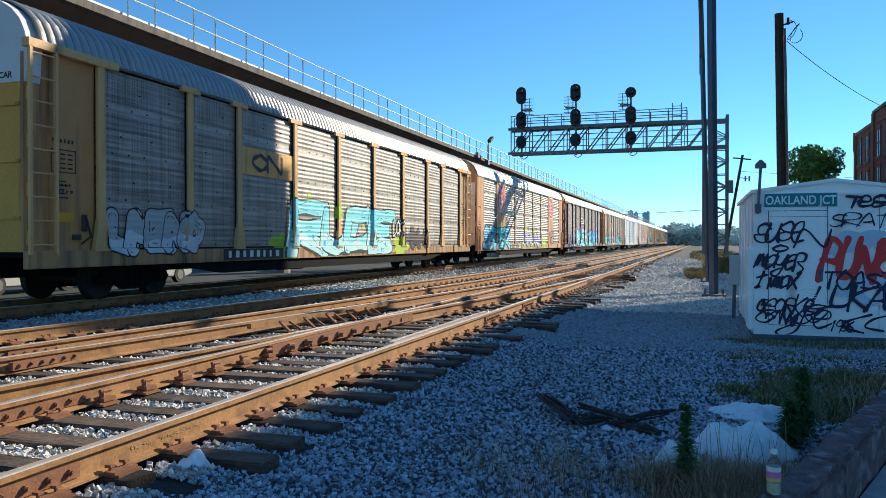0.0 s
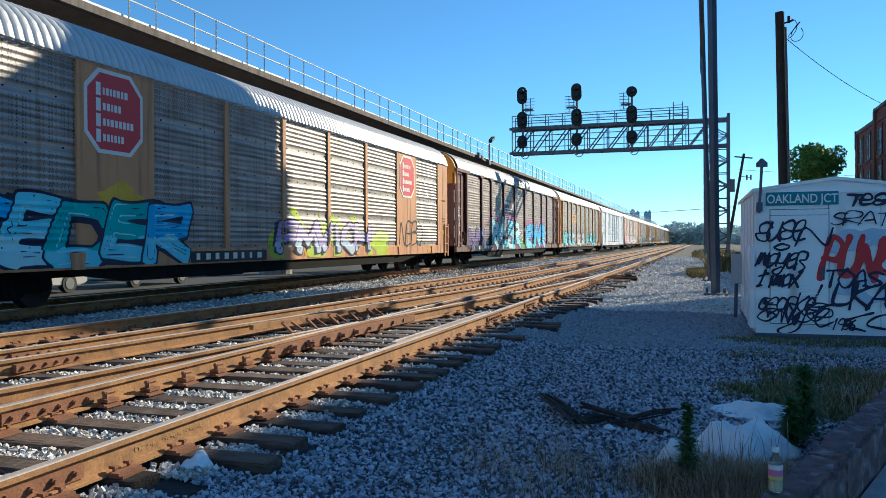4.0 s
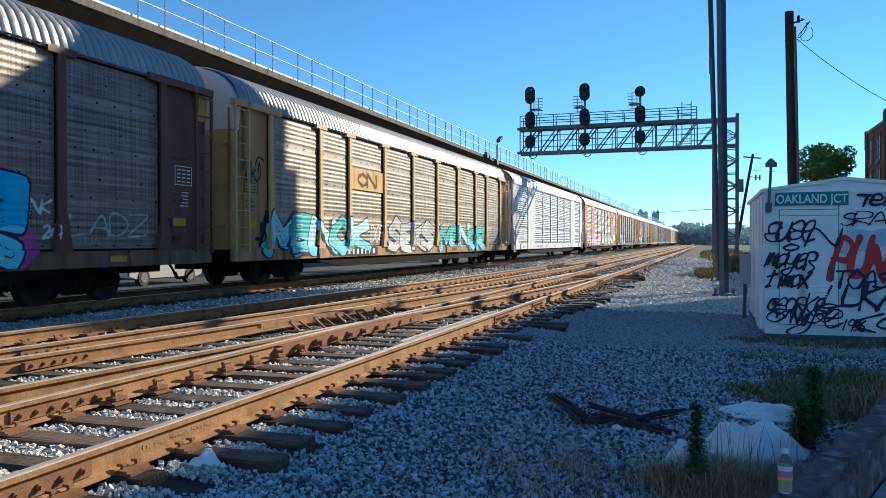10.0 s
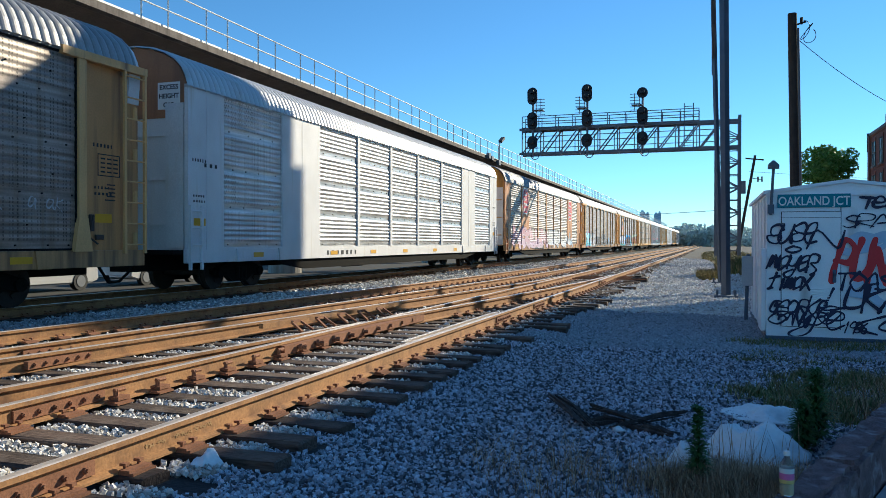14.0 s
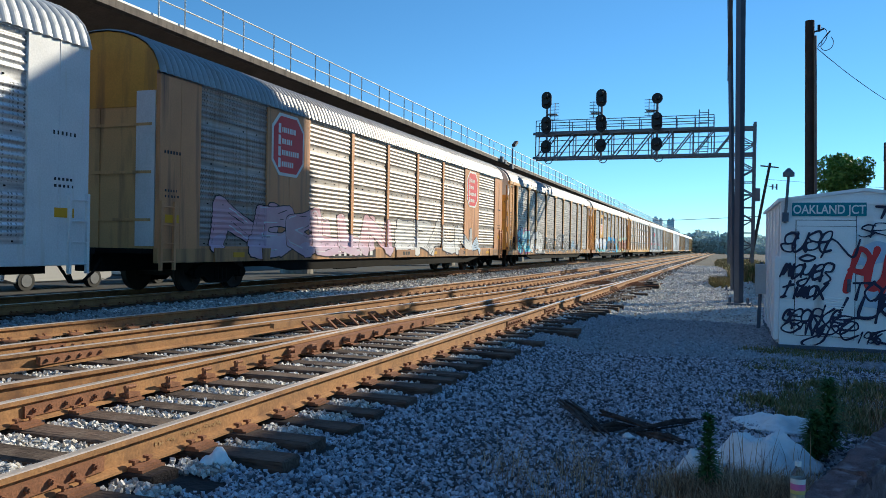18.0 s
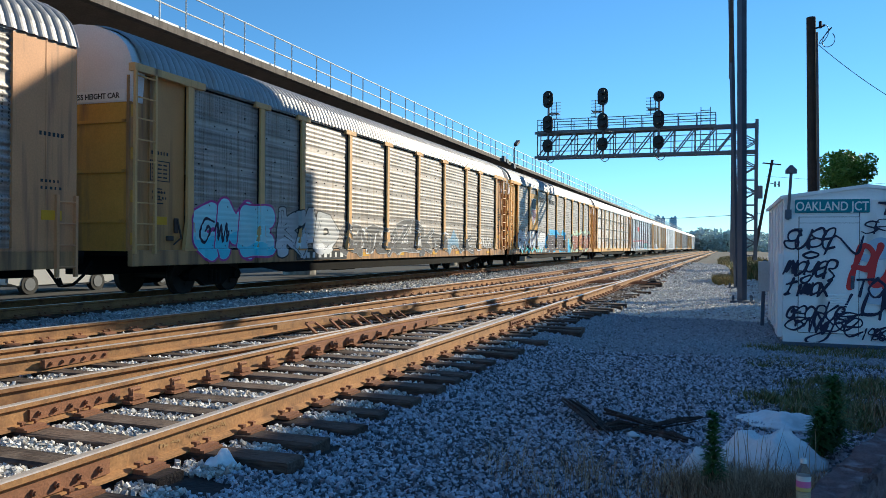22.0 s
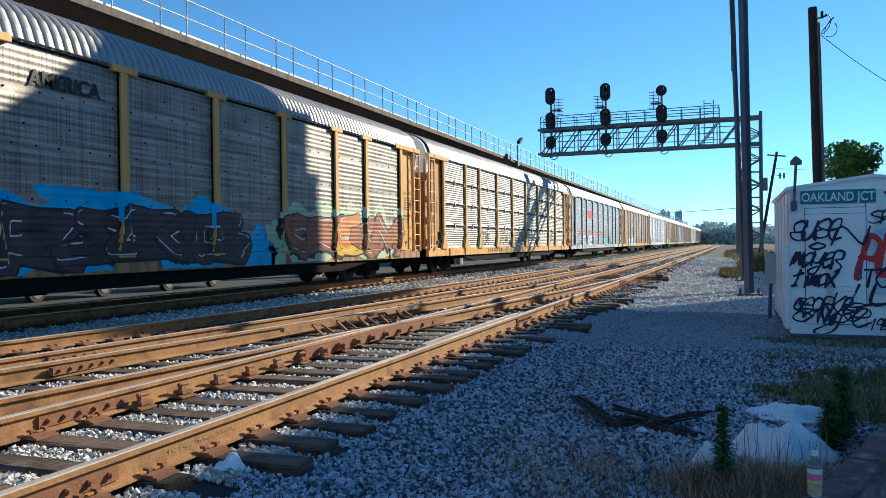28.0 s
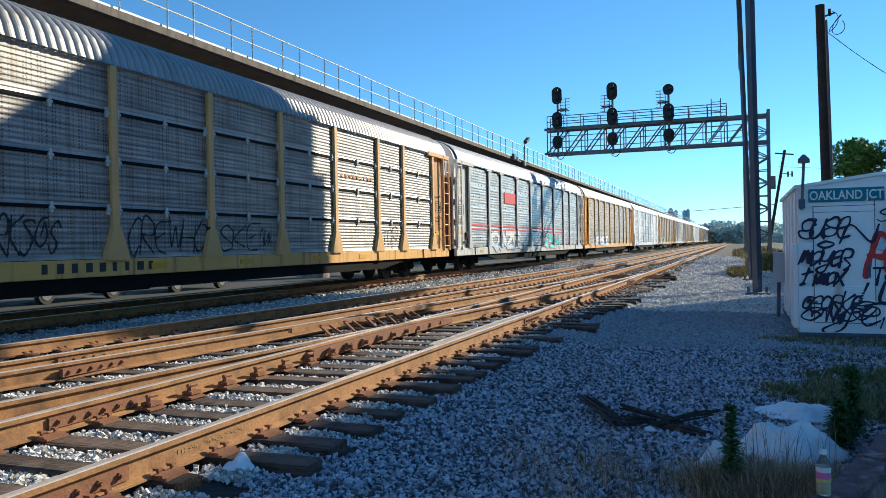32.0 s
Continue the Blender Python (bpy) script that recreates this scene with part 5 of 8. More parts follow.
def signal_hut():
    h = thing("signal_hut", "white metal signal hut covered in black, red and blue graffiti tags", "equipment hut", pose(0.74, 13.45, -0.36, 0, 0, 0.2))
    w, d, e, p = 2.46, 4.6, 2.33, 2.47
    bm = B()
    bm_prism(bm, [(0.08, 0.06), (w, 0.06), (w, e), (w / 2, p), (0.08, e)], 'y', 0, d)
    body = part("body", bm, M_HUT, h)
    for s in (0, 1):
        bm = B()
        a, b = ((0.03, e - 0.02), (w / 2, p)) if s == 0 else ((w / 2, p), (w + 0.05, e - 0.03))
        bm_prism(bm, [a, b, (b[0], b[1] + 0.05), (a[0], a[1] + 0.05)], 'y', -0.05, d + 0.05)
        part("roof_sheet", bm, M_HUT, h)
    bm = B()
    bm_box(bm, 0.07, w + 0.02, -0.025, -0.002, e - 0.06, e - 0.03)
    part("gable_trim", bm, M_HUT, h)
    for x in (0.16, 1.32, 1.5, w - 0.1):
        bm = B()
        bm_box(bm, x - 0.06, x + 0.06, 0.05, 0.2, -0.10, 0.06)
        part("foot", bm, M_CONC_DARK, h)
    bm = B()
    bm_box(bm, 0.06, w + 0.02, -0.012, d, 0.02, 0.08)
    part("base_channel", bm, M_POST, h)
    # door with hinges, louvre and handle
    bm = B()
    bm_box(bm, 0.30, 1.13, -0.022, 0.0, 0.24, 2.02)
    door = part("door", bm, M_HUT, h)
    for x0, x1, z0, z1 in ((0.288, 0.298, 0.24, 2.03), (1.132, 1.142, 0.24, 2.03), (0.298, 1.132, 2.022, 2.03), (0.298, 1.132, 0.23, 0.238), (0.298, 1.132, 1.93, 1.936)):
        bm = B()
        bm_box(bm, x0, x1, -0.0235 if z0 > 1.9 and z1 < 1.95 else -0.006, -0.001, z0, z1)
        part("door_gap", bm, M_BLACK, door)
    for z in (0.55, 1.18, 1.83):
        bm = B()
        bm_box(bm, 0.22, 0.34, -0.03, -0.02, z - 0.02, z + 0.02)
        part("hinge", bm, M_STEEL, door)
    bm = B()
    bm_box(bm, 1.02, 1.07, -0.05, -0.022, 0.93, 1.13, 0.006)
    bm_rod(bm, (1.045, -0.05, 1.08), (1.045, -0.085, 1.05), 0.018, 8)
    part("handle", bm, M_POST, door)
    for i in range(12):
        bm = B()
        z = 0.40 + 0.038 * i
        bm_prism(bm, [(-0.022, z), (-0.036, z + 0.004), (-0.022, z + 0.026)], 'x', 0.70, 0.98)
        part("louvre", bm, M_HUT, door)
    bm = B()
    bm_box(bm, 1.128, 1.14, -0.006, -0.001, 0.2, 2.1)
    bm_box(bm, 1.85, 1.856, -0.004, -0.001, 0.2, 2.28)
    part("seam", bm, M_POST, h)
    for i in range(5):
        y = 0.3 + 0.9 * i
        bm = B()
        bm_box(bm, 0.062, 0.08, y, y + 0.05, 0.08, 2.28)
        part("side_rib", bm, M_HUT, h)
    bm = B()
    bm_box(bm, 0.0, 0.08, 0.05, 0.7, 0.14, 1.45, 0.01)
    part("side_cabinet", bm, M_HUT, h)
    # sign
    bm = B()
    bm_box(bm, 0.23, 1.27, -0.03, -0.012, 2.09, 2.30, 0.008)
    sg = part("name_sign", bm, M_SIGN, h, "teal sign plate with white letters")
    part("lettering", text_mesh("OAKLAND JCT", 0.19, P_SIGNW, 0.002, 0.003), None, sg, "white capital letters", place=Matrix.Translation((0.75, -0.033, 2.127)) @ pose(0, 0, 0, 90, 0, 0) @ Matrix.Diagonal((0.80, 1, 1, 1)))
    # vent pipe with cap
    bm = B()
    bm_rod(bm, (0.13, -0.06, 1.98), (0.17, -0.06, 2.72), 0.022, 8)
    v = part("vent_pipe", bm, M_STEEL, h)
    bm = B()
    bm_rod(bm, (0.17, -0.06, 2.70), (0.17, -0.06, 2.76), 0.085, 14)
    bm_rod(bm, (0.17, -0.06, 2.76), (0.17, -0.06, 2.83), 0.085, 14, 0.02)
    part("cap", bm, M_STEEL, v)
    bm = B()
    bm_box(bm, 0.09, 0.18, -0.09, 0.0, 2.0, 2.14)
    part("bracket", bm, M_POST, h)
    # tags
    front = lambda y, z: np.full_like(y, 0.0)
    T = Matrix(((0, 1, 0, 0), (-1, 0, 0, -0.024), (0, 0, 1, 0), (0, 0, 0, 1)))
    spec = [("suse", 0.06, 0.80, 1.54, 1.87, 'navy', 0.0155, 1), ("N", 0.76, 1.10, 1.44, 1.78, 'navy', 0.0165, 2), ("mayer", 0.08, 0.82, 1.10, 1.40, 'navy', 0.0165, 3), ("O", 0.38, 0.54, 1.39, 1.50, 'navy', 0.015, 3), ("timax", -0.03, 0.72, 0.80, 1.04, 'navy', 0.018, 4),
            ("@earke", 0.02, 0.95, 0.40, 0.68, 'navy', 0.014, 5), ("@~@e", 0.05, 1.2, 0.20, 0.52, 'navy', 0.014, 6), ("y@", 0.5, 1.15, 0.22, 0.60, 'navy', 0.014, 44), ("1986", 1.18, 1.5, 0.16, 0.34, 'navy', 0.0108, 7),
            ("TesTo", 1.40, 2.28, 2.06, 2.26, 'navy', 0.0187, 8), ("SRAT", 1.18, 2.0, 1.77, 1.97, 'navy', 0.0101, 9), ("PUNK", 1.06, 2.06, 0.95, 1.58, 'red', 0.045, 10), ("TOAST", 1.08, 2.05, 0.80, 1.10, 'navy', 0.0187, 11),
            ("LUKAS", 1.0, 2.2, 0.50, 0.90, 'navy', 0.0216, 12), ("((@", 1.4, 2.3, 0.16, 0.45, 'navy', 0.0158, 13), ("S@@O", 1.25, 2.35, 1.38, 1.7, 'sky', 0.05, 14), ("@O@", 1.3, 2.3, 0.62, 1.05, 'sky', 0.06, 15)]
    for k, (word, x0, x1, z0, z1, col, r, seed) in enumerate(spec):
        x0 = max(x0, 0.12)
        ob = tag(h, word, x0, x1, z0, z1, col, front, r, seed, 0.25, 0.08, 0.014, lift=0.0, overlap=0.15 if col == 'red' else 0.5)
        if ob:
            ob.matrix_basis = Matrix(((0, 1, 0, 0), (-1, 0, 0, -0.0245 - 0.0012 * (len(spec) - k if col == 'navy' else (2 if col == 'red' else 0) )), (0, 0, 1, 0), (0, 0, 0, 1)))
    # meter box on a post beside the hut
    m = thing("meter_box", "grey metal service box on a thin post beside the hut", "service box")
    bm = B()
    bm_box(bm, 0.56, 0.76, 16.5, 16.64, 0.34, 0.92, 0.01)
    part("box", bm, P_GREY, m)
    bm = B()
    bm_rod(bm, (0.64, 16.69, -0.5), (0.68, 16.69, 0.95), 0.035, 8)
    part("post", bm, M_POST, m)
    return h


def wire(name, a, b, sag, parent, r=0.012, n=14):
    bm = B()
    a, b = Vector(a), Vector(b)
    bm_tube(bm, [a.lerp(b, i / n) - Vector((0, 0, sag * 4 * (i / n) * (1 - i / n))) for i in range(n + 1)], r)
    return part(name, bm, M_BLACK, parent)


def utility_pole():
    u = thing("utility_pole", "thick dark wooden utility pole with bracket and wires", "utility pole")
    bm = B()
    bm_rod(bm, (2.80, 30, -0.5), (2.62, 30, 9.15), 0.17, 14, 0.15)
    part("pole", bm, M_WOODPOLE, u)
    bm = B()
    bm_rod(bm, (2.98, 29.9, -0.4), (2.80, 29.9, 8.6), 0.04, 8)
    part("conduit", bm, M_STEEL, u)
    bm = B()
    bm_bar(bm, (2.75, 29.85, 8.72), (3.05, 29.85, 8.8), 0.05, 0.05)
    bm_rod(bm, (2.9, 29.85, 8.72), (2.9, 29.85, 8.95), 0.05, 8)
    part("bracket", bm, M_BLACK, u)
    bm = B()
    bm_tube(bm, [(2.97 + 0.17 * math.sin(t * 1.3) + 0.02 * t, 29.85, 8.55 + 0.30 * math.cos(t) - 0.02 * t) for t in [0.3 * i for i in range(40)]], 0.013)
    part("coiled_wire", bm, M_BLACK, u)
    wire("service_wire", (2.85, 29.85, 8.15), (9.55, 42, 6.9), 0.35, u, 0.012)


def leaning_pole():
    u = thing("utility_pole", "distant leaning power pole with crossarm and transformer", "utility pole")
    bm = B()
    bm_rod(bm, (2.2, 80, -0.5), (3.85, 80, 9.4), 0.16, 10, 0.12)
    part("pole", bm, M_WOODPOLE, u)
    bm = B()
    bm_bar(bm, (3.0, 80, 9.15), (4.6, 80, 8.95), 0.1, 0.12)
    part("crossarm", bm, M_WOODPOLE, u)
    bm = B()
    bm_rod(bm, (2.75, 79.7, 5.8), (2.75, 79.7, 7.0), 0.28, 12)
    part("transformer", bm, M_STEEL, u)
    bm = B()
    bm_bar(bm, (3.4, 80, 7.3), (4.5, 80, 7.1), 0.06, 0.06)
    for x in (4.1, 4.45):
        bm_rod(bm, (x, 80, 6.9), (x, 80, 7.4), 0.08, 8)
    part("insulators", bm, M_STEEL, u)
    wire("wire", (3.3, 80, 7.9), (60, 90, 7.0), 1.0, u, 0.015)
    wire("wire", (3.0, 80, 4.4), (-60, 300, 12.2), 0.8, u, 0.03)



# ---------------- painted writing ----------------
GLYPH = {
    'A': [[(0, 0), (.5, 1), (1, 0)], [(.2, .38), (.8, .38)]], 'B': [[(0, 0), (0, 1), (.7, .95), (.75, .6), (0, .52), (.9, .45), (.85, .05), (0, 0)]],
    'C': [[(.95, .85), (.5, 1), (.05, .7), (.05, .3), (.5, 0), (.95, .15)]], 'D': [[(0, 0), (0, 1), (.6, .95), (1, .5), (.6, .05), (0, 0)]],
    'E': [[(.95, 1), (.05, .97), (.05, .03), (.95, 0)], [(.05, .52), (.75, .52)]], 'F': [[(.95, 1), (.05, .97), (.05, 0)], [(.05, .52), (.7, .52)]],
    'G': [[(.95, .85), (.5, 1), (.05, .65), (.1, .2), (.6, 0), (.95, .2), (.95, .45), (.6, .45)]], 'H': [[(0, 0), (0, 1)], [(1, 0), (1, 1)], [(0, .5), (1, .5)]],
    'I': [[(.5, 0), (.5, 1)]], 'J': [[(.3, 1), (.9, 1)], [(.65, 1), (.6, .15), (.3, 0), (0, .2)]], 'K': [[(0, 0), (0, 1)], [(.95, 1), (.05, .45), (1, 0)]], 'L': [[(0, 1), (.05, 0), (.95, .05)]],
    'M': [[(0, 0), (.08, 1), (.5, .35), (.92, 1), (1, 0)]], 'N': [[(0, 0), (.05, 1), (.95, 0), (1, 1)]], 'O': [[(.5, 1), (.05, .7), (.05, .3), (.5, 0), (.95, .3), (.95, .7), (.5, 1)]],
    'P': [[(0, 0), (0, 1), (.8, .95), (.85, .5), (0, .45)]], 'R': [[(0, 0), (0, 1), (.8, .95), (.8, .55), (0, .48), (.95, 0)]], 'S': [[(.95, .85), (.5, 1), (.08, .75), (.9, .3), (.5, 0), (.05, .15)]],
    'T': [[(0, 1), (1, 1)], [(.5, 1), (.5, 0)]], 'U': [[(0, 1), (.05, .2), (.5, 0), (.95, .2), (1, 1)]], 'V': [[(0, 1), (.5, 0), (1, 1)]], 'W': [[(0, 1), (.25, 0), (.5, .7), (.75, 0), (1, 1)]],
    'X': [[(0, 0), (1, 1)], [(0, 1), (1, 0)]], 'Y': [[(0, 1), (.5, .5), (1, 1)], [(.5, .5), (.5, 0)]], 'Z': [[(0, 1), (1, 1), (0, 0), (1, 0)]],
    '0': [[(.5, 1), (.05, .6), (.1, .1), (.5, 0), (.95, .4), (.9, .9), (.5, 1)]], '~': [[(0, .5), (.15, .9), (.3, .2), (.45, .85), (.6, .15), (.75, .8), (.9, .1), (1, .5)]],
    '@': [[(.5, .5), (.6, .75), (.85, .5), (.55, .15), (.1, .4), (.35, .95), (.95, .9)]], '.': [[(.3, .0), (.35, .02)]], '-': [[(.0, .5), (1, .5)]],
    's': [[(.95, .75), (.6, 1), (.1, .8), (.3, .5), (.85, .4), (.8, .05), (.3, 0), (.05, .3), (.4, .45)]], 'u': [[(.05, .95), (.0, .3), (.3, .0), (.7, .25), (.85, 1), (.85, .2), (1, .05)]],
    'c': [[(.1, .55), (.75, .6), (.8, .95), (.4, 1), (.1, .6), (.2, .1), (.6, .0), (1, .2)]], 'e': [[(.1, .45), (.8, .55), (.7, .95), (.3, .9), (.1, .4), (.4, .0), (1, .15)]], 'm': [[(0, .1), (.15, .95), (.3, .2), (.5, .95), (.65, .2), (.8, .9), (1, .1)]],
    'a': [[(.85, .8), (.4, .95), (.05, .5), (.3, .1), (.75, .4), (.85, .9), (.9, .1), (1, .05)]], 'y': [[(.05, .9), (.2, .4), (.6, .35), (.9, .95), (.7, -.2), (.3, -.45), (.0, -.25), (.6, .0)]], 'r': [[(.1, .0), (.15, .9), (.7, 1), (.75, .6), (.25, .5), (.9, .0), (.6, -.3)]],
    't': [[(.0, .8), (.95, .95)], [(.5, 1.1), (.3, .3), (.1, .1), (.6, .2)]], 'i': [[(.5, .8), (.45, .05)]], 'x': [[(.0, .9), (.9, .0)], [(1.0, 1.1), (.1, -.1)]], 'k': [[(.15, 0), (.2, 1.1)], [(.9, .9), (.2, .45), (1.1, -.2)]], 'o': [[(.5, .9), (.1, .5), (.4, .1), (.85, .45), (.5, .9)]],
    '2': [[(.05, .8), (.5, 1), (.9, .7), (.05, 0), (.95, 0)]], '4': [[(.8, 0), (.75, 1), (0, .35), (1, .35)]], '7': [[(0, 1), (.95, 1), (.4, 0)]], '/': [[(.2, 0), (.8, 1)]], '(': [[(.9, 1), (.2, .7), (.1, .3), (.8, 0)]], '1': [[(.3, .8), (.55, 1), (.5, 0)]], '9': [[(.9, .6), (.5, .45), (.1, .7), (.5, 1), (.9, .8), (.7, 0)]], '8': [[(.5, .5), (.1, .75), (.5, 1), (.9, .75), (.5, .5), (.05, .2), (.5, 0), (.95, .2), (.5, .5)]], '6': [[(.8, 1), (.2, .5), (.2, .1), (.7, 0), (.9, .3), (.5, .5), (.15, .3)]],
}


def letters(word, y0, y1, z0, z1, seed=0, wob=0.06, overlap=0.12, lean=0.0, round_off=False):
    """Strokes of a word spread between y0 and y1. Seen from the track side, y runs to the reader's right."""
    rnd = random.Random(seed)
    n = len(word)
    w = (y1 - y0) / n
    out = []
    for i, ch in enumerate(word):
        a = y0 + w * i - w * overlap / 2 + w * 0.14
        ww = w * (0.72 + overlap)
        zz0, zz1 = z0 + rnd.uniform(0, wob) * (z1 - z0), z1 - rnd.uniform(0, 2 * wob) * (z1 - z0)
        segs = []
        for line in GLYPH.get(ch, []):
            pts = [(a + ww * (u + rnd.uniform(-wob, wob)) + lean * (v - 0.5) * (z1 - z0), zz0 + (zz1 - zz0) * (v + rnd.uniform(-wob, wob))) for u, v in line]
            if round_off and len(pts) > 2:
                q = [Vector((*v, 0)) for v in pts]
                q = [q[0] * 2 - q[1]] + q + [q[-1] * 2 - q[-2]]
                pts = []
                for j in range(1, len(q) - 2):
                    for t in (0, 0.25, 0.5, 0.75):
                        g = 0.5 * (2 * q[j] + (q[j + 1] - q[j - 1]) * t + (2 * q[j - 1] - 5 * q[j] + 4 * q[j + 1] - q[j + 2]) * t * t + (-q[j - 1] + 3 * q[j] - 3 * q[j + 1] + q[j + 2]) * t ** 3)
                        pts.append((g.x, g.y))
                pts.append((q[-2].x, q[-2].y))
            segs += list(zip(pts, pts[1:]))
        out.append(segs)
    return out


def field(segs, Y, Z):
    d = np.full(Y.shape, 9.0)
    for (ay, az), (by, bz) in segs:
        vy, vz = by - ay, bz - az
        t = np.clip(((Y - ay) * vy + (Z - az) * vz) / (vy * vy + vz * vz + 1e-9), 0, 1)
        d = np.minimum(d, np.hypot(Y - ay - t * vy, Z - az - t * vz))
    return d


def block_field(segs, Y, Z, flare=0.0, zmid=1.5):
    """Distance to square-ended strokes, so that letters come out angular; flare widens them to the foot."""
    d = np.full(Y.shape, 9.0)
    for (ay, az), (by, bz) in segs:
        vy, vz = by - ay, bz - az
        l = math.hypot(vy, vz) + 1e-9
        vy, vz = vy / l, vz / l
        u = (Y - ay) * vy + (Z - az) * vz
        w = np.abs(-(Y - ay) * vz + (Z - az) * vy)
        d = np.minimum(d, np.maximum(w * (1.0 if abs(vz) > 0.6 else 1.15), np.maximum(-u, u - l) * 1.35) + flare * (Z - zmid) * (0.5 + 0.5 * abs(vz)))
    return d


def contour_mesh(name, F, Y, Z, surf, lift, mat):
    """Where F < 0 on a grid, a sheet with clean edges that follows the surface below it."""
    ny, nz = F.shape
    verts, faces, at = [], [], {}

    def corner(i, j):
        k = (i, j)
        if k not in at:
            at[k] = len(verts)
            verts.append((Y[i, j], Z[i, j]))
        return at[k]

    def edge(i, j, p, q):
        k = (min((i, j), (p, q)), max((i, j), (p, q)))
        if k not in at:
            a, b = F[i, j], F[p, q]
            t = a / (a - b)
            at[k] = len(verts)
            verts.append((Y[i, j] + t * (Y[p, q] - Y[i, j]), Z[i, j] + t * (Z[p, q] - Z[i, j])))
        return at[k]
    neg = F < 0
    some = neg[:-1, :-1] | neg[1:, :-1] | neg[:-1, 1:] | neg[1:, 1:]
    for i, j in np.argwhere(some):
        ring = [(i, j), (i + 1, j), (i + 1, j + 1), (i, j + 1)]
        poly = []
        for a, b in zip(ring, ring[1:] + ring[:1]):
            if neg[a]:
                poly.append(corner(*a))
            if neg[a] != neg[b]:
                poly.append(edge(*a, *b))
        if len(poly) >= 3:
            faces.append(poly)
    if not faces:
        return None
    v = np.array(verts)
    x = surf(v[:, 0], v[:, 1]) + lift
    return mesh_np(name, np.stack([x, v[:, 0], v[:, 1]], -1), faces, mat)


def grid(y0, y1, z0, z1, c, cz=None):
    cz = cz or c
    return np.meshgrid(np.arange(y0, y1 + c, c), np.arange(z0, z1 + cz, cz), indexing='ij')


def car_surface(kind):
    def surf(y, z):
        x = 1.545 + corr(z, kind)
        if kind == "F":
            for a, b in ((0, 2.0), (4.73, 6.92), (21.03, 23.22), (25.95, 28)):
                x = np.where((y > a - 0.02) & (y < b + 0.02), 1.602, x)
            for p in (9.65, 12.45, 15.25, 18.15):
                x = np.where(np.abs(y - p) < 0.08, 1.607, x)
            x = np.where(z < 1.08, 1.604, x)
            return x
        for p in POSTS:
            x = np.where(np.abs(y - p) < 0.11, 1.638, x)
            x = np.where((np.abs(y - p) < 0.24 - 0.17 * np.clip((z - 1.0) / 0.6, 0, 1)) & (z < 1.64), 1.654, x)
        x = np.where((y < 1.8) | (y > 26.2), 1.505, x)
        x = np.where(z < 1.04, 1.606, x)
        for p in (2.7, 4.7, 21.3, 25.2):
            x = np.where((np.abs(y - p) < 0.23) & (z < 1.04), 1.645, x)
        return x
    return surf


def spray(name, c1, c2=None, scale=1.2):
    c2 = c2 or tuple(min(1, v * 1.25) for v in c1)
    m = material(name, c1, 0.55, vary=0.08, scale=2, fine=30, bump=0.0, dirt=c2, dirt_amount=0.7)
    return m


S = {
    'rust': spray("rust_red_spray", (0.30, 0.095, 0.05), (0.36, 0.14, 0.06)), 'mint': spray("mint_spray", (0.50, 0.62, 0.42), (0.58, 0.66, 0.56)), 'dusk': spray("hazy_blue_spray", (0.16, 0.30, 0.46), (0.28, 0.38, 0.48)), 'violet': spray("violet_spray", (0.13, 0.07, 0.26), (0.18, 0.10, 0.32)), 'smoke': spray("smoky_spray", (0.10, 0.095, 0.10), (0.16, 0.15, 0.15)),
    'brown2': spray("dark_plum_spray", (0.06, 0.04, 0.05), (0.11, 0.07, 0.07)), 'pink2': spray("pale_lilac_spray", (0.60, 0.45, 0.58), (0.70, 0.58, 0.68)),
    'cyan': spray("cyan_spray", (0.22, 0.70, 0.84), (0.34, 0.78, 0.88)), 'teal': spray("teal_spray", (0.03, 0.45, 0.46), (0.08, 0.58, 0.56)), 'blue': spray("blue_spray", (0.06, 0.44, 0.82), (0.14, 0.56, 0.86)),
    'aqua': spray("aqua_spray", (0.48, 0.80, 0.86), (0.64, 0.84, 0.88)), 'white': spray("white_spray", (0.74, 0.74, 0.76), (0.62, 0.64, 0.68)), 'black': spray("black_spray", (0.015, 0.015, 0.02), (0.03, 0.03, 0.04)),
    'lime': spray("lime_spray", (0.42, 0.56, 0.03), (0.55, 0.68, 0.05)), 'pink': spray("pink_spray", (0.62, 0.38, 0.44), (0.68, 0.50, 0.56)), 'purple': spray("lilac_spray", (0.36, 0.28, 0.55), (0.50, 0.42, 0.68)),
    'magenta': spray("magenta_spray", (0.42, 0.06, 0.30), (0.55, 0.12, 0.38)), 'red': spray("red_spray", (0.58, 0.03, 0.035), (0.66, 0.05, 0.05)), 'navy': spray("navy_ink", (0.012, 0.012, 0.045), (0.02, 0.02, 0.07)),
    'brown': spray("brown_spray", (0.10, 0.05, 0.035), (0.16, 0.08, 0.05)), 'orange': spray("orange_spray", (0.60, 0.20, 0.05), (0.66, 0.36, 0.08)), 'grey': spray("silver_spray", (0.46, 0.46, 0.47), (0.56, 0.56, 0.56)),
    'sky': spray("pale_blue_spray", (0.48, 0.58, 0.72), (0.60, 0.68, 0.78)), 'gold': spray("gold_spray", (0.66, 0.40, 0.02), (0.72, 0.5, 0.05)), 'green': spray("green_spray", (0.10, 0.30, 0.06), (0.2, 0.42, 0.08)),
}


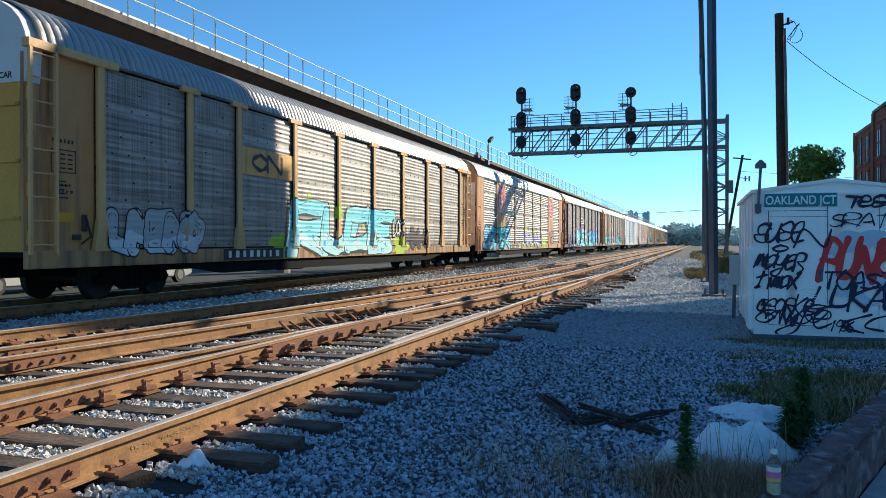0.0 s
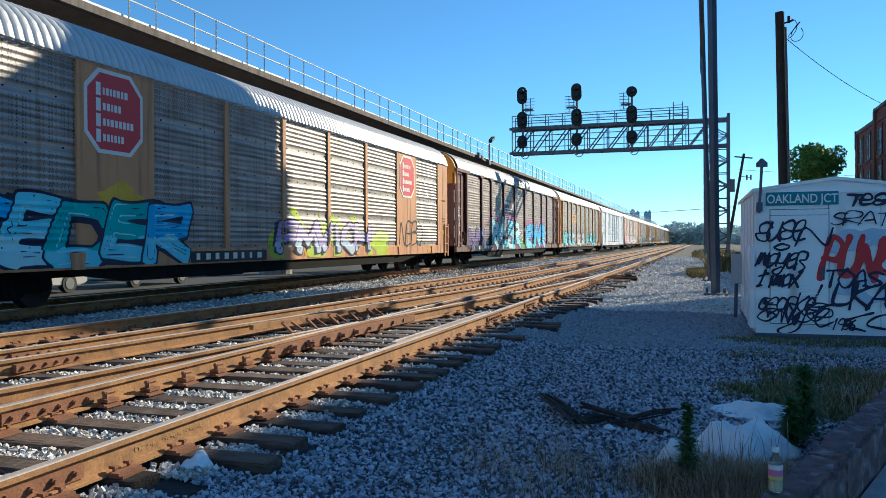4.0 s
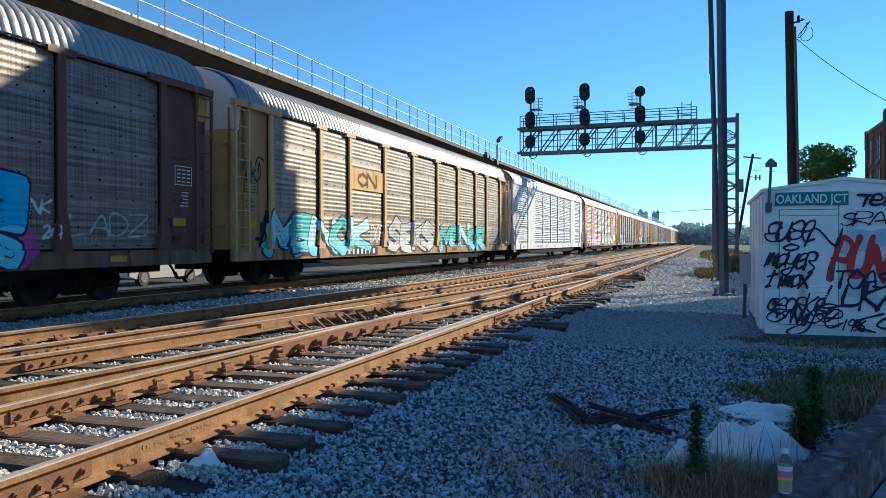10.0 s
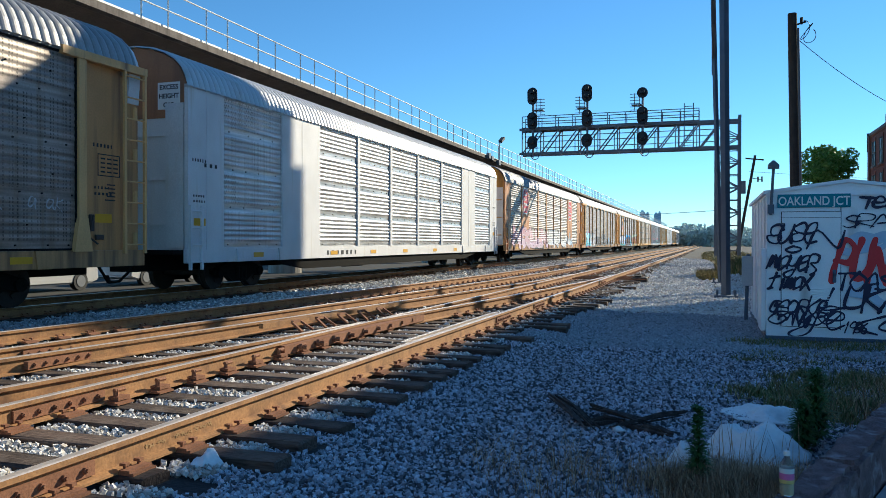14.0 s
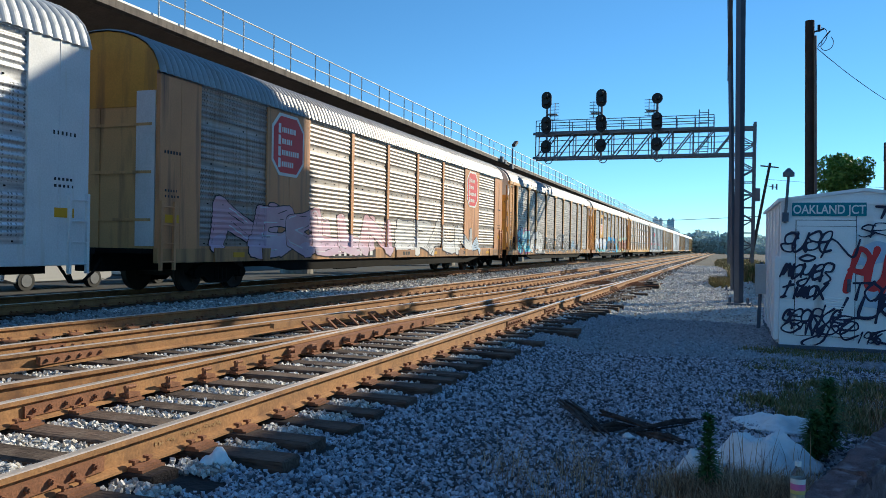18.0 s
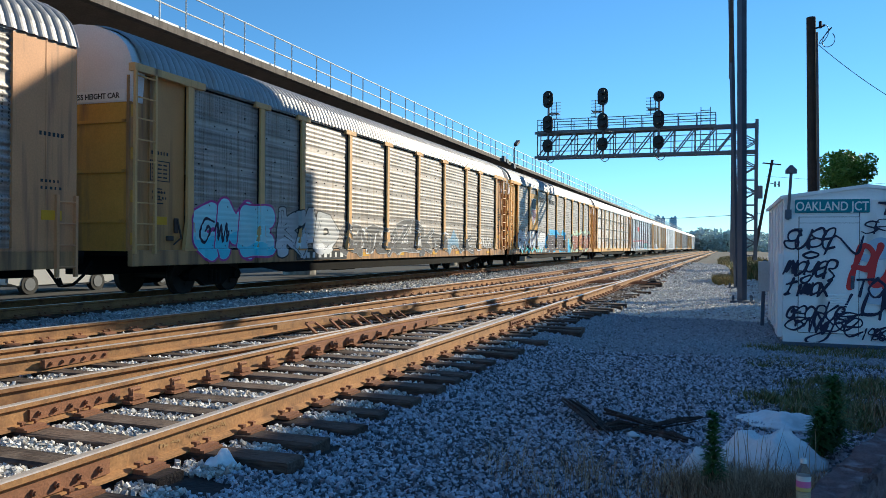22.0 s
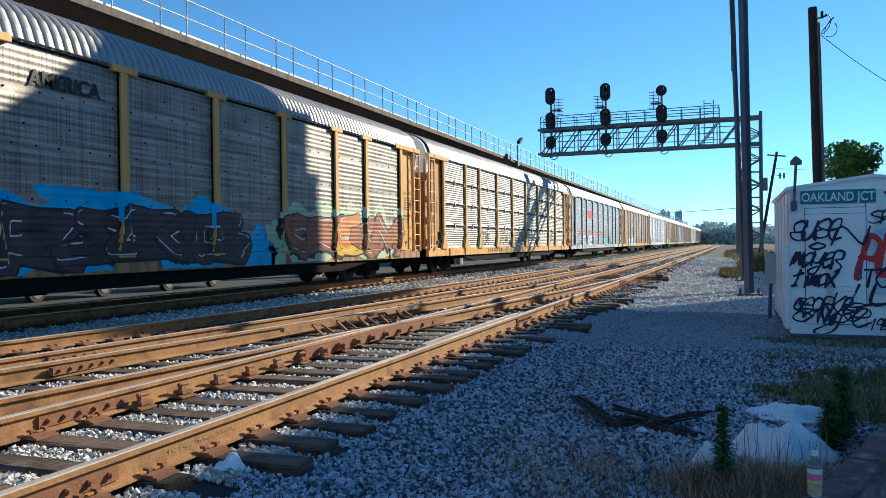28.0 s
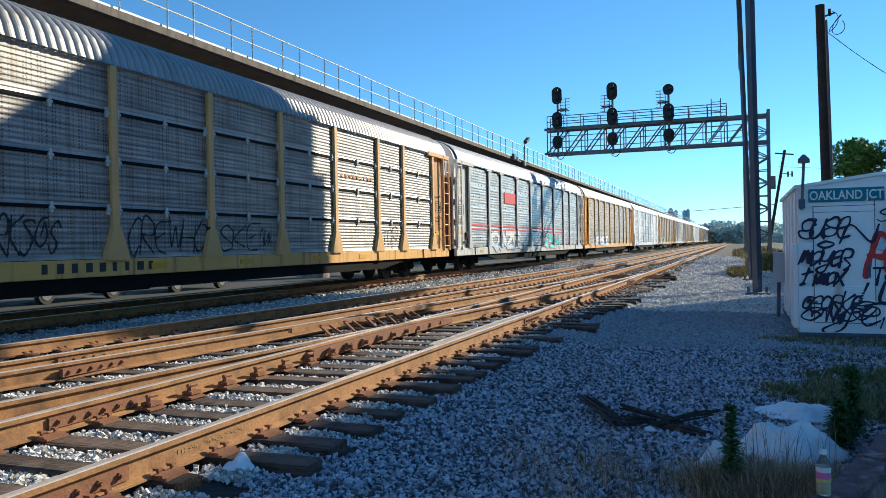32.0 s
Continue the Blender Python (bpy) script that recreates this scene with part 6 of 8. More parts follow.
def piece(car, kind, word, y0, y1, z0, z1, fill, line='black', halo=None, fat=0.17, edge=0.05, seed=1, shine=None, cell=0.045, wob=0.07, lean=0.1, overlap=0.3, label="", soft_edge=False, dots=None):
    """A sprayed block of letters: halo, outline, then the letters one over the next."""
    surf = car_surface(kind)
    q = RIB / 4
    zs = 1.2 + 0.125 * RIB
    zs -= q * math.floor((zs - max(0.72, z0 - 0.25)) / q)
    Y, Z = grid(y0 - 0.6, y1 + 0.6, zs, z1 + 0.4, cell, q)
    r = fat * 0.72 * (z1 - z0)
    strokes = letters(word, y0 + r, y1 - r, z0 + r, z1 - r, seed, wob * 1.1, overlap, lean)
    if soft_edge:
        ds = [field(s, Y, Z) + 0.02 * np.sin(Y * 5.1 + seed) for s in strokes]
    else:
        ds = [0.55 * field(s, Y, Z) + 0.45 * block_field(s, Y, Z, 0.22 * (1 if (i + seed) % 3 else -0.6), (z0 + z1) / 2) + 0.03 * np.sin(Y * 4.1 + Z * 2.7 + seed) for i, s in enumerate(strokes)]
    whole = np.minimum.reduce(ds) - r
    drop = np.minimum.reduce([block_field([((p[0] - 0.14, p[1] - 0.07), (q2[0] - 0.14, q2[1] - 0.07)) for p, q2 in s], Y, Z) for s in strokes]) - r * 1.1
    holder = None
    lift = 0.008
    if halo:
        glow = whole - edge - 0.06 - 0.22 * np.sin(Y * 2.3 + seed) ** 2 + 0.1 * np.sin(Z * 5 + Y)
        glow = np.maximum(glow, 0.3 * np.sin(Y * 1.3 + seed) + 0.25 * np.sin(Y * 2.9 + Z * 2.1) - 0.08)
        me = contour_mesh("graffiti_halo", glow, Y, Z, surf, lift, S[halo])
        lift += 0.005
        holder = part("graffiti", me, None, car, label) if me else None
    under = np.minimum(whole - edge, drop) if line in ('black', 'navy', 'brown') and edge > 0.035 else whole - edge
    me = contour_mesh("graffiti_outline", under, Y, Z, surf, lift, S[line])
    ob = part("graffiti" if holder is None else "outline", me, None, holder or car, label if holder is None else "")
    holder = holder or ob
    lift += 0.005
    fills = fill if isinstance(fill, tuple) else (fill,)
    fade = {'cyan': 'aqua', 'teal': 'cyan', 'blue': 'cyan', 'purple': 'sky', 'aqua': 'cyan', 'brown': 'brown2', 'orange': 'gold', 'pink': 'pink2', 'white': 'sky', 'grey': 'white'}
    for i, d in enumerate(ds):
        f = d - r
        if i + 1 < len(ds):
            f = np.maximum(f, -(ds[i + 1] - r - edge * 0.8))
        me = contour_mesh("letter", f, Y, Z, surf, lift, S[fills[i % len(fills)]])
        if me:
            part("letter", me, None, holder)
            two = fade.get(fills[i % len(fills)])
            if two and two in S:
                g = np.maximum(f + 0.01, Z - (z0 + (0.36 + 0.1 * math.sin(i * 2.2)) * (z1 - z0)) + 0.06 * np.sin(Y * 6 + i))
                me = contour_mesh("fade", g, Y, Z, surf, lift + 0.003, S[two])
                if me:
                    tagged(part("fade", me, None, holder), kind="stuff")
            if edge > 0.028 and line in ('black', 'navy'):
                g = np.maximum(np.abs(field(strokes[i], Y, Z) - r * (0.42 + 0.2 * np.sin(Y * 3 + Z * 4 + seed))) - 0.012, np.maximum(f + 0.05, 0.25 * np.sin(Y * 5.3 + Z * 3.1 + i) + 0.05))
                me = contour_mesh("inner_line", g, Y, Z, surf, lift + 0.005, S[line])
                if me:
                    tagged(part("inner_line", me, None, holder), kind="stuff")
            if dots:
                rnd = random.Random(seed + i)
                g = np.full(Y.shape, 9.0)
                for _ in range(9):
                    cy, cz, rr = rnd.uniform(y0 + (y1 - y0) * i / len(ds), y0 + (y1 - y0) * (i + 1) / len(ds)), z0 + (z1 - z0) * rnd.uniform(0.03, 0.45), rnd.uniform(0.04, 0.09)
                    g = np.minimum(g, np.hypot(Y - cy, Z - cz) - rr)
                me = contour_mesh("paint_dot", np.maximum(g, f + 0.02), Y, Z, surf, lift + 0.0045, S[dots])
                if me:
                    tagged(part("paint_dot", me, None, holder), kind="stuff")
            if shine:
                g = np.maximum(np.abs(field([((p[0] - 0.04, p[1] + 0.03), (q2[0] - 0.04, q2[1] + 0.03)) for p, q2 in strokes[i]], Y, Z) - r * 0.62) - 0.016, np.maximum(f + 0.03, -np.sin(Y * 4 + i) * 0.2))
                me = contour_mesh("highlight", g, Y, Z, surf, lift + 0.006, S[shine])
                if me:
                    tagged(part("highlight", me, None, holder), kind="stuff")
    return holder


def blob(car, kind, y, z, ry, rz, color, seed, lift=0.004):
    """A cloud of sprayed colour with an uneven edge."""
    Y, Z = grid(y - ry * 1.5, y + ry * 1.5, max(0.72, z - rz * 1.5), z + rz * 1.5, 0.05, RIB / 4)
    a = np.arctan2((Z - z) / rz, (Y - y) / ry)
    F = np.hypot((Y - y) / ry, (Z - z) / rz) - 1 - 0.16 * np.sin(3 * a + seed) - 0.12 * np.sin(5 * a + 2.3 * seed) - 0.06 * np.sin(11 * a + seed)
    me = contour_mesh("sprayed_cloud", F * 0.3, Y, Z, car_surface(kind), lift, S[color])
    return part("sprayed_cloud", me, None, car) if me else None


def tag(parent, word, y0, y1, z0, z1, color, surf, r=0.025, seed=1, lean=0.15, wob=0.06, cell=0.022, name="graffiti_tag", lift=0.008, overlap=0.25):
    zs = 1.2 + 0.125 * RIB
    zs -= RIB / 4 * math.floor((zs - max(z0 - 0.15, 0.03)) / (RIB / 4))
    Y, Z = grid(y0 - 0.25, y1 + 0.25, zs, z1 + 0.15, cell, RIB / 4 if cell > 0.02 else cell)
    segs = [s for l in letters(word, y0, y1, z0, z1, seed, wob, overlap, lean, True) for s in l]
    me = contour_mesh(name, field(segs, Y, Z) - r * (1 + 0.25 * np.sin(Y * 17 + Z * 9)), Y, Z, surf, lift, S[color])
    return part(name, me, None, parent) if me else None


def bars(parent, name, y0, y1, z, n, h, x, mat, seed=1):
    """Lettering too small to read: a row of plain bars."""
    rnd = random.Random(seed)
    if name == "car_number" and mat is P_SIGNW:
        bm = B()
        bm_box(bm, x - 0.002, x + 0.004, y0 - 0.15, y1 + 0.15, z - 0.06, z + h + 0.05)
        parent = part("number_patch", bm, S['black'], parent)
        x += 0.006
    bm = B()
    y = y0
    w = (y1 - y0) / n
    for i in range(n):
        bm_box(bm, x, x + 0.004, y + w * 0.15, y + w * (0.45 + 0.3 * rnd.random()), z, z + h)
        y += w
    return tagged(part(name, bm, mat, parent), kind="stuff")


SIDE = Matrix(((0, 0, 1, 0), (1, 0, 0, 0), (0, 1, 0, 0), (0, 0, 0, 1)))


def octagon_sign(car, y, bars_n=3):
    """Red octagon with white rim; its lettering is given as plain white bars."""
    def octo(w, h, c):
        return [(y - w + c, 3.76 - h), (y + w - c, 3.76 - h), (y + w, 3.76 - h + c), (y + w, 3.76 + h - c), (y + w - c, 3.76 + h), (y - w + c, 3.76 + h), (y - w, 3.76 + h - c), (y - w, 3.76 - h + c)]
    bm = B()
    bm_prism(bm, octo(0.82, 0.82, 0.36), 'x', 1.601, 1.612)
    s = part("sign_plate", bm, P_SIGNW, car, "red octagon emblem with white rim")
    bm = B()
    bm_prism(bm, octo(0.74, 0.74, 0.33), 'x', 1.612, 1.617)
    part("sign_field", bm, P_RED, s)
    bm = B()
    rnd = random.Random(int(y * 10))
    for z, w in ((4.08, 0.62), (3.78, 0.45), (3.48, 0.78), (3.18, 0.55)):
        bm_box(bm, 1.617, 1.621, y - 0.52, y - 0.40, z - 0.03, z + 0.22)
        u = y - 0.34
        while u < y - 0.34 + w:
            l = rnd.uniform(0.05, 0.09)
            bm_box(bm, 1.617, 1.621, u, u + l, z, z + 0.14)
            u += l + 0.035
    tagged(part("sign_bar", bm, P_SIGNW, s), kind="stuff")


def yellow_tags(car, kind, seed):
    rnd = random.Random(seed)
    ys = [3.3, 7.6, 10.6, 13.6, 17.0, 19.8, 24.5]
    for y in ys:
        if rnd.random() < 0.75:
            part("reflector", box_mesh("reflector", P_YTAG, 1.603, 1.609, 0, 0.46, 0.80, 0.92), None, car, place=Matrix.Translation((0, y, 0)))
    x = 1.503 if kind != "F" else 1.604
    for y in (1.05, 26.75):
        part("label", box_mesh("label", P_YTAG, 0, 0.005, -0.22, 0.22, 1.55, 1.72), None, car, place=Matrix.Translation((x, y, 0)))
        bars(car, "stencil", y - 0.28, y + 0.28, 3.0, 6, 0.07, x, P_INK, seed)
        bars(car, "stencil", y - 0.25, y + 0.2, 2.2, 5, 0.05, x, P_INK, seed + 1)
        bars(car, "stencil", y - 0.25, y + 0.25, 2.08, 5, 0.05, x, P_INK, seed + 2)


def sill_board(car, y0, y1, seed):
    """A tan plate on the sill; its lettering is given as plain bars."""
    b = part("sill_board", box_mesh("sill_board", P_BOARD, 1.60, 1.635, 0, y1 - y0, 0.72, 0.99), None, car, place=Matrix.Translation((0, y0, 0)))
    bm = B()
    for i in range(3):
        y = (y1 - y0) * 0.36 + 0.24 * i
        bm_box(bm, 1.635, 1.639, y - 0.05, y + 0.12, 0.80, 0.92)
    tagged(part("board_bar", bm, P_INK, b), kind="stuff")


P_BOARD = paint("faded_tan_board", (0.34, 0.19, 0.10))


def board(car, y0, y1, z0, z1, mat, x=1.585):
    bm = B()
    bm_box(bm, 1.54, x, y0, y1, z0, z1)
    return part("name_board", bm, mat, car)


def dress_train():
    C = {i: c for c, i in CARS}
    K = lambda i: "F" if i in (1, 4, 5) else ("N" if i == 8 else "P")
    for i in range(10):
        yellow_tags(C[i], K(i), i)
    # car 0
    c = C[0]
    piece(c, "P", "RUDE", 9.6, 17.4, 0.74, 2.5, 'cyan', 'black', None, 0.2, 0.06, 4, 'white', lean=0.25, overlap=0.5, label="large cyan sprayed lettering with lime clouds", dots='blue')
    for k, (y, z, ry, rz) in enumerate(((9.15, 1.05, 0.75, 0.42), (18.1, 1.02, 0.75, 0.38), (10.7, 2.3, 0.3, 0.28), (12.6, 2.15, 0.3, 0.25), (14.6, 1.95, 0.3, 0.3), (11.4, 1.0, 0.3, 0.4))):
        blob(c, "P", y, z, ry, rz, 'lime', k)
    tag(c, "LOK", 17.35, 18.35, 1.45, 2.0, 'black', car_surface("P"), 0.085, 3, lift=0.024)
    tag(c, "LOK", 17.35, 18.35, 1.45, 2.0, 'white', car_surface("P"), 0.03, 3, lift=0.03)
    tag(c, "2017", 21.5, 22.3, 1.35, 1.6, 'white', car_surface("P"), 0.018, 13)
    piece(c, "P", "UMENO", 2.12, 5.3, 0.9, 1.95, 'grey', 'black', None, 0.24, 0.03, 8, None, soft_edge=True, overlap=0.45)
    piece(c, "P", "HMH", 18.5, 21.2, 0.9, 1.8, 'brown2', 'black', None, 0.26, 0.03, 9, label="faded dark sprayed shapes")
    b = board(c, 6.85, 9.55, 2.92, 3.62, P_YELLOW)
    tag(b, "ON", 7.4, 8.9, 3.07, 3.47, 'black', lambda y, z: np.full_like(y, 1.586), 0.05, 2, 0, 0.0, name="emblem")
    bars(c, "car_number", 6.2, 8.8, 0.79, 8, 0.17, 1.608, P_SIGNW, 3)
    # car 1
    c = C[1]
    for y in (5.73, 22.12):
        octagon_sign(c, y)
    piece(c, "F", "SEDER", 1.85, 8.3, 0.74, 2.15, ('blue', 'cyan', 'teal', 'teal', 'blue'), 'navy', None, 0.18, 0.06, 21, 'aqua', lean=0.3, overlap=0.45, label="teal and blue sprayed lettering with black outline")
    blob(c, "F", 5.9, 2.05, 0.7, 0.3, 'gold', 3)
    blob(c, "F", 19.4, 1.15, 0.85, 0.45, 'lime', 5)
    piece(c, "F", "PMVICH", 12.2, 18.5, 0.82, 1.9, 'purple', 'navy', 'lime', 0.18, 0.04, 22, None, overlap=0.45, label="lilac sprayed lettering with lime edges")
    tag(c, "NEBO", 21.3, 24.0, 1.05, 2.0, 'black', car_surface("F"), 0.03, 5)
    bars(c, "car_number", 8.3, 11.3, 0.8, 8, 0.15, 1.608, P_SIGNW, 3)
    # car 2
    c = C[2]
    piece(c, "P", "RALER", 6.6, 14.2, 0.74, 2.65, ('aqua', 'cyan'), 'black', 'magenta', 0.15, 0.06, 33, 'white', wob=0.12, overlap=0.45, label="pale cyan sprayed lettering with magenta glow")
    blob(c, "P", 14.8, 1.1, 0.6, 0.4, 'green', 2)
    piece(c, "P", "EYMR", 15.9, 22.6, 0.73, 2.5, 'blue', 'navy', 'magenta', 0.2, 0.05, 34, 'aqua', lean=0.35, overlap=0.5, label="bright cyan sprayed lettering with magenta edge")
    piece(c, "P", "NN", 2.3, 5.3, 0.80, 1.95, 'violet', 'black', 'dusk', 0.22, 0.05, 35, 'purple')
    tag(c, "WHO", 13.4, 14.9, 1.55, 2.0, 'white', car_surface("P"), 0.022, 16)
    tag(c, "MOB", 13.9, 15.2, 1.1, 1.55, 'white', car_surface("P"), 0.022, 17)
    tag(c, "BATLE", 15.0, 16.0, 1.85, 2.1, 'white', car_surface("P"), 0.024, 18)
    tag(c, "ENK", 22.4, 23.1, 1.7, 1.95, 'white', car_surface("P"), 0.024, 19)
    tag(c, "24", 22.9, 23.25, 1.25, 1.5, 'white', car_surface("P"), 0.022, 20)
    tag(c, "LADZ", 23.5, 25.6, 1.3, 1.75, 'grey', car_surface("P"), 0.022, 6)
    b = board(c, 9.75, 12.45, 2.85, 3.65, P_BROWN)
    bm = B()
    for z, y1 in ((3.42, 11.1), (3.13, 12.0), (2.98, 12.0)):
        bm_box(bm, 1.585, 1.59, 9.85, y1, z, z + (0.16 if z > 3.3 else 0.06))
    bm_rod(bm, (1.585, 12.08, 3.3), (1.591, 12.08, 3.3), 0.24, 16)
    part("emblem", bm, P_SIGNW, b)
    bars(c, "car_number", 3.6, 7.0, 0.79, 9, 0.17, 1.608, P_SIGNW, 5)
    # car 3
    c = C[3]
    piece(c, "P", "MENOK", 1.75, 8.3, 0.74, 2.1, ('aqua', 'teal'), 'navy', None, 0.2, 0.05, 41, 'white', overlap=0.45, label="teal sprayed lettering with dark outline")
    tag(c, "DGF", 8.5, 9.6, 1.2, 1.75, 'white', car_surface("P"), 0.03, 7)
    piece(c, "P", "SEKS", 9.95, 15.1, 0.76, 2.05, 'grey', 'navy', None, 0.2, 0.06, 42, 'white', overlap=0.4, label="silver sprayed lettering")
    piece(c, "P", "MENOR", 15.9, 23.0, 0.75, 2.05, ('teal', 'teal', 'aqua'), 'navy', None, 0.2, 0.05, 43, 'white', overlap=0.5)
    tag(c, "awak", 23.6, 24.4, 1.75, 1.98, 'grey', car_surface("P"), 0.012, 8)
    tag(c, "awak", 24.9, 25.7, 1.75, 1.98, 'grey', car_surface("P"), 0.012, 9)
    b = board(c, 6.85, 9.55, 2.92, 3.62, P_YELLOW)
    tag(b, "ON", 7.4, 8.9, 3.07, 3.47, 'black', lambda y, z: np.full_like(y, 1.586), 0.05, 2, 0, 0.0, name="emblem")
    bars(c, "car_number", 6.2, 8.8, 0.79, 8, 0.17, 1.608, P_SIGNW, 3)
    tag(c, "~@", 0.7, 1.6, 2.6, 3.5, 'black', lambda y, z: np.full_like(y, 1.503), 0.025, 8)
    sill_board(c, 16.6, 18.8, 3)
    # car 4
    bars(C[4], "car_number", 7.3, 9.6, 0.8, 7, 0.13, 1.604, P_INK, 3)
    bars(C[4], "stencil", 1.2, 1.8, 2.9, 3, 0.09, 1.604, P_INK, 3)
    # car 5
    c = C[5]
    for y in (5.73, 22.12):
        octagon_sign(c, y)
    piece(c, "F", "NDOLUN", 2.75, 12.7, 0.74, 2.25, 'pink', 'black', None, 0.28, 0.03, 51, 'white', overlap=0.6, label="pale pink sprayed lettering with thin black outline")
    piece(c, "F", "BRAUN", 13.4, 22.0, 0.78, 2.15, 'grey', 'navy', None, 0.24, 0.035, 52, 'white', lean=-0.1, overlap=0.5, label="pale outline lettering")
    piece(c, "F", "A", 22.0, 23.5, 0.78, 1.7, 'sky', 'navy', None, 0.2, 0.03, 53, None)
    bars(c, "car_number", 8.3, 11.3, 0.8, 8, 0.15, 1.608, P_SIGNW, 3)
    sill_board(c, 13.2, 15.0, 5)
    sill_board(c, 20.2, 22.2, 6)
    # car 6
    c = C[6]
    piece(c, "P", "OME", 1.95, 5.4, 0.78, 2.2, 'aqua', 'magenta', None, 0.26, 0.05, 61, None, soft_edge=True, overlap=0.4, label="pale blue bubble lettering with dark red outline")
    tag(c, "@~", 2.2, 3.4, 1.1, 1.8, 'navy', car_surface("P"), 0.028, 3, lift=0.022)
    piece(c, "P", "KAD", 5.5, 9.0, 0.82, 2.2, 'grey', 'black', None, 0.24, 0.035, 62, None, label="silver block lettering with black outline")
    for k, (a, b2) in enumerate(((10.2, 12.2), (14.0, 16.0), (17.8, 20.4), (23.0, 25.4))):
        tag(c, "S@ZE"[k:] + "~M", a, b2, 0.95, 1.85 - 0.1 * k, 'white', car_surface("P"), 0.03, 60 + k, wob=0.12)
    piece(c, "P", "SENTE", 9.0, 12.6, 0.85, 1.85, 'smoke', 'grey', None, 0.14, 0.022, 66)
    piece(c, "P", "AZEK", 12.4, 17.2, 0.8, 2.1, 'smoke', 'grey', None, 0.16, 0.03, 67, 'white', wob=0.16)
    piece(c, "P", "RAK", 17.2, 22.2, 0.78, 1.9, ('smoke', 'dusk', 'smoke'), 'grey', None, 0.18, 0.03, 68, 'white', wob=0.14)
    bars(c, "car_number", 6.6, 9.3, 0.79, 8, 0.15, 1.608, P_SIGNW, 3)
    # car 7
    c = C[7]
    piece(c, "P", "OMPAS", 1.8, 9.2, 0.92, 2.15, 'white', 'navy', None, 0.27, 0.04, 71, None, soft_edge=True, overlap=0.4, label="white bubble lettering with teal foot")
    piece(c, "P", "VWVWV", 2.1, 8.8, 0.75, 1.25, 'teal', 'black', None, 0.2, 0.02, 72)
    piece(c, "P", "RSEGB", 9.8, 16.8, 0.73, 2.2, 'brown2', 'black', 'blue', 0.2, 0.04, 73, 'white', wob=0.18, overlap=0.6, label="dark brown lettering on a blue cloud")
    for k, (y, z, ry, rz) in enumerate(((9.6, 1.3, 0.5, 0.5), (12.0, 2.0, 1.6, 0.3), (15.2, 1.9, 0.8, 0.35), (17.2, 1.1, 0.7, 0.5))):
        blob(c, "P", y, z, ry, rz, 'blue', k)
    piece(c, "P", "OREOM", 18.4, 25.8, 0.74, 2.3, ('rust', 'rust', 'orange'), 'black', 'mint', 0.24, 0.04, 74, 'aqua', wob=0.16, overlap=0.6, label="rust-brown sprayed lettering with mint edge and cyan glints")
    for k, (y, z, ry, rz) in enumerate(((18.0, 1.3, 0.5, 0.6), (20.6, 2.15, 0.6, 0.3), (22.4, 2.1, 0.6, 0.35))):
        blob(c, "P", y, z, ry, rz, 'mint', k)
    b = board(c, 4.85, 6.62, 2.15, 4.3, P_AMBER, 1.6)
    bm = B()
    o = [(5.18, 4.05), (5.45, 3.98), (5.73, 4.08), (6.01, 3.98), (6.28, 4.05), (6.3, 3.3), (6.2, 2.75), (5.73, 2.42), (5.26, 2.75), (5.16, 3.3)]
    bm_prism(bm, o, 'x', 1.6, 1.606)
    sh = part("shield", bm, P_SIGNW, b, "white shield with dark blue top and red stripes")
    bm = B()
    bm_prism(bm, [(5.22, 4.0), (5.45, 3.94), (5.73, 4.03), (6.01, 3.94), (6.24, 4.0), (6.25, 3.42), (5.21, 3.42)], 'x', 1.606, 1.61)
    part("shield_top", bm, S['navy'], sh)
    bm = B()
    for k in range(5):
        y = 5.34 + 0.195 * k
        bm_box(bm, 1.606, 1.61, y - 0.045, y + 0.045, 2.62 + 0.12 * abs(k - 2), 3.38)
    part("shield_stripe", bm, P_RED, sh)
    for word, y in (("BUILDING", 8.16), ("AMERICA", 11.17)):
        part("lettering", text_mesh(word, 0.38, P_INK, 0.003, 0.012), None, c, "black stencilled word", place=Matrix.Translation((1.575, y, 3.96)) @ SIDE)
    bars(c, "car_number", 6.6, 9.6, 0.79, 9, 0.17, 1.608, P_SIGNW, 3)
    # car 8
    c = C[8]
    for k, (w, a, b2) in enumerate((("BRK", 6.9, 7.6), ("S@S", 7.6, 8.4), ("CREWHO", 10.0, 12.4), ("SKE~", 12.9, 15.0), ("TOP", 21.6, 22.8))):
        tag(c, w, a, b2, 1.1, 1.85, 'black', car_surface("N"), 0.02, 80 + k, wob=0.12)
    bars(c, "orange_stencil", 18.75, 21.0, 3.24, 9, 0.1, 1.575, S['orange'], 3)
    bars(c, "car_number", 7.9, 10.8, 0.79, 9, 0.17, 1.604, P_INK, 3)
    # car 9
    c = C[9]
    bm = B()
    for z in (1.82, 2.0):
        bm_box(bm, 1.57, 1.583, 2.0, 21.2, z, z + 0.07)
    part("stripe", bm, P_RED, c, "red stripe")
    bm = B()
    bm_box(bm, 1.56, 1.585, 7.4, 9.4, 3.2, 3.75)
    part("emblem", bm, P_RED, c)
    piece(c, "P", "OAZE", 4.9, 10.5, 0.85, 1.9, 'white', 'black', None, 0.2, 0.03, 91)
    piece(c, "P", "SEM", 15.5, 20, 0.85, 1.8, 'teal', 'red', None, 0.17, 0.04, 92)
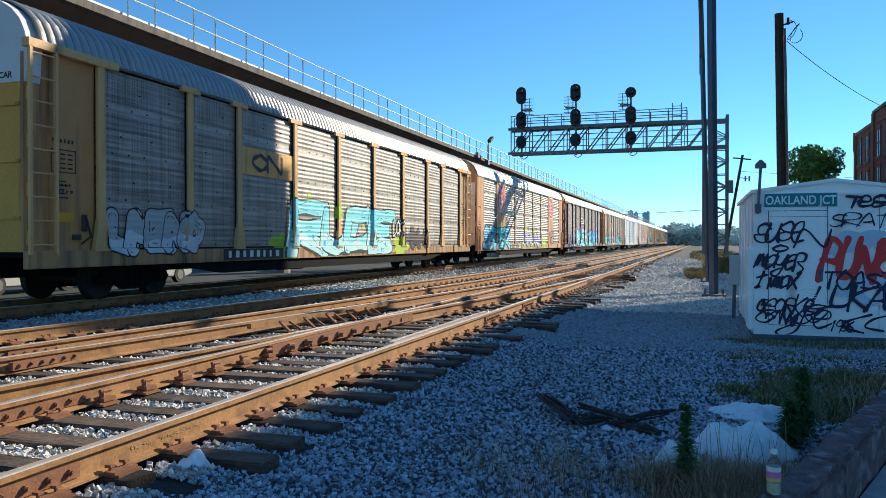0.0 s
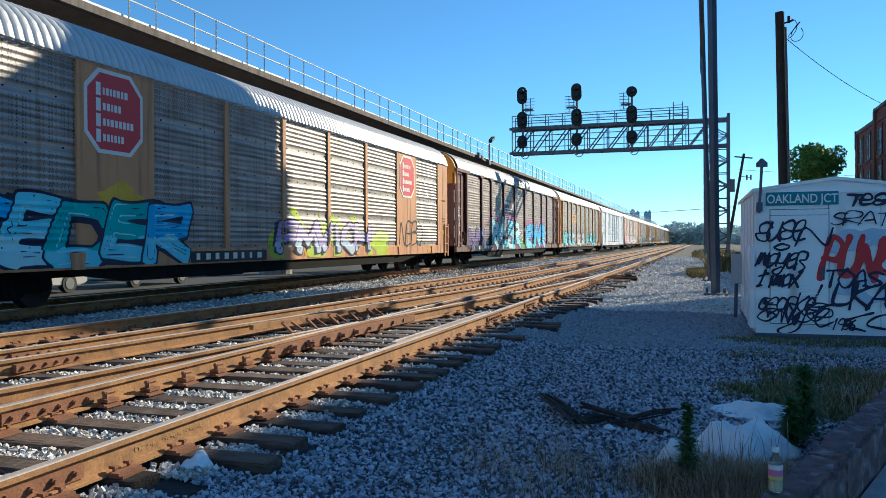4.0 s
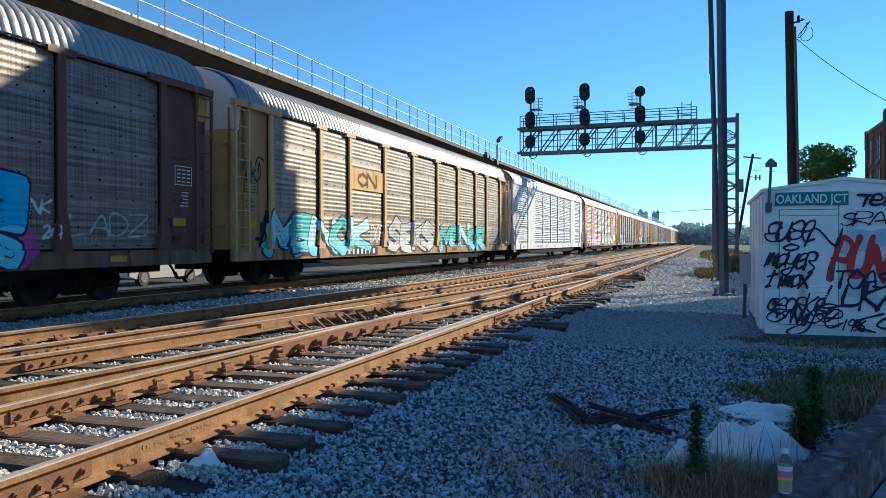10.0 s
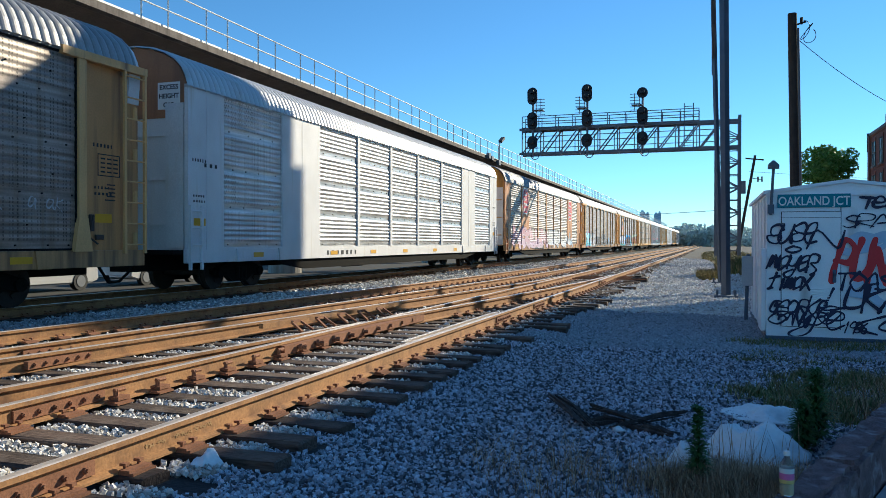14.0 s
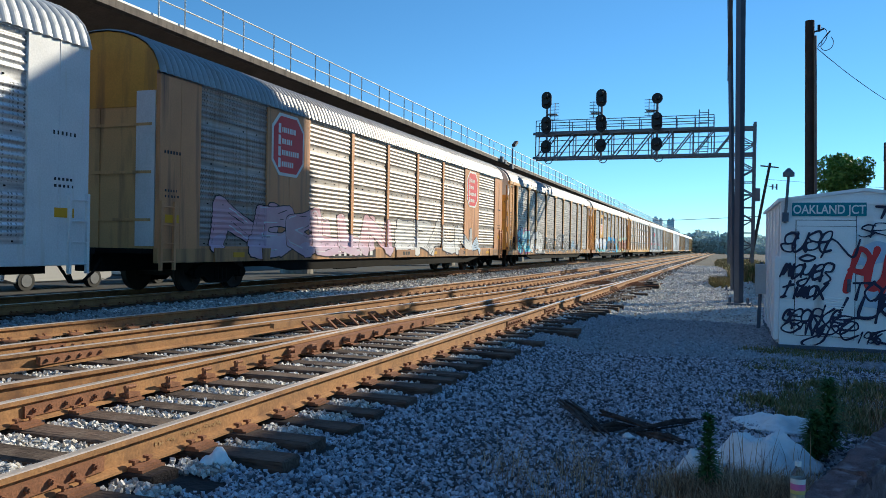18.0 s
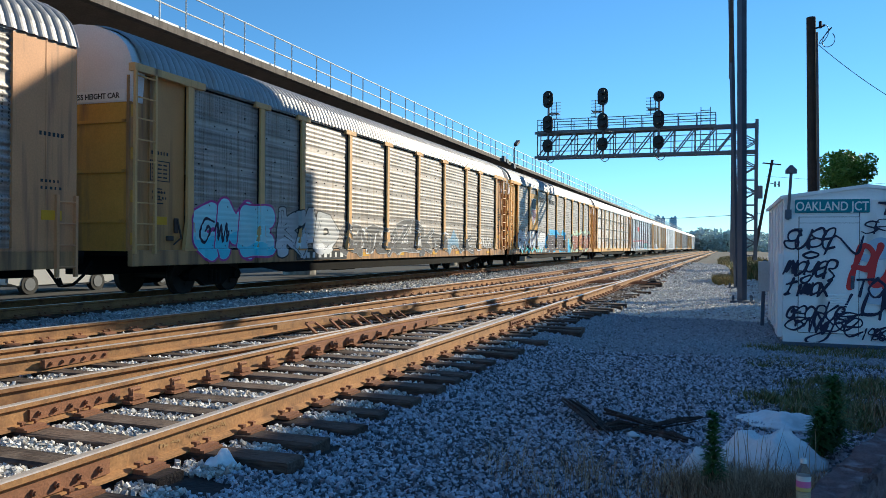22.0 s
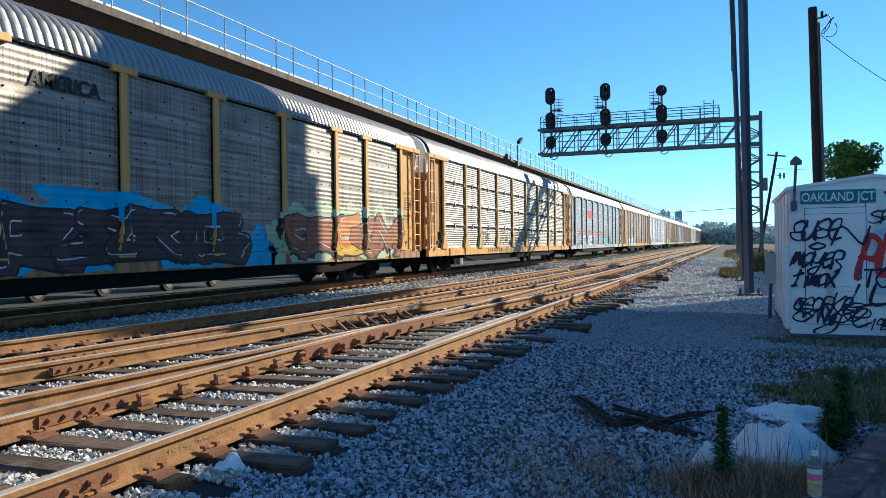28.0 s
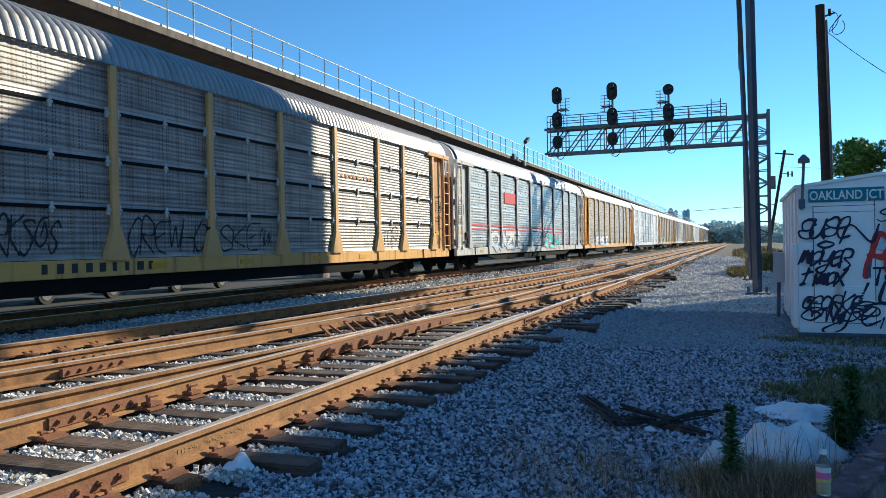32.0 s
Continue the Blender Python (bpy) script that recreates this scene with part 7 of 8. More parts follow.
    for i in range(10, 16):
        piece(C[i], K(i) if i < 10 else ("P", "F", "P", "N")[(i - 10) % 4], ("ORSE", "KEM", "SODA", "NUL", "RASE", "TEK")[i - 10], 3.0 + i % 3, 9.5 + i % 4, 0.85, 1.7, ('aqua', 'white', 'grey')[i % 3], 'grey', None, 0.17, 0.04, 100 + i, cell=0.07)


dress_train()


def chalk_marks():
    """Pale chalk writing on the near rail's web, no longer readable."""
    Y, Z = grid(3.95, 4.95, -0.14, -0.05, 0.007)
    segs = [s for l in letters("~H~ ~~AS~~", 4.05, 4.75, -0.12, -0.075, 5, 0.12, 0.2, 0.2, True) for s in l]
    me = contour_mesh("chalk_mark", field(segs, Y, Z) - 0.0032, Y, Z, lambda y, z: np.full_like(y, -3.36 + 0.0145), 0.0, P_YTAGC)
    tagged(part("chalk_mark", me, None, TRACK_A, "faint yellow chalk writing on the rail"), kind="stuff")


P_YTAGC = material("chalk", (0.36, 0.225, 0.10), 0.9, vary=0.2)
chalk_marks()

HUT = signal_hut()
utility_pole()
leaning_pole()

# ---------------- plants ----------------
LEAF = island_material("leaves", [(0.083, 0.177, 0.029), (0.153, 0.283, 0.053), (0.224, 0.354, 0.083), (0.118, 0.212, 0.041)], 0.6, 30, 0)
# distance haze is mixed into these pale blue-grey leaf colours
HAZE_LEAF = island_material("haze_pale_leaves", [(0.52, 0.60, 0.58), (0.58, 0.66, 0.63), (0.64, 0.72, 0.68)], 0.8, 5, 0)
WEED = island_material("weed_leaves", [(0.035, 0.083, 0.021), (0.059, 0.118, 0.029), (0.088, 0.147, 0.035)], 0.65, 40, 0)
GRASS = island_material("grass_blades", [(0.094, 0.13, 0.035), (0.153, 0.177, 0.059), (0.401, 0.307, 0.142), (0.106, 0.13, 0.047), (0.26, 0.201, 0.106)], 0.7, 40, 0)
STRAW = island_material("dry_grass", [(0.40, 0.26, 0.14), (0.66, 0.50, 0.32), (0.22, 0.14, 0.08), (0.14, 0.10, 0.06)], 0.8, 40, 0)
YELLOWW = island_material("yellow_weeds", [(0.236, 0.201, 0.071), (0.354, 0.271, 0.118), (0.142, 0.142, 0.047)], 0.8, 40, 0)


def leaf_cloud(blobs, n, size, seed, squash=1.0):
    """Leaf quads spread through the outer part of several blobs, each turned its own way."""
    rng = np.random.default_rng(seed)
    blobs = np.array(blobs, float)
    w = blobs[:, 3] ** 2
    pick = rng.choice(len(blobs), n, p=w / w.sum())
    d = rng.normal(size=(n, 3))
    d /= np.linalg.norm(d, axis=1)[:, None]
    r = blobs[pick, 3] * rng.uniform(0.45, 1.08, n) ** 0.6
    c = blobs[pick, :3] + d * r[:, None] * np.array([1, 1, squash])
    a = rng.normal(size=(n, 3))
    a /= np.linalg.norm(a, axis=1)[:, None]
    b = np.cross(a, rng.normal(size=(n, 3)))
    b /= np.linalg.norm(b, axis=1)[:, None]
    s = size * rng.uniform(0.6, 1.3, n)[:, None]
    v = np.stack([c - a * s, c + b * s * 0.55, c + a * s, c - b * s * 0.55], 1).reshape(-1, 3)
    f = np.arange(4 * n).reshape(-1, 4)
    return v, f


def tree(label, x, y, trunk_h, blobs, n, size, mat, seed, group=""):
    t = thing("tree", label, "tree", pose(x, y, -0.4), group)
    bm = B()
    r = 0.05 * trunk_h
    bm_rod(bm, (0, 0, 0), (0.05 * trunk_h, 0, trunk_h), r, 9, r * 0.6)
    rnd = random.Random(seed)
    for bx, by, bz, br in blobs[:7]:
        bm_rod(bm, (0.05 * trunk_h, 0, trunk_h * 0.9), (bx * 0.8, by * 0.8, bz), r * 0.45, 6, r * 0.15)
    part("trunk", bm, M_WOODPOLE, t)
    v, f = leaf_cloud(blobs, n, size, seed, 0.9)
    part("crown", mesh_np("crown", v, f, mat), None, t)
    return t


def blobs_for(rad, h0, h1, n, seed):
    rnd = random.Random(seed)
    out = []
    for i in range(n):
        u = rnd.random()
        z = h0 + (h1 - h0) * u
        rr = rad * math.sqrt(max(0.05, 1 - (2 * u - 1) ** 2)) * rnd.uniform(0.3, 0.95)
        a = rnd.uniform(0, 6.28)
        out.append((rr * math.cos(a), rr * math.sin(a), z, rad * rnd.uniform(0.28, 0.5)))
    return out


tree("round green street tree behind the hut", 6.2, 48, 3.6, blobs_for(1.4, 3.7, 6.6, 40, 3), 11000, 0.10, LEAF, 3)
rnd_far = random.Random(11)
for i in range(26):
    yy = rnd_far.uniform(300, 420)
    px = 1150 + i * 12.5
    k = (px - 784) / 1400
    xx = yy * (k * 0.951 - 0.309) / (0.951 + 0.309 * k)
    hh = rnd_far.uniform(4.0, 7.5)
    rad = rnd_far.uniform(4.5, 7)
    tree("distant green tree at the line's end, leaves coloured pale for haze", xx, yy, hh * 0.45, blobs_for(rad, hh * 0.25, hh, 12, 50 + i), 900, 0.75, HAZE_LEAF, 50 + i, "distant trees")

# both tower colours are lightened and blued to paint in haze
M_TOWER = material("haze_tinted_tower", (0.55, 0.68, 0.76), 0.7, vary=0.06, scale=0.1, fine=1, bump=0)
M_TOWERW = material("haze_tinted_windows", (0.42, 0.55, 0.64), 0.5, vary=0.05, scale=0.1, fine=1, bump=0)


def tower(x, y, w, d, h, storeys):
    t = thing("office_tower", "distant office tower on the skyline, coloured pale for haze", "building", pose(x, y, -1), "skyline towers")
    bm = B()
    bm_box(bm, -w / 2, w / 2, 0, d, 0, h)
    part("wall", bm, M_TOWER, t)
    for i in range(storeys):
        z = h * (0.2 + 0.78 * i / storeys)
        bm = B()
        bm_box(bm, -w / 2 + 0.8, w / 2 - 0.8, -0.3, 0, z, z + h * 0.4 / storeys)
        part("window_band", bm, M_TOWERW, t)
    bm = B()
    bm_box(bm, -w / 4, w / 4, d / 4, d * 0.7, h, h + 4)
    part("roof_house", bm, M_TOWER, t)


for px, top, w in ((1117, 372, 9), (1126, 375, 7), (1141, 376, 7), (1147, 374, 6)):
    yy = 2300
    k = (px - 784) / 1400
    xx = yy * (k * 0.951 - 0.309) / (0.951 + 0.309 * k)
    tower(xx, yy, w * 1.62, 20, 2 + (428 - top) / 1400 * yy * 0.95, 9)


def building_details():
    b = thing("brick_building", "old red brick warehouse with stepped parapet and tall windows", "building")
    segs = ((41, 46, 9.0), (46, 51.5, 8.6), (51.5, 57, 8.0))
    for y0, y1, h in segs:
        bm = B()
        bm_box(bm, 9.6, 24, y0, y1, -0.5, h)
        part("wall", bm, M_BRICK, b)
        bm = B()
        bm_box(bm, 9.5, 24.1, y0 - 0.02, y1 + 0.02, h, h + 0.16)
        part("coping", bm, M_CONC_DARK, b)
        bm = B()
        bm_box(bm, 9.47, 9.6, y1 - 0.5, y1, -0.5, h)
        part("pilaster", bm, M_BRICK, b)
        for k in range(2):
            yw = y0 + (y1 - y0) * (0.3 + 0.42 * k)
            for z in (1.0, 3.9, 6.0):
                bm = B()
                bm_box(bm, 9.56, 9.585, yw - 0.45, yw + 0.45, z, z + 1.5)
                wdw = part("window", bm, M_GLASS_DK, b)
                bm = B()
                for q in (yw - 0.47, yw, yw + 0.47):
                    bm_box(bm, 9.53, 9.57, q - 0.03, q + 0.03, z, z + 1.5)
                bm_box(bm, 9.53, 9.57, yw - 0.5, yw + 0.5, z + 0.74, z + 0.8)
                part("window_frame", bm, M_CONC_DARK, wdw)
                bm = B()
                bm_box(bm, 9.48, 9.6, yw - 0.58, yw + 0.58, z - 0.12, z)
                part("sill", bm, M_CONC_DARK, wdw)
                bm = B()
                bm_box(bm, 9.54, 9.602, yw - 0.58, yw + 0.58, z + 1.5, z + 1.72)
                part("lintel", bm, M_BRICK, wdw)
        # courses of brick that stand out as thin ledges
        for z in (3.5, 5.8, 7.9):
            if z < h:
                bm = B()
                bm_box(bm, 9.55, 9.602, y0, y1, z, z + 0.1)
                part("brick_course", bm, M_BRICK, b)
    bm = B()
    bm_rod(bm, (9.5, 56.9, 8.2), (9.5, 56.9, 7.0), 0.08, 8)
    part("drain_pipe", bm, M_BLACK, b)
    # unseen wing, placed and cut back to cast the shade over the gravel
    n = thing("brick_building", "tall brick wing, unseen, added to shade the gravel by the tracks", "building")
    bm = B()
    bm_box(bm, 8.9, 26, 17, 37.6, -0.5, 11.7)
    part("wall", bm, M_BRICK, n)
    bm = B()
    bm_box(bm, 8.84, 26.1, 16.9, 37.66, 11.7, 11.86)
    part("coping", bm, M_CONC_DARK, n)


building_details()

# ---------------- foreground ----------------
def along(d, off=0.0):
    """A place on the kerb wall's track-side top edge, d metres from its near end."""
    ux, uy = 0.3395, 0.9406
    return (-0.65 + ux * d + uy * off, 1.59 + uy * d - ux * off)


def kerb_wall():
    k = thing("kerb_wall", "low worn concrete kerb wall stained dark red", "kerb wall", kind="structure")
    rnd = random.Random(5)
    d = -8.0
    while d < 12:
        l = rnd.uniform(1.2, 1.9)
        bm = B()
        o = [along(d + 0.006, 0), along(d + l - 0.006, 0), along(d + l - 0.006, 0.225), along(d + 0.006, 0.225)]
        dz = rnd.uniform(-0.012, 0.012)
        bm_prism(bm, o, 'z', -0.75, -0.04 + dz)
        bmesh.ops.bevel(bm, geom=[e for e in bm.edges], offset=0.03, segments=2, affect='EDGES')
        bmesh.ops.subdivide_edges(bm, edges=[e for e in bm.edges if e.calc_length() > 0.5], cuts=16, use_grid_fill=True)
        bmesh.ops.subdivide_edges(bm, edges=[e for e in bm.edges if e.calc_length() > 0.15], cuts=3, use_grid_fill=True)
        for v in bm.verts:
            q = noise.noise(v.co * 6) * 0.03 + noise.noise(v.co * 21) * 0.012
            v.co += Vector((q, q * 0.5, noise.noise(v.co * 9) * 0.022 + noise.noise(v.co * 26) * 0.01))
        part("kerb_stone", bm, M_KERB, k)
        d += l
    bm = B()
    o = [along(-16, 0.24), along(14, 0.24), along(14, 4.6), along(-16, 9.0)]
    bm_prism(bm, o, 'z', -0.8, -0.33)
    p = new("pavement", finish(bm, "pavement", M_PAVE))
    tagged(p, "grey asphalt pavement behind the kerb wall", "pavement", kind="structure")


M_KERB = material("stained_kerb", (0.17, 0.112, 0.112), 0.9, vary=0.7, scale=9, fine=130, bump=1.0, dirt=(0.46, 0.42, 0.44), dirt_amount=0.32, patch=7.0)
M_PAVE = material("asphalt", (0.401, 0.395, 0.401), 0.9, vary=0.3, scale=3, fine=90, bump=0.5, dirt=(0.201, 0.189, 0.177), dirt_amount=0.3)
kerb_wall()


def bottle():
    x, y = 0.345, 4.13
    b = thing("plastic_bottle", "clear plastic drink bottle with yellow and pink label", "bottle", pose(x, y, -0.036))
    prof = [(0.0, 0.0), (0.030, 0.0), (0.033, 0.01), (0.033, 0.05), (0.030, 0.06), (0.033, 0.07), (0.033, 0.135), (0.028, 0.155), (0.014, 0.18), (0.013, 0.20), (0.0, 0.20)]
    bm = B()
    n = 20
    rings = []
    for r, z in prof:
        rings.append([bm.verts.new((r * math.cos(2 * math.pi * i / n), r * math.sin(2 * math.pi * i / n), z)) for i in range(n)])
    for a, c in zip(rings, rings[1:]):
        for i in range(n):
            bm.faces.new((a[i], a[(i + 1) % n], c[(i + 1) % n], c[i]))
    bmesh.ops.remove_doubles(bm, verts=bm.verts, dist=1e-5)
    part("body", bm, M_CLEAR, b, "clear plastic", True)
    for z0, z1, m in ((0.060, 0.078, M_LYEL), (0.0785, 0.108, M_LPINK), (0.1085, 0.132, M_LPALE)):
        bm = B()
        bm_rod(bm, (0, 0, z0), (0, 0, z1), 0.0338, 20, caps=False)
        part("label_band", bm, m, b, smooth=True)
    bm = B()
    bm_rod(bm, (0, 0, 0.19), (0, 0, 0.212), 0.0155, 16)
    part("cap", bm, P_SIGNW, b)
    bm = B()
    bm_rod(bm, (0, 0, 0.004), (0, 0, 0.055), 0.0285, 18)
    part("drink", bm, M_DRINK, b)


M_CLEAR = bpy.data.materials.new("clear_plastic")
M_CLEAR.use_nodes = True
M_CLEAR.node_tree.nodes["Principled BSDF"].inputs["Transmission Weight"].default_value = 0.9
M_CLEAR.node_tree.nodes["Principled BSDF"].inputs["Roughness"].default_value = 0.12
M_CLEAR.node_tree.nodes["Principled BSDF"].inputs["IOR"].default_value = 1.15
M_LYEL = material("yellow_label_film", (0.62, 0.50, 0.16), 0.4, vary=0.1, bump=0)
M_LPALE = material("pale_label_film", (0.72, 0.70, 0.66), 0.4, vary=0.1, bump=0)
M_DRINK = material("pale_drink", (0.66, 0.58, 0.34), 0.3, vary=0.1, bump=0)
M_LPINK = material("pink_label_film", (0.62, 0.16, 0.36), 0.4, vary=0.1, bump=0)
bottle()
M_BAG = material("white_sheet", (0.86, 0.87, 0.88), 0.7, vary=0.1, scale=5, fine=30, bump=0.25, dirt=(0.40, 0.40, 0.40), dirt_amount=0.3)


def crumple(name, label, category, x, y, rx, ry, h, seed, rot=0, res=56, fold=0.6):
    """A crumpled sheet heaped over the ground, with a thin edge."""
    rng = random.Random(seed)
    bm = B()
    vs = {}
    for i in range(res + 1):
        for j in range(res + 1):
            u, v = 2 * i / res - 1, 2 * j / res - 1
            a = math.atan2(v, u)
            edge = 0.80 + 0.22 * noise.noise(Vector((math.cos(a) * 1.7 + seed, math.sin(a) * 1.7, seed * 0.7)))
            if math.hypot(u, v) < edge:
                q = 1 - (math.hypot(u, v) / edge) ** 2.2
                f = noise.noise(Vector((u * 2.1 + seed, v * 2.1, 0.3))) * fold - abs(noise.noise(Vector((u * 4 + v * 2 + seed, v * 3 - u, 1.3)))) * fold * 0.7 + abs(noise.noise(Vector((u * 9 + seed, v * 9, 2.3)))) * fold * 0.2
                vs[i, j] = bm.verts.new((u * rx, v * ry, h * (q * (0.75 + f)) + 0.02))
    for i in range(res):
        for j in range(res):
            k = [(i, j), (i + 1, j), (i + 1, j + 1), (i, j + 1)]
            if all(q in vs for q in k):
                bm.faces.new([vs[q] for q in k])
    bmesh.ops.delete(bm, geom=[v for v in bm.verts if not v.link_faces], context='VERTS')
    ext = bmesh.ops.extrude_face_region(bm, geom=bm.faces[:])
    for v in [g for g in ext["geom"] if isinstance(g, bmesh.types.BMVert)]:
        v.co.z -= 0.018
    ob = new(name, finish(bm, name, M_BAG, True))
    ob.matrix_basis = pose(x, y, float(ground_z(x, y)) + 0.012, 0, 0, rot)
    return tagged(ob, label, category)


crumple("plastic_sheet", "crumpled white plastic sheet heaped on the gravel", "plastic sheet", 0.31, 6.02, 0.47, 0.40, 0.25, 3, 25)
crumple("plastic_sheet", "flattened torn white sheet behind the heaped one", "plastic sheet", 0.44, 7.42, 0.46, 0.50, 0.06, 9, 20, fold=1.5)
crumple("plastic_sheet", "dirty white sheet half under the dry grass", "plastic sheet", -0.14, 5.58, 0.24, 0.18, 0.12, 12, -10, fold=1.2)
crumple("paper_scrap", "small crumpled white paper lump between the ties", "litter", -3.0, 4.2, 0.14, 0.1, 0.1, 5, 10, 16)
crumple("paper_scrap", "small white paper scrap among the broken wood", "litter", -0.70, 6.42, 0.07, 0.05, 0.05, 7, 10, 10)


def broken_wood():
    M = material("charred_wood", (0.05, 0.036, 0.030), 0.9, vary=0.6, scale=9, fine=70, bump=1.0, dirt=(0.16, 0.12, 0.10), dirt_amount=0.25, patch=12.0)
    rows = [((-1.38, 7.28, -0.27), (-0.90, 6.36, -0.32), 0.16, 0.07, 5), ((-1.02, 6.98, -0.28), (-0.50, 6.66, -0.31), 0.17, 0.08, 5), ((-0.72, 6.46, -0.30), (-0.19, 6.96, -0.27), 0.09, 0.05, 4), ((-0.60, 6.55, -0.33), (-0.27, 6.42, -0.33), 0.12, 0.05, 4), ((-1.0, 6.55, -0.33), (-0.72, 6.72, -0.31), 0.12, 0.06, 4)]
    for k, (a, b, w, h, n) in enumerate(rows):
        rnd = random.Random(k + 3)
        a, b = Vector(a), Vector(b)
        side = Vector((b.y - a.y, a.x - b.x, 0)).normalized()
        bm = B()
        for i in range(n):
            off = side * w * ((i + 0.5) / n - 0.5)
            p0, p1 = a + off + (b - a) * rnd.uniform(-0.12, 0.12), b + off + (b - a) * rnd.uniform(-0.15, 0.1)
            hh = h * rnd.uniform(0.5, 1.1)
            mid = p0.lerp(p1, rnd.uniform(0.35, 0.65)) + Vector((0, 0, rnd.uniform(-0.01, 0.03)))
            r = w / n * rnd.uniform(0.6, 0.85)
            for q0, q1, r0, r1 in ((p0, mid, r * rnd.uniform(0.15, 0.6), r), (mid, p1, r, r * rnd.uniform(0.1, 0.5))):
                bm_rod(bm, q0 + Vector((0, 0, hh * 0.3)), q1 + Vector((0, 0, hh * 0.3)), r0, 5, r1)
        for v in bm.verts:
            v.co += Vector((noise.noise(v.co * 25), noise.noise(v.co * 25 + Vector((7, 0, 0))), noise.noise(v.co * 31))) * 0.02
        tagged(new("broken_plank", finish(bm, "broken_plank", M)), "dark splintered piece of old tie wood on gravel", "wood scrap", group="broken planks")


broken_wood()


def blades(n, area, h, w, seed, lean=0.35, z=None):
    rng = np.random.default_rng(seed)
    x, y = area(rng, n)
    z0 = ground_z(x, y) if z is None else np.full(n, z)
    hh = h * rng.uniform(0.4, 1.15, n)
    a = rng.uniform(0, 2 * np.pi, n)
    l = lean * hh * rng.uniform(0.2, 1.4, n)
    dx, dy = np.cos(a) * l, np.sin(a) * l
    px, py = -np.sin(a) * w, np.cos(a) * w
    p = lambda fx, fw, fz: np.stack([x + dx * fx + px * fw, y + dy * fx + py * fw, z0 + hh * fz], -1)
    v = np.stack([p(0, 1, 0), p(0, -1, 0), p(0.35, -0.8, 0.55), p(0.35, 0.8, 0.55), p(1, 0, 0.95)], 1).reshape(-1, 3)
    i = 5 * np.arange(n)[:, None]
    quads = (i + np.array([[0, 1, 2, 3]])).tolist()
    tris = (i + np.array([[3, 2, 4]])).tolist()
    return v, quads + tris


def disc(cx, cy, rx, ry):
    def f(rng, n):
        a, r = rng.uniform(0, 2 * np.pi, n), np.sqrt(rng.uniform(0, 1, n))
        return cx + rx * r * np.cos(a), cy + ry * r * np.sin(a)
    return f


def clumps(cx, cy, rx, ry, k, seed):
    """Uneven tufts within a patch, denser in its middle."""
    def f(rng, n):
        c = np.random.default_rng(seed + 500)
        a, r = c.uniform(0, 2 * np.pi, k), np.sqrt(c.uniform(0, 1, k))
        i = rng.integers(0, k, n)
        s = c.uniform(0.04, 0.2, k)[i]
        return (cx + rx * r * np.cos(a))[i] + rng.normal(0, 1, n) * s, (cy + ry * r * np.sin(a))[i] + rng.normal(0, 1, n) * s
    return f


def strip(d0, d1, off0, off1):
    def f(rng, n):
        d, o = rng.uniform(d0, d1, n), -np.abs(rng.normal(0, 0.5, n)) * (off1 - off0) - off0
        ux, uy = 0.3395, 0.9406
        return -0.65 + ux * d + uy * o, 1.59 + uy * d - ux * o
    return f


def grass(name, label, mat, n, area, h, w, seed, lean=0.35):
    v, f = blades(n, area, h, w, seed, lean)
    return tagged(new(name, mesh_np(name, v, f, mat)), label, "grass", kind="stuff")


grass("grass", "dry straw-coloured grass tufts along the kerb wall", STRAW, 5500, strip(2.3, 4.0, 0.02, 0.6), 0.17, 0.0022, 21, 0.9)
grass("grass", "thin dry grass over the gravel", STRAW, 420, clumps(-0.6, 5.1, 0.9, 0.7, 16, 22), 0.22, 0.002, 22, 0.9)
grass("grass", "brown bushy grass clump before the white sheet", STRAW, 7000, clumps(0.10, 5.02, 0.36, 0.26, 46, 31), 0.20, 0.0022, 31, 0.8)
grass("grass", "pale bent stalks over the gravel", STRAW, 170, clumps(-1.05, 5.05, 0.3, 0.45, 9, 32), 0.30, 0.0022, 32, 1.0)
grass("grass", "low green weeds between hut and kerb wall", GRASS, 9000, clumps(1.45, 8.7, 1.25, 1.35, 70, 23), 0.11, 0.006, 23, 0.9)
grass("grass", "low green weeds further by the hut", GRASS, 900, clumps(1.2, 11.2, 0.9, 0.7, 14, 24), 0.07, 0.006, 24, 1.0)
grass("grass", "tall dry stalks beside the kerb wall", STRAW, 420, strip(6.0, 8.8, 0.02, 0.5), 0.32, 0.003, 25, 0.7)
grass("grass", "thin dry stalks before the white sheet", STRAW, 60, disc(0.25, 5.6, 0.4, 0.3), 0.36, 0.0025, 26, 0.3)
grass("grass", "sparse weeds around the hut's feet", GRASS, 1800, disc(1.6, 13.0, 1.4, 0.5), 0.10, 0.006, 27, 0.9)
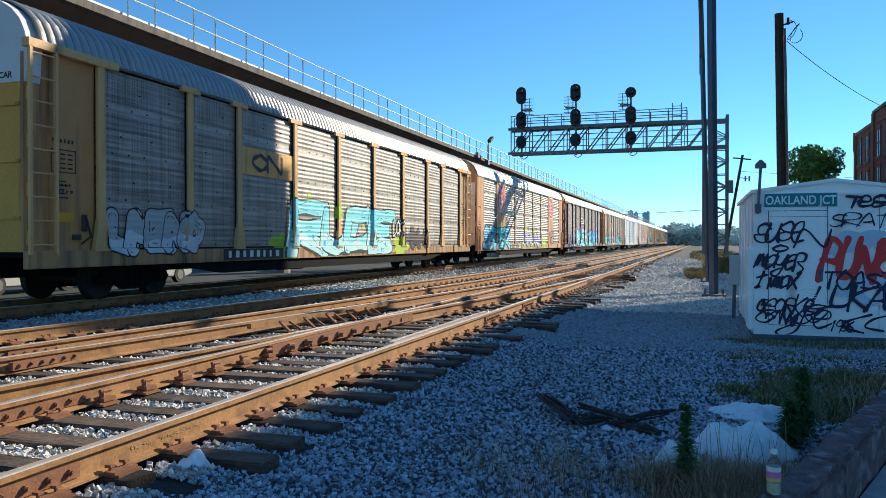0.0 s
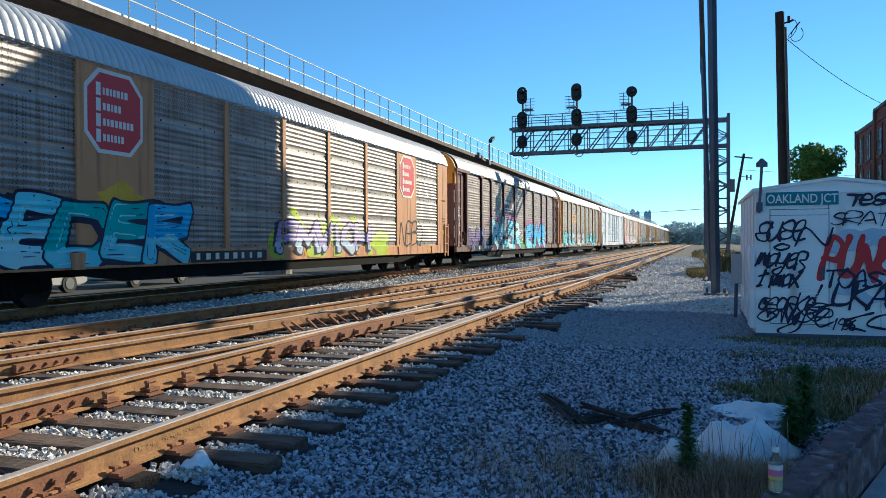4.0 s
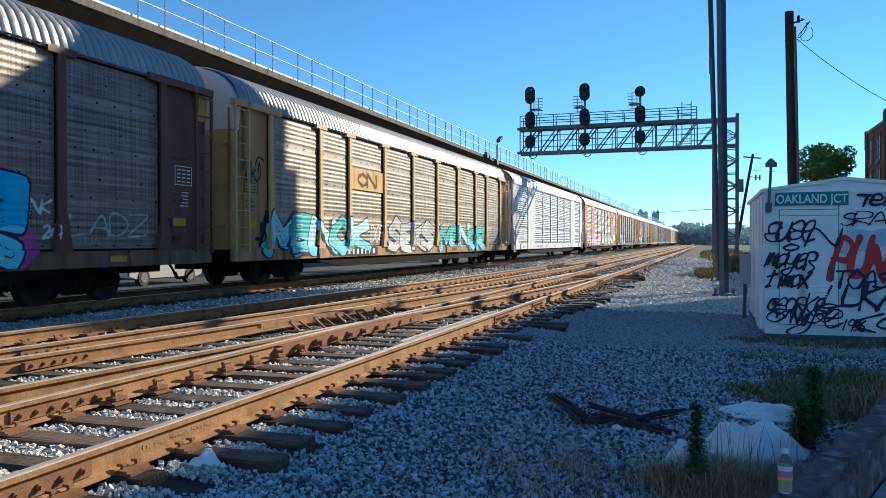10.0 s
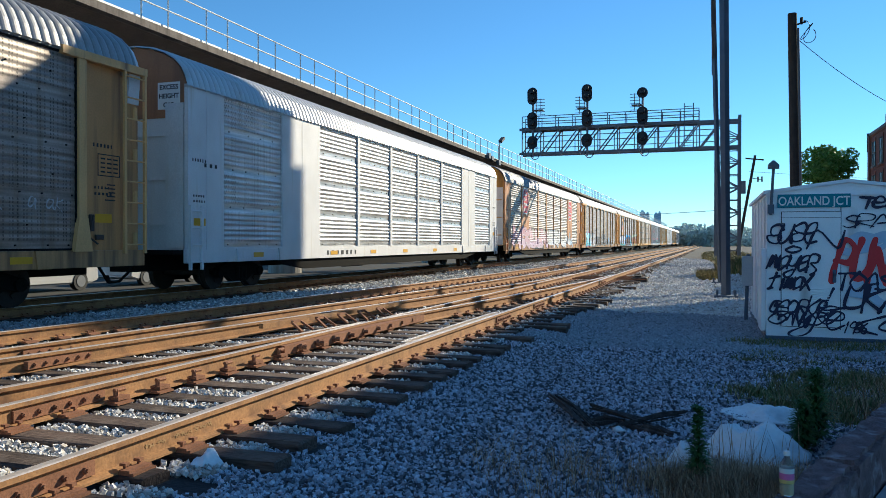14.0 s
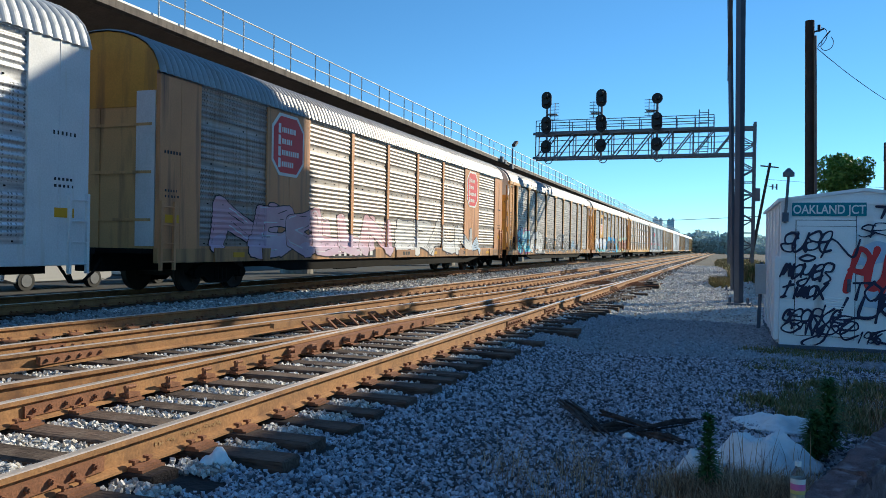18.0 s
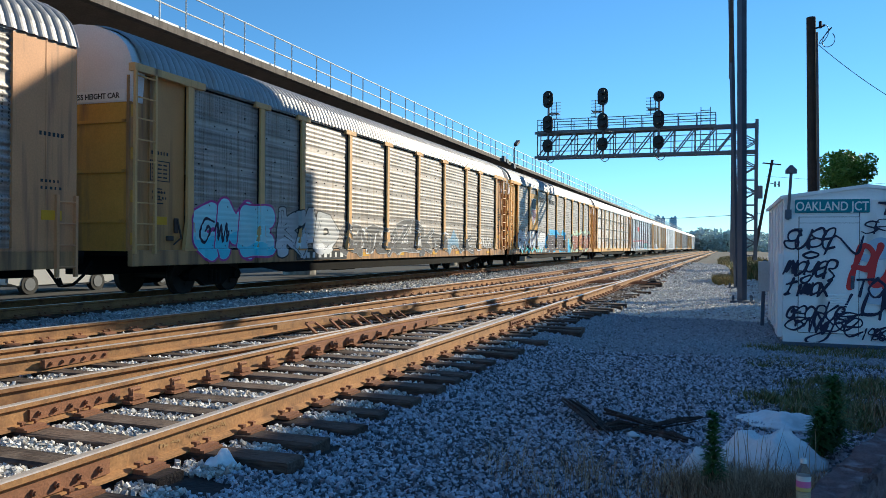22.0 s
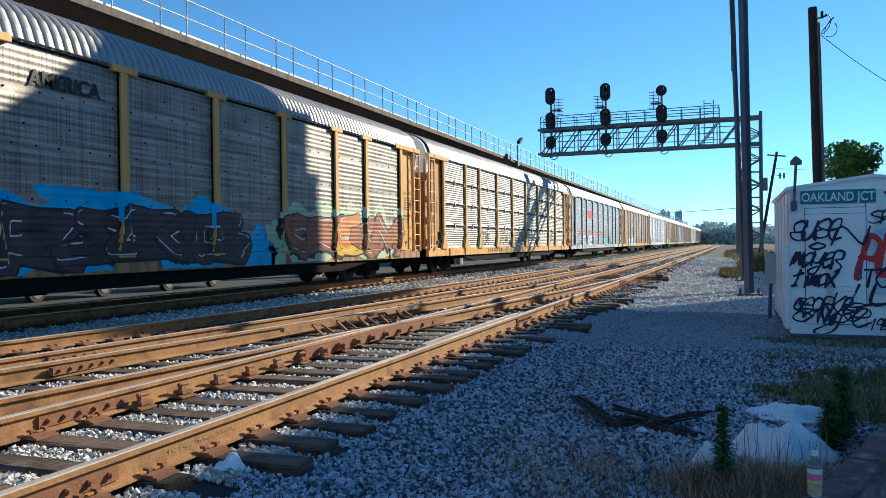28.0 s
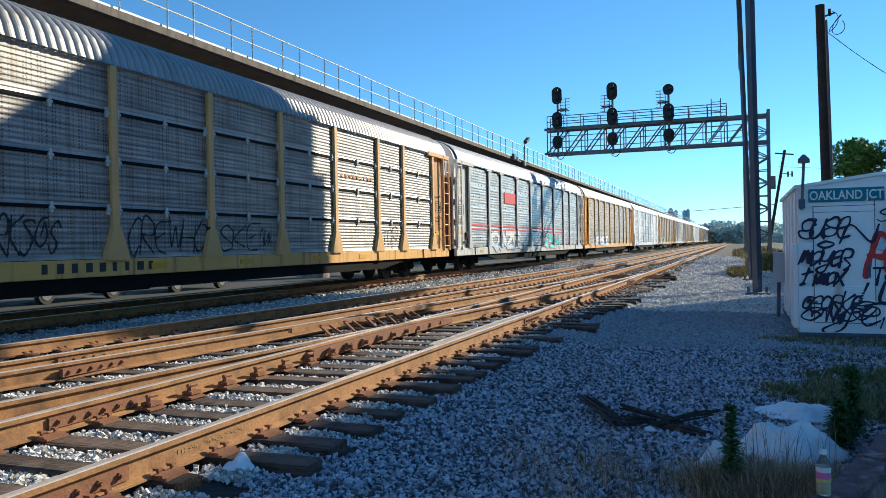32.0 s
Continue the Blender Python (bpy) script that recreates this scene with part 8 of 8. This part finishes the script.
grass("weeds", "yellow-green tall weeds at the gantry's foot", YELLOWW, 2600, disc(-0.1, 36, 0.5, 2.0), 0.42, 0.012, 28, 0.5)
grass("weeds", "dark green brush behind the billboard posts", GRASS, 6000, disc(1.6, 44, 1.4, 5.0), 0.85, 0.03, 29, 0.5)
grass("weeds", "scrub along the far side of the line", YELLOWW, 4000, disc(1.6, 90, 2.6, 34), 0.5, 0.03, 30, 0.7)


def bushy_weed(x, y, h, r, seed, label):
    """An upright weed: a stem with rings of drooping narrow leaves."""
    t = thing("weed_plant", label, "weed", pose(x, y, float(ground_z(x, y)) - 0.02))
    bm = B()
    bm_rod(bm, (0, 0, 0), (0.015, 0, h), 0.008, 6, 0.003)
    part("stem", bm, WEED, t)
    rng = np.random.default_rng(seed)
    n = 420
    u = rng.uniform(0.08, 1.0, n)
    a = rng.uniform(0, 2 * np.pi, n)
    l = r * (1.05 - 0.65 * u) * rng.uniform(0.6, 1.2, n)
    z = h * u
    w = 0.011
    c, s = np.cos(a), np.sin(a)
    p = lambda f, g, dz: np.stack([c * l * f - s * g * w, s * l * f + c * g * w, z + dz * l], -1)
    v = np.stack([p(0, 0.3, 0), p(0.5, 1, 0.35), p(1, 0, 0.25), p(0.5, -1, 0.35)], 1).reshape(-1, 3)
    part("foliage", mesh_np("foliage", v, np.arange(4 * n).reshape(-1, 4), WEED), None, t)


bushy_weed(-0.08, 5.10, 0.55, 0.12, 1, "dark green upright weed with narrow leaves")
bushy_weed(0.73, 6.43, 0.60, 0.22, 2, "dark green branching weed against the white sheet")
bushy_weed(0.62, 6.2, 0.40, 0.16, 3, "smaller dark weed beside the kerb wall")

# ---------------- how the train rolls ----------------
def motions():
    for car, i in CARS:
        walk(car, [(t, train_pose(39.52 + PITCH * (i - 1) - run(t))) for t in TRAIN_TIMES])
    for w, y in WHEELS:
        # a wheel of 0.42 m rolls back 1.17 radians in each step
        turns = [(t, run(t) / 0.42) for t in np.linspace(0, 32, 481)]
        walk(w, [(t, Matrix.Translation((0, y, 0.42)) @ Matrix.Rotation(a, 4, 'X')) for t, a in turns])


motions()
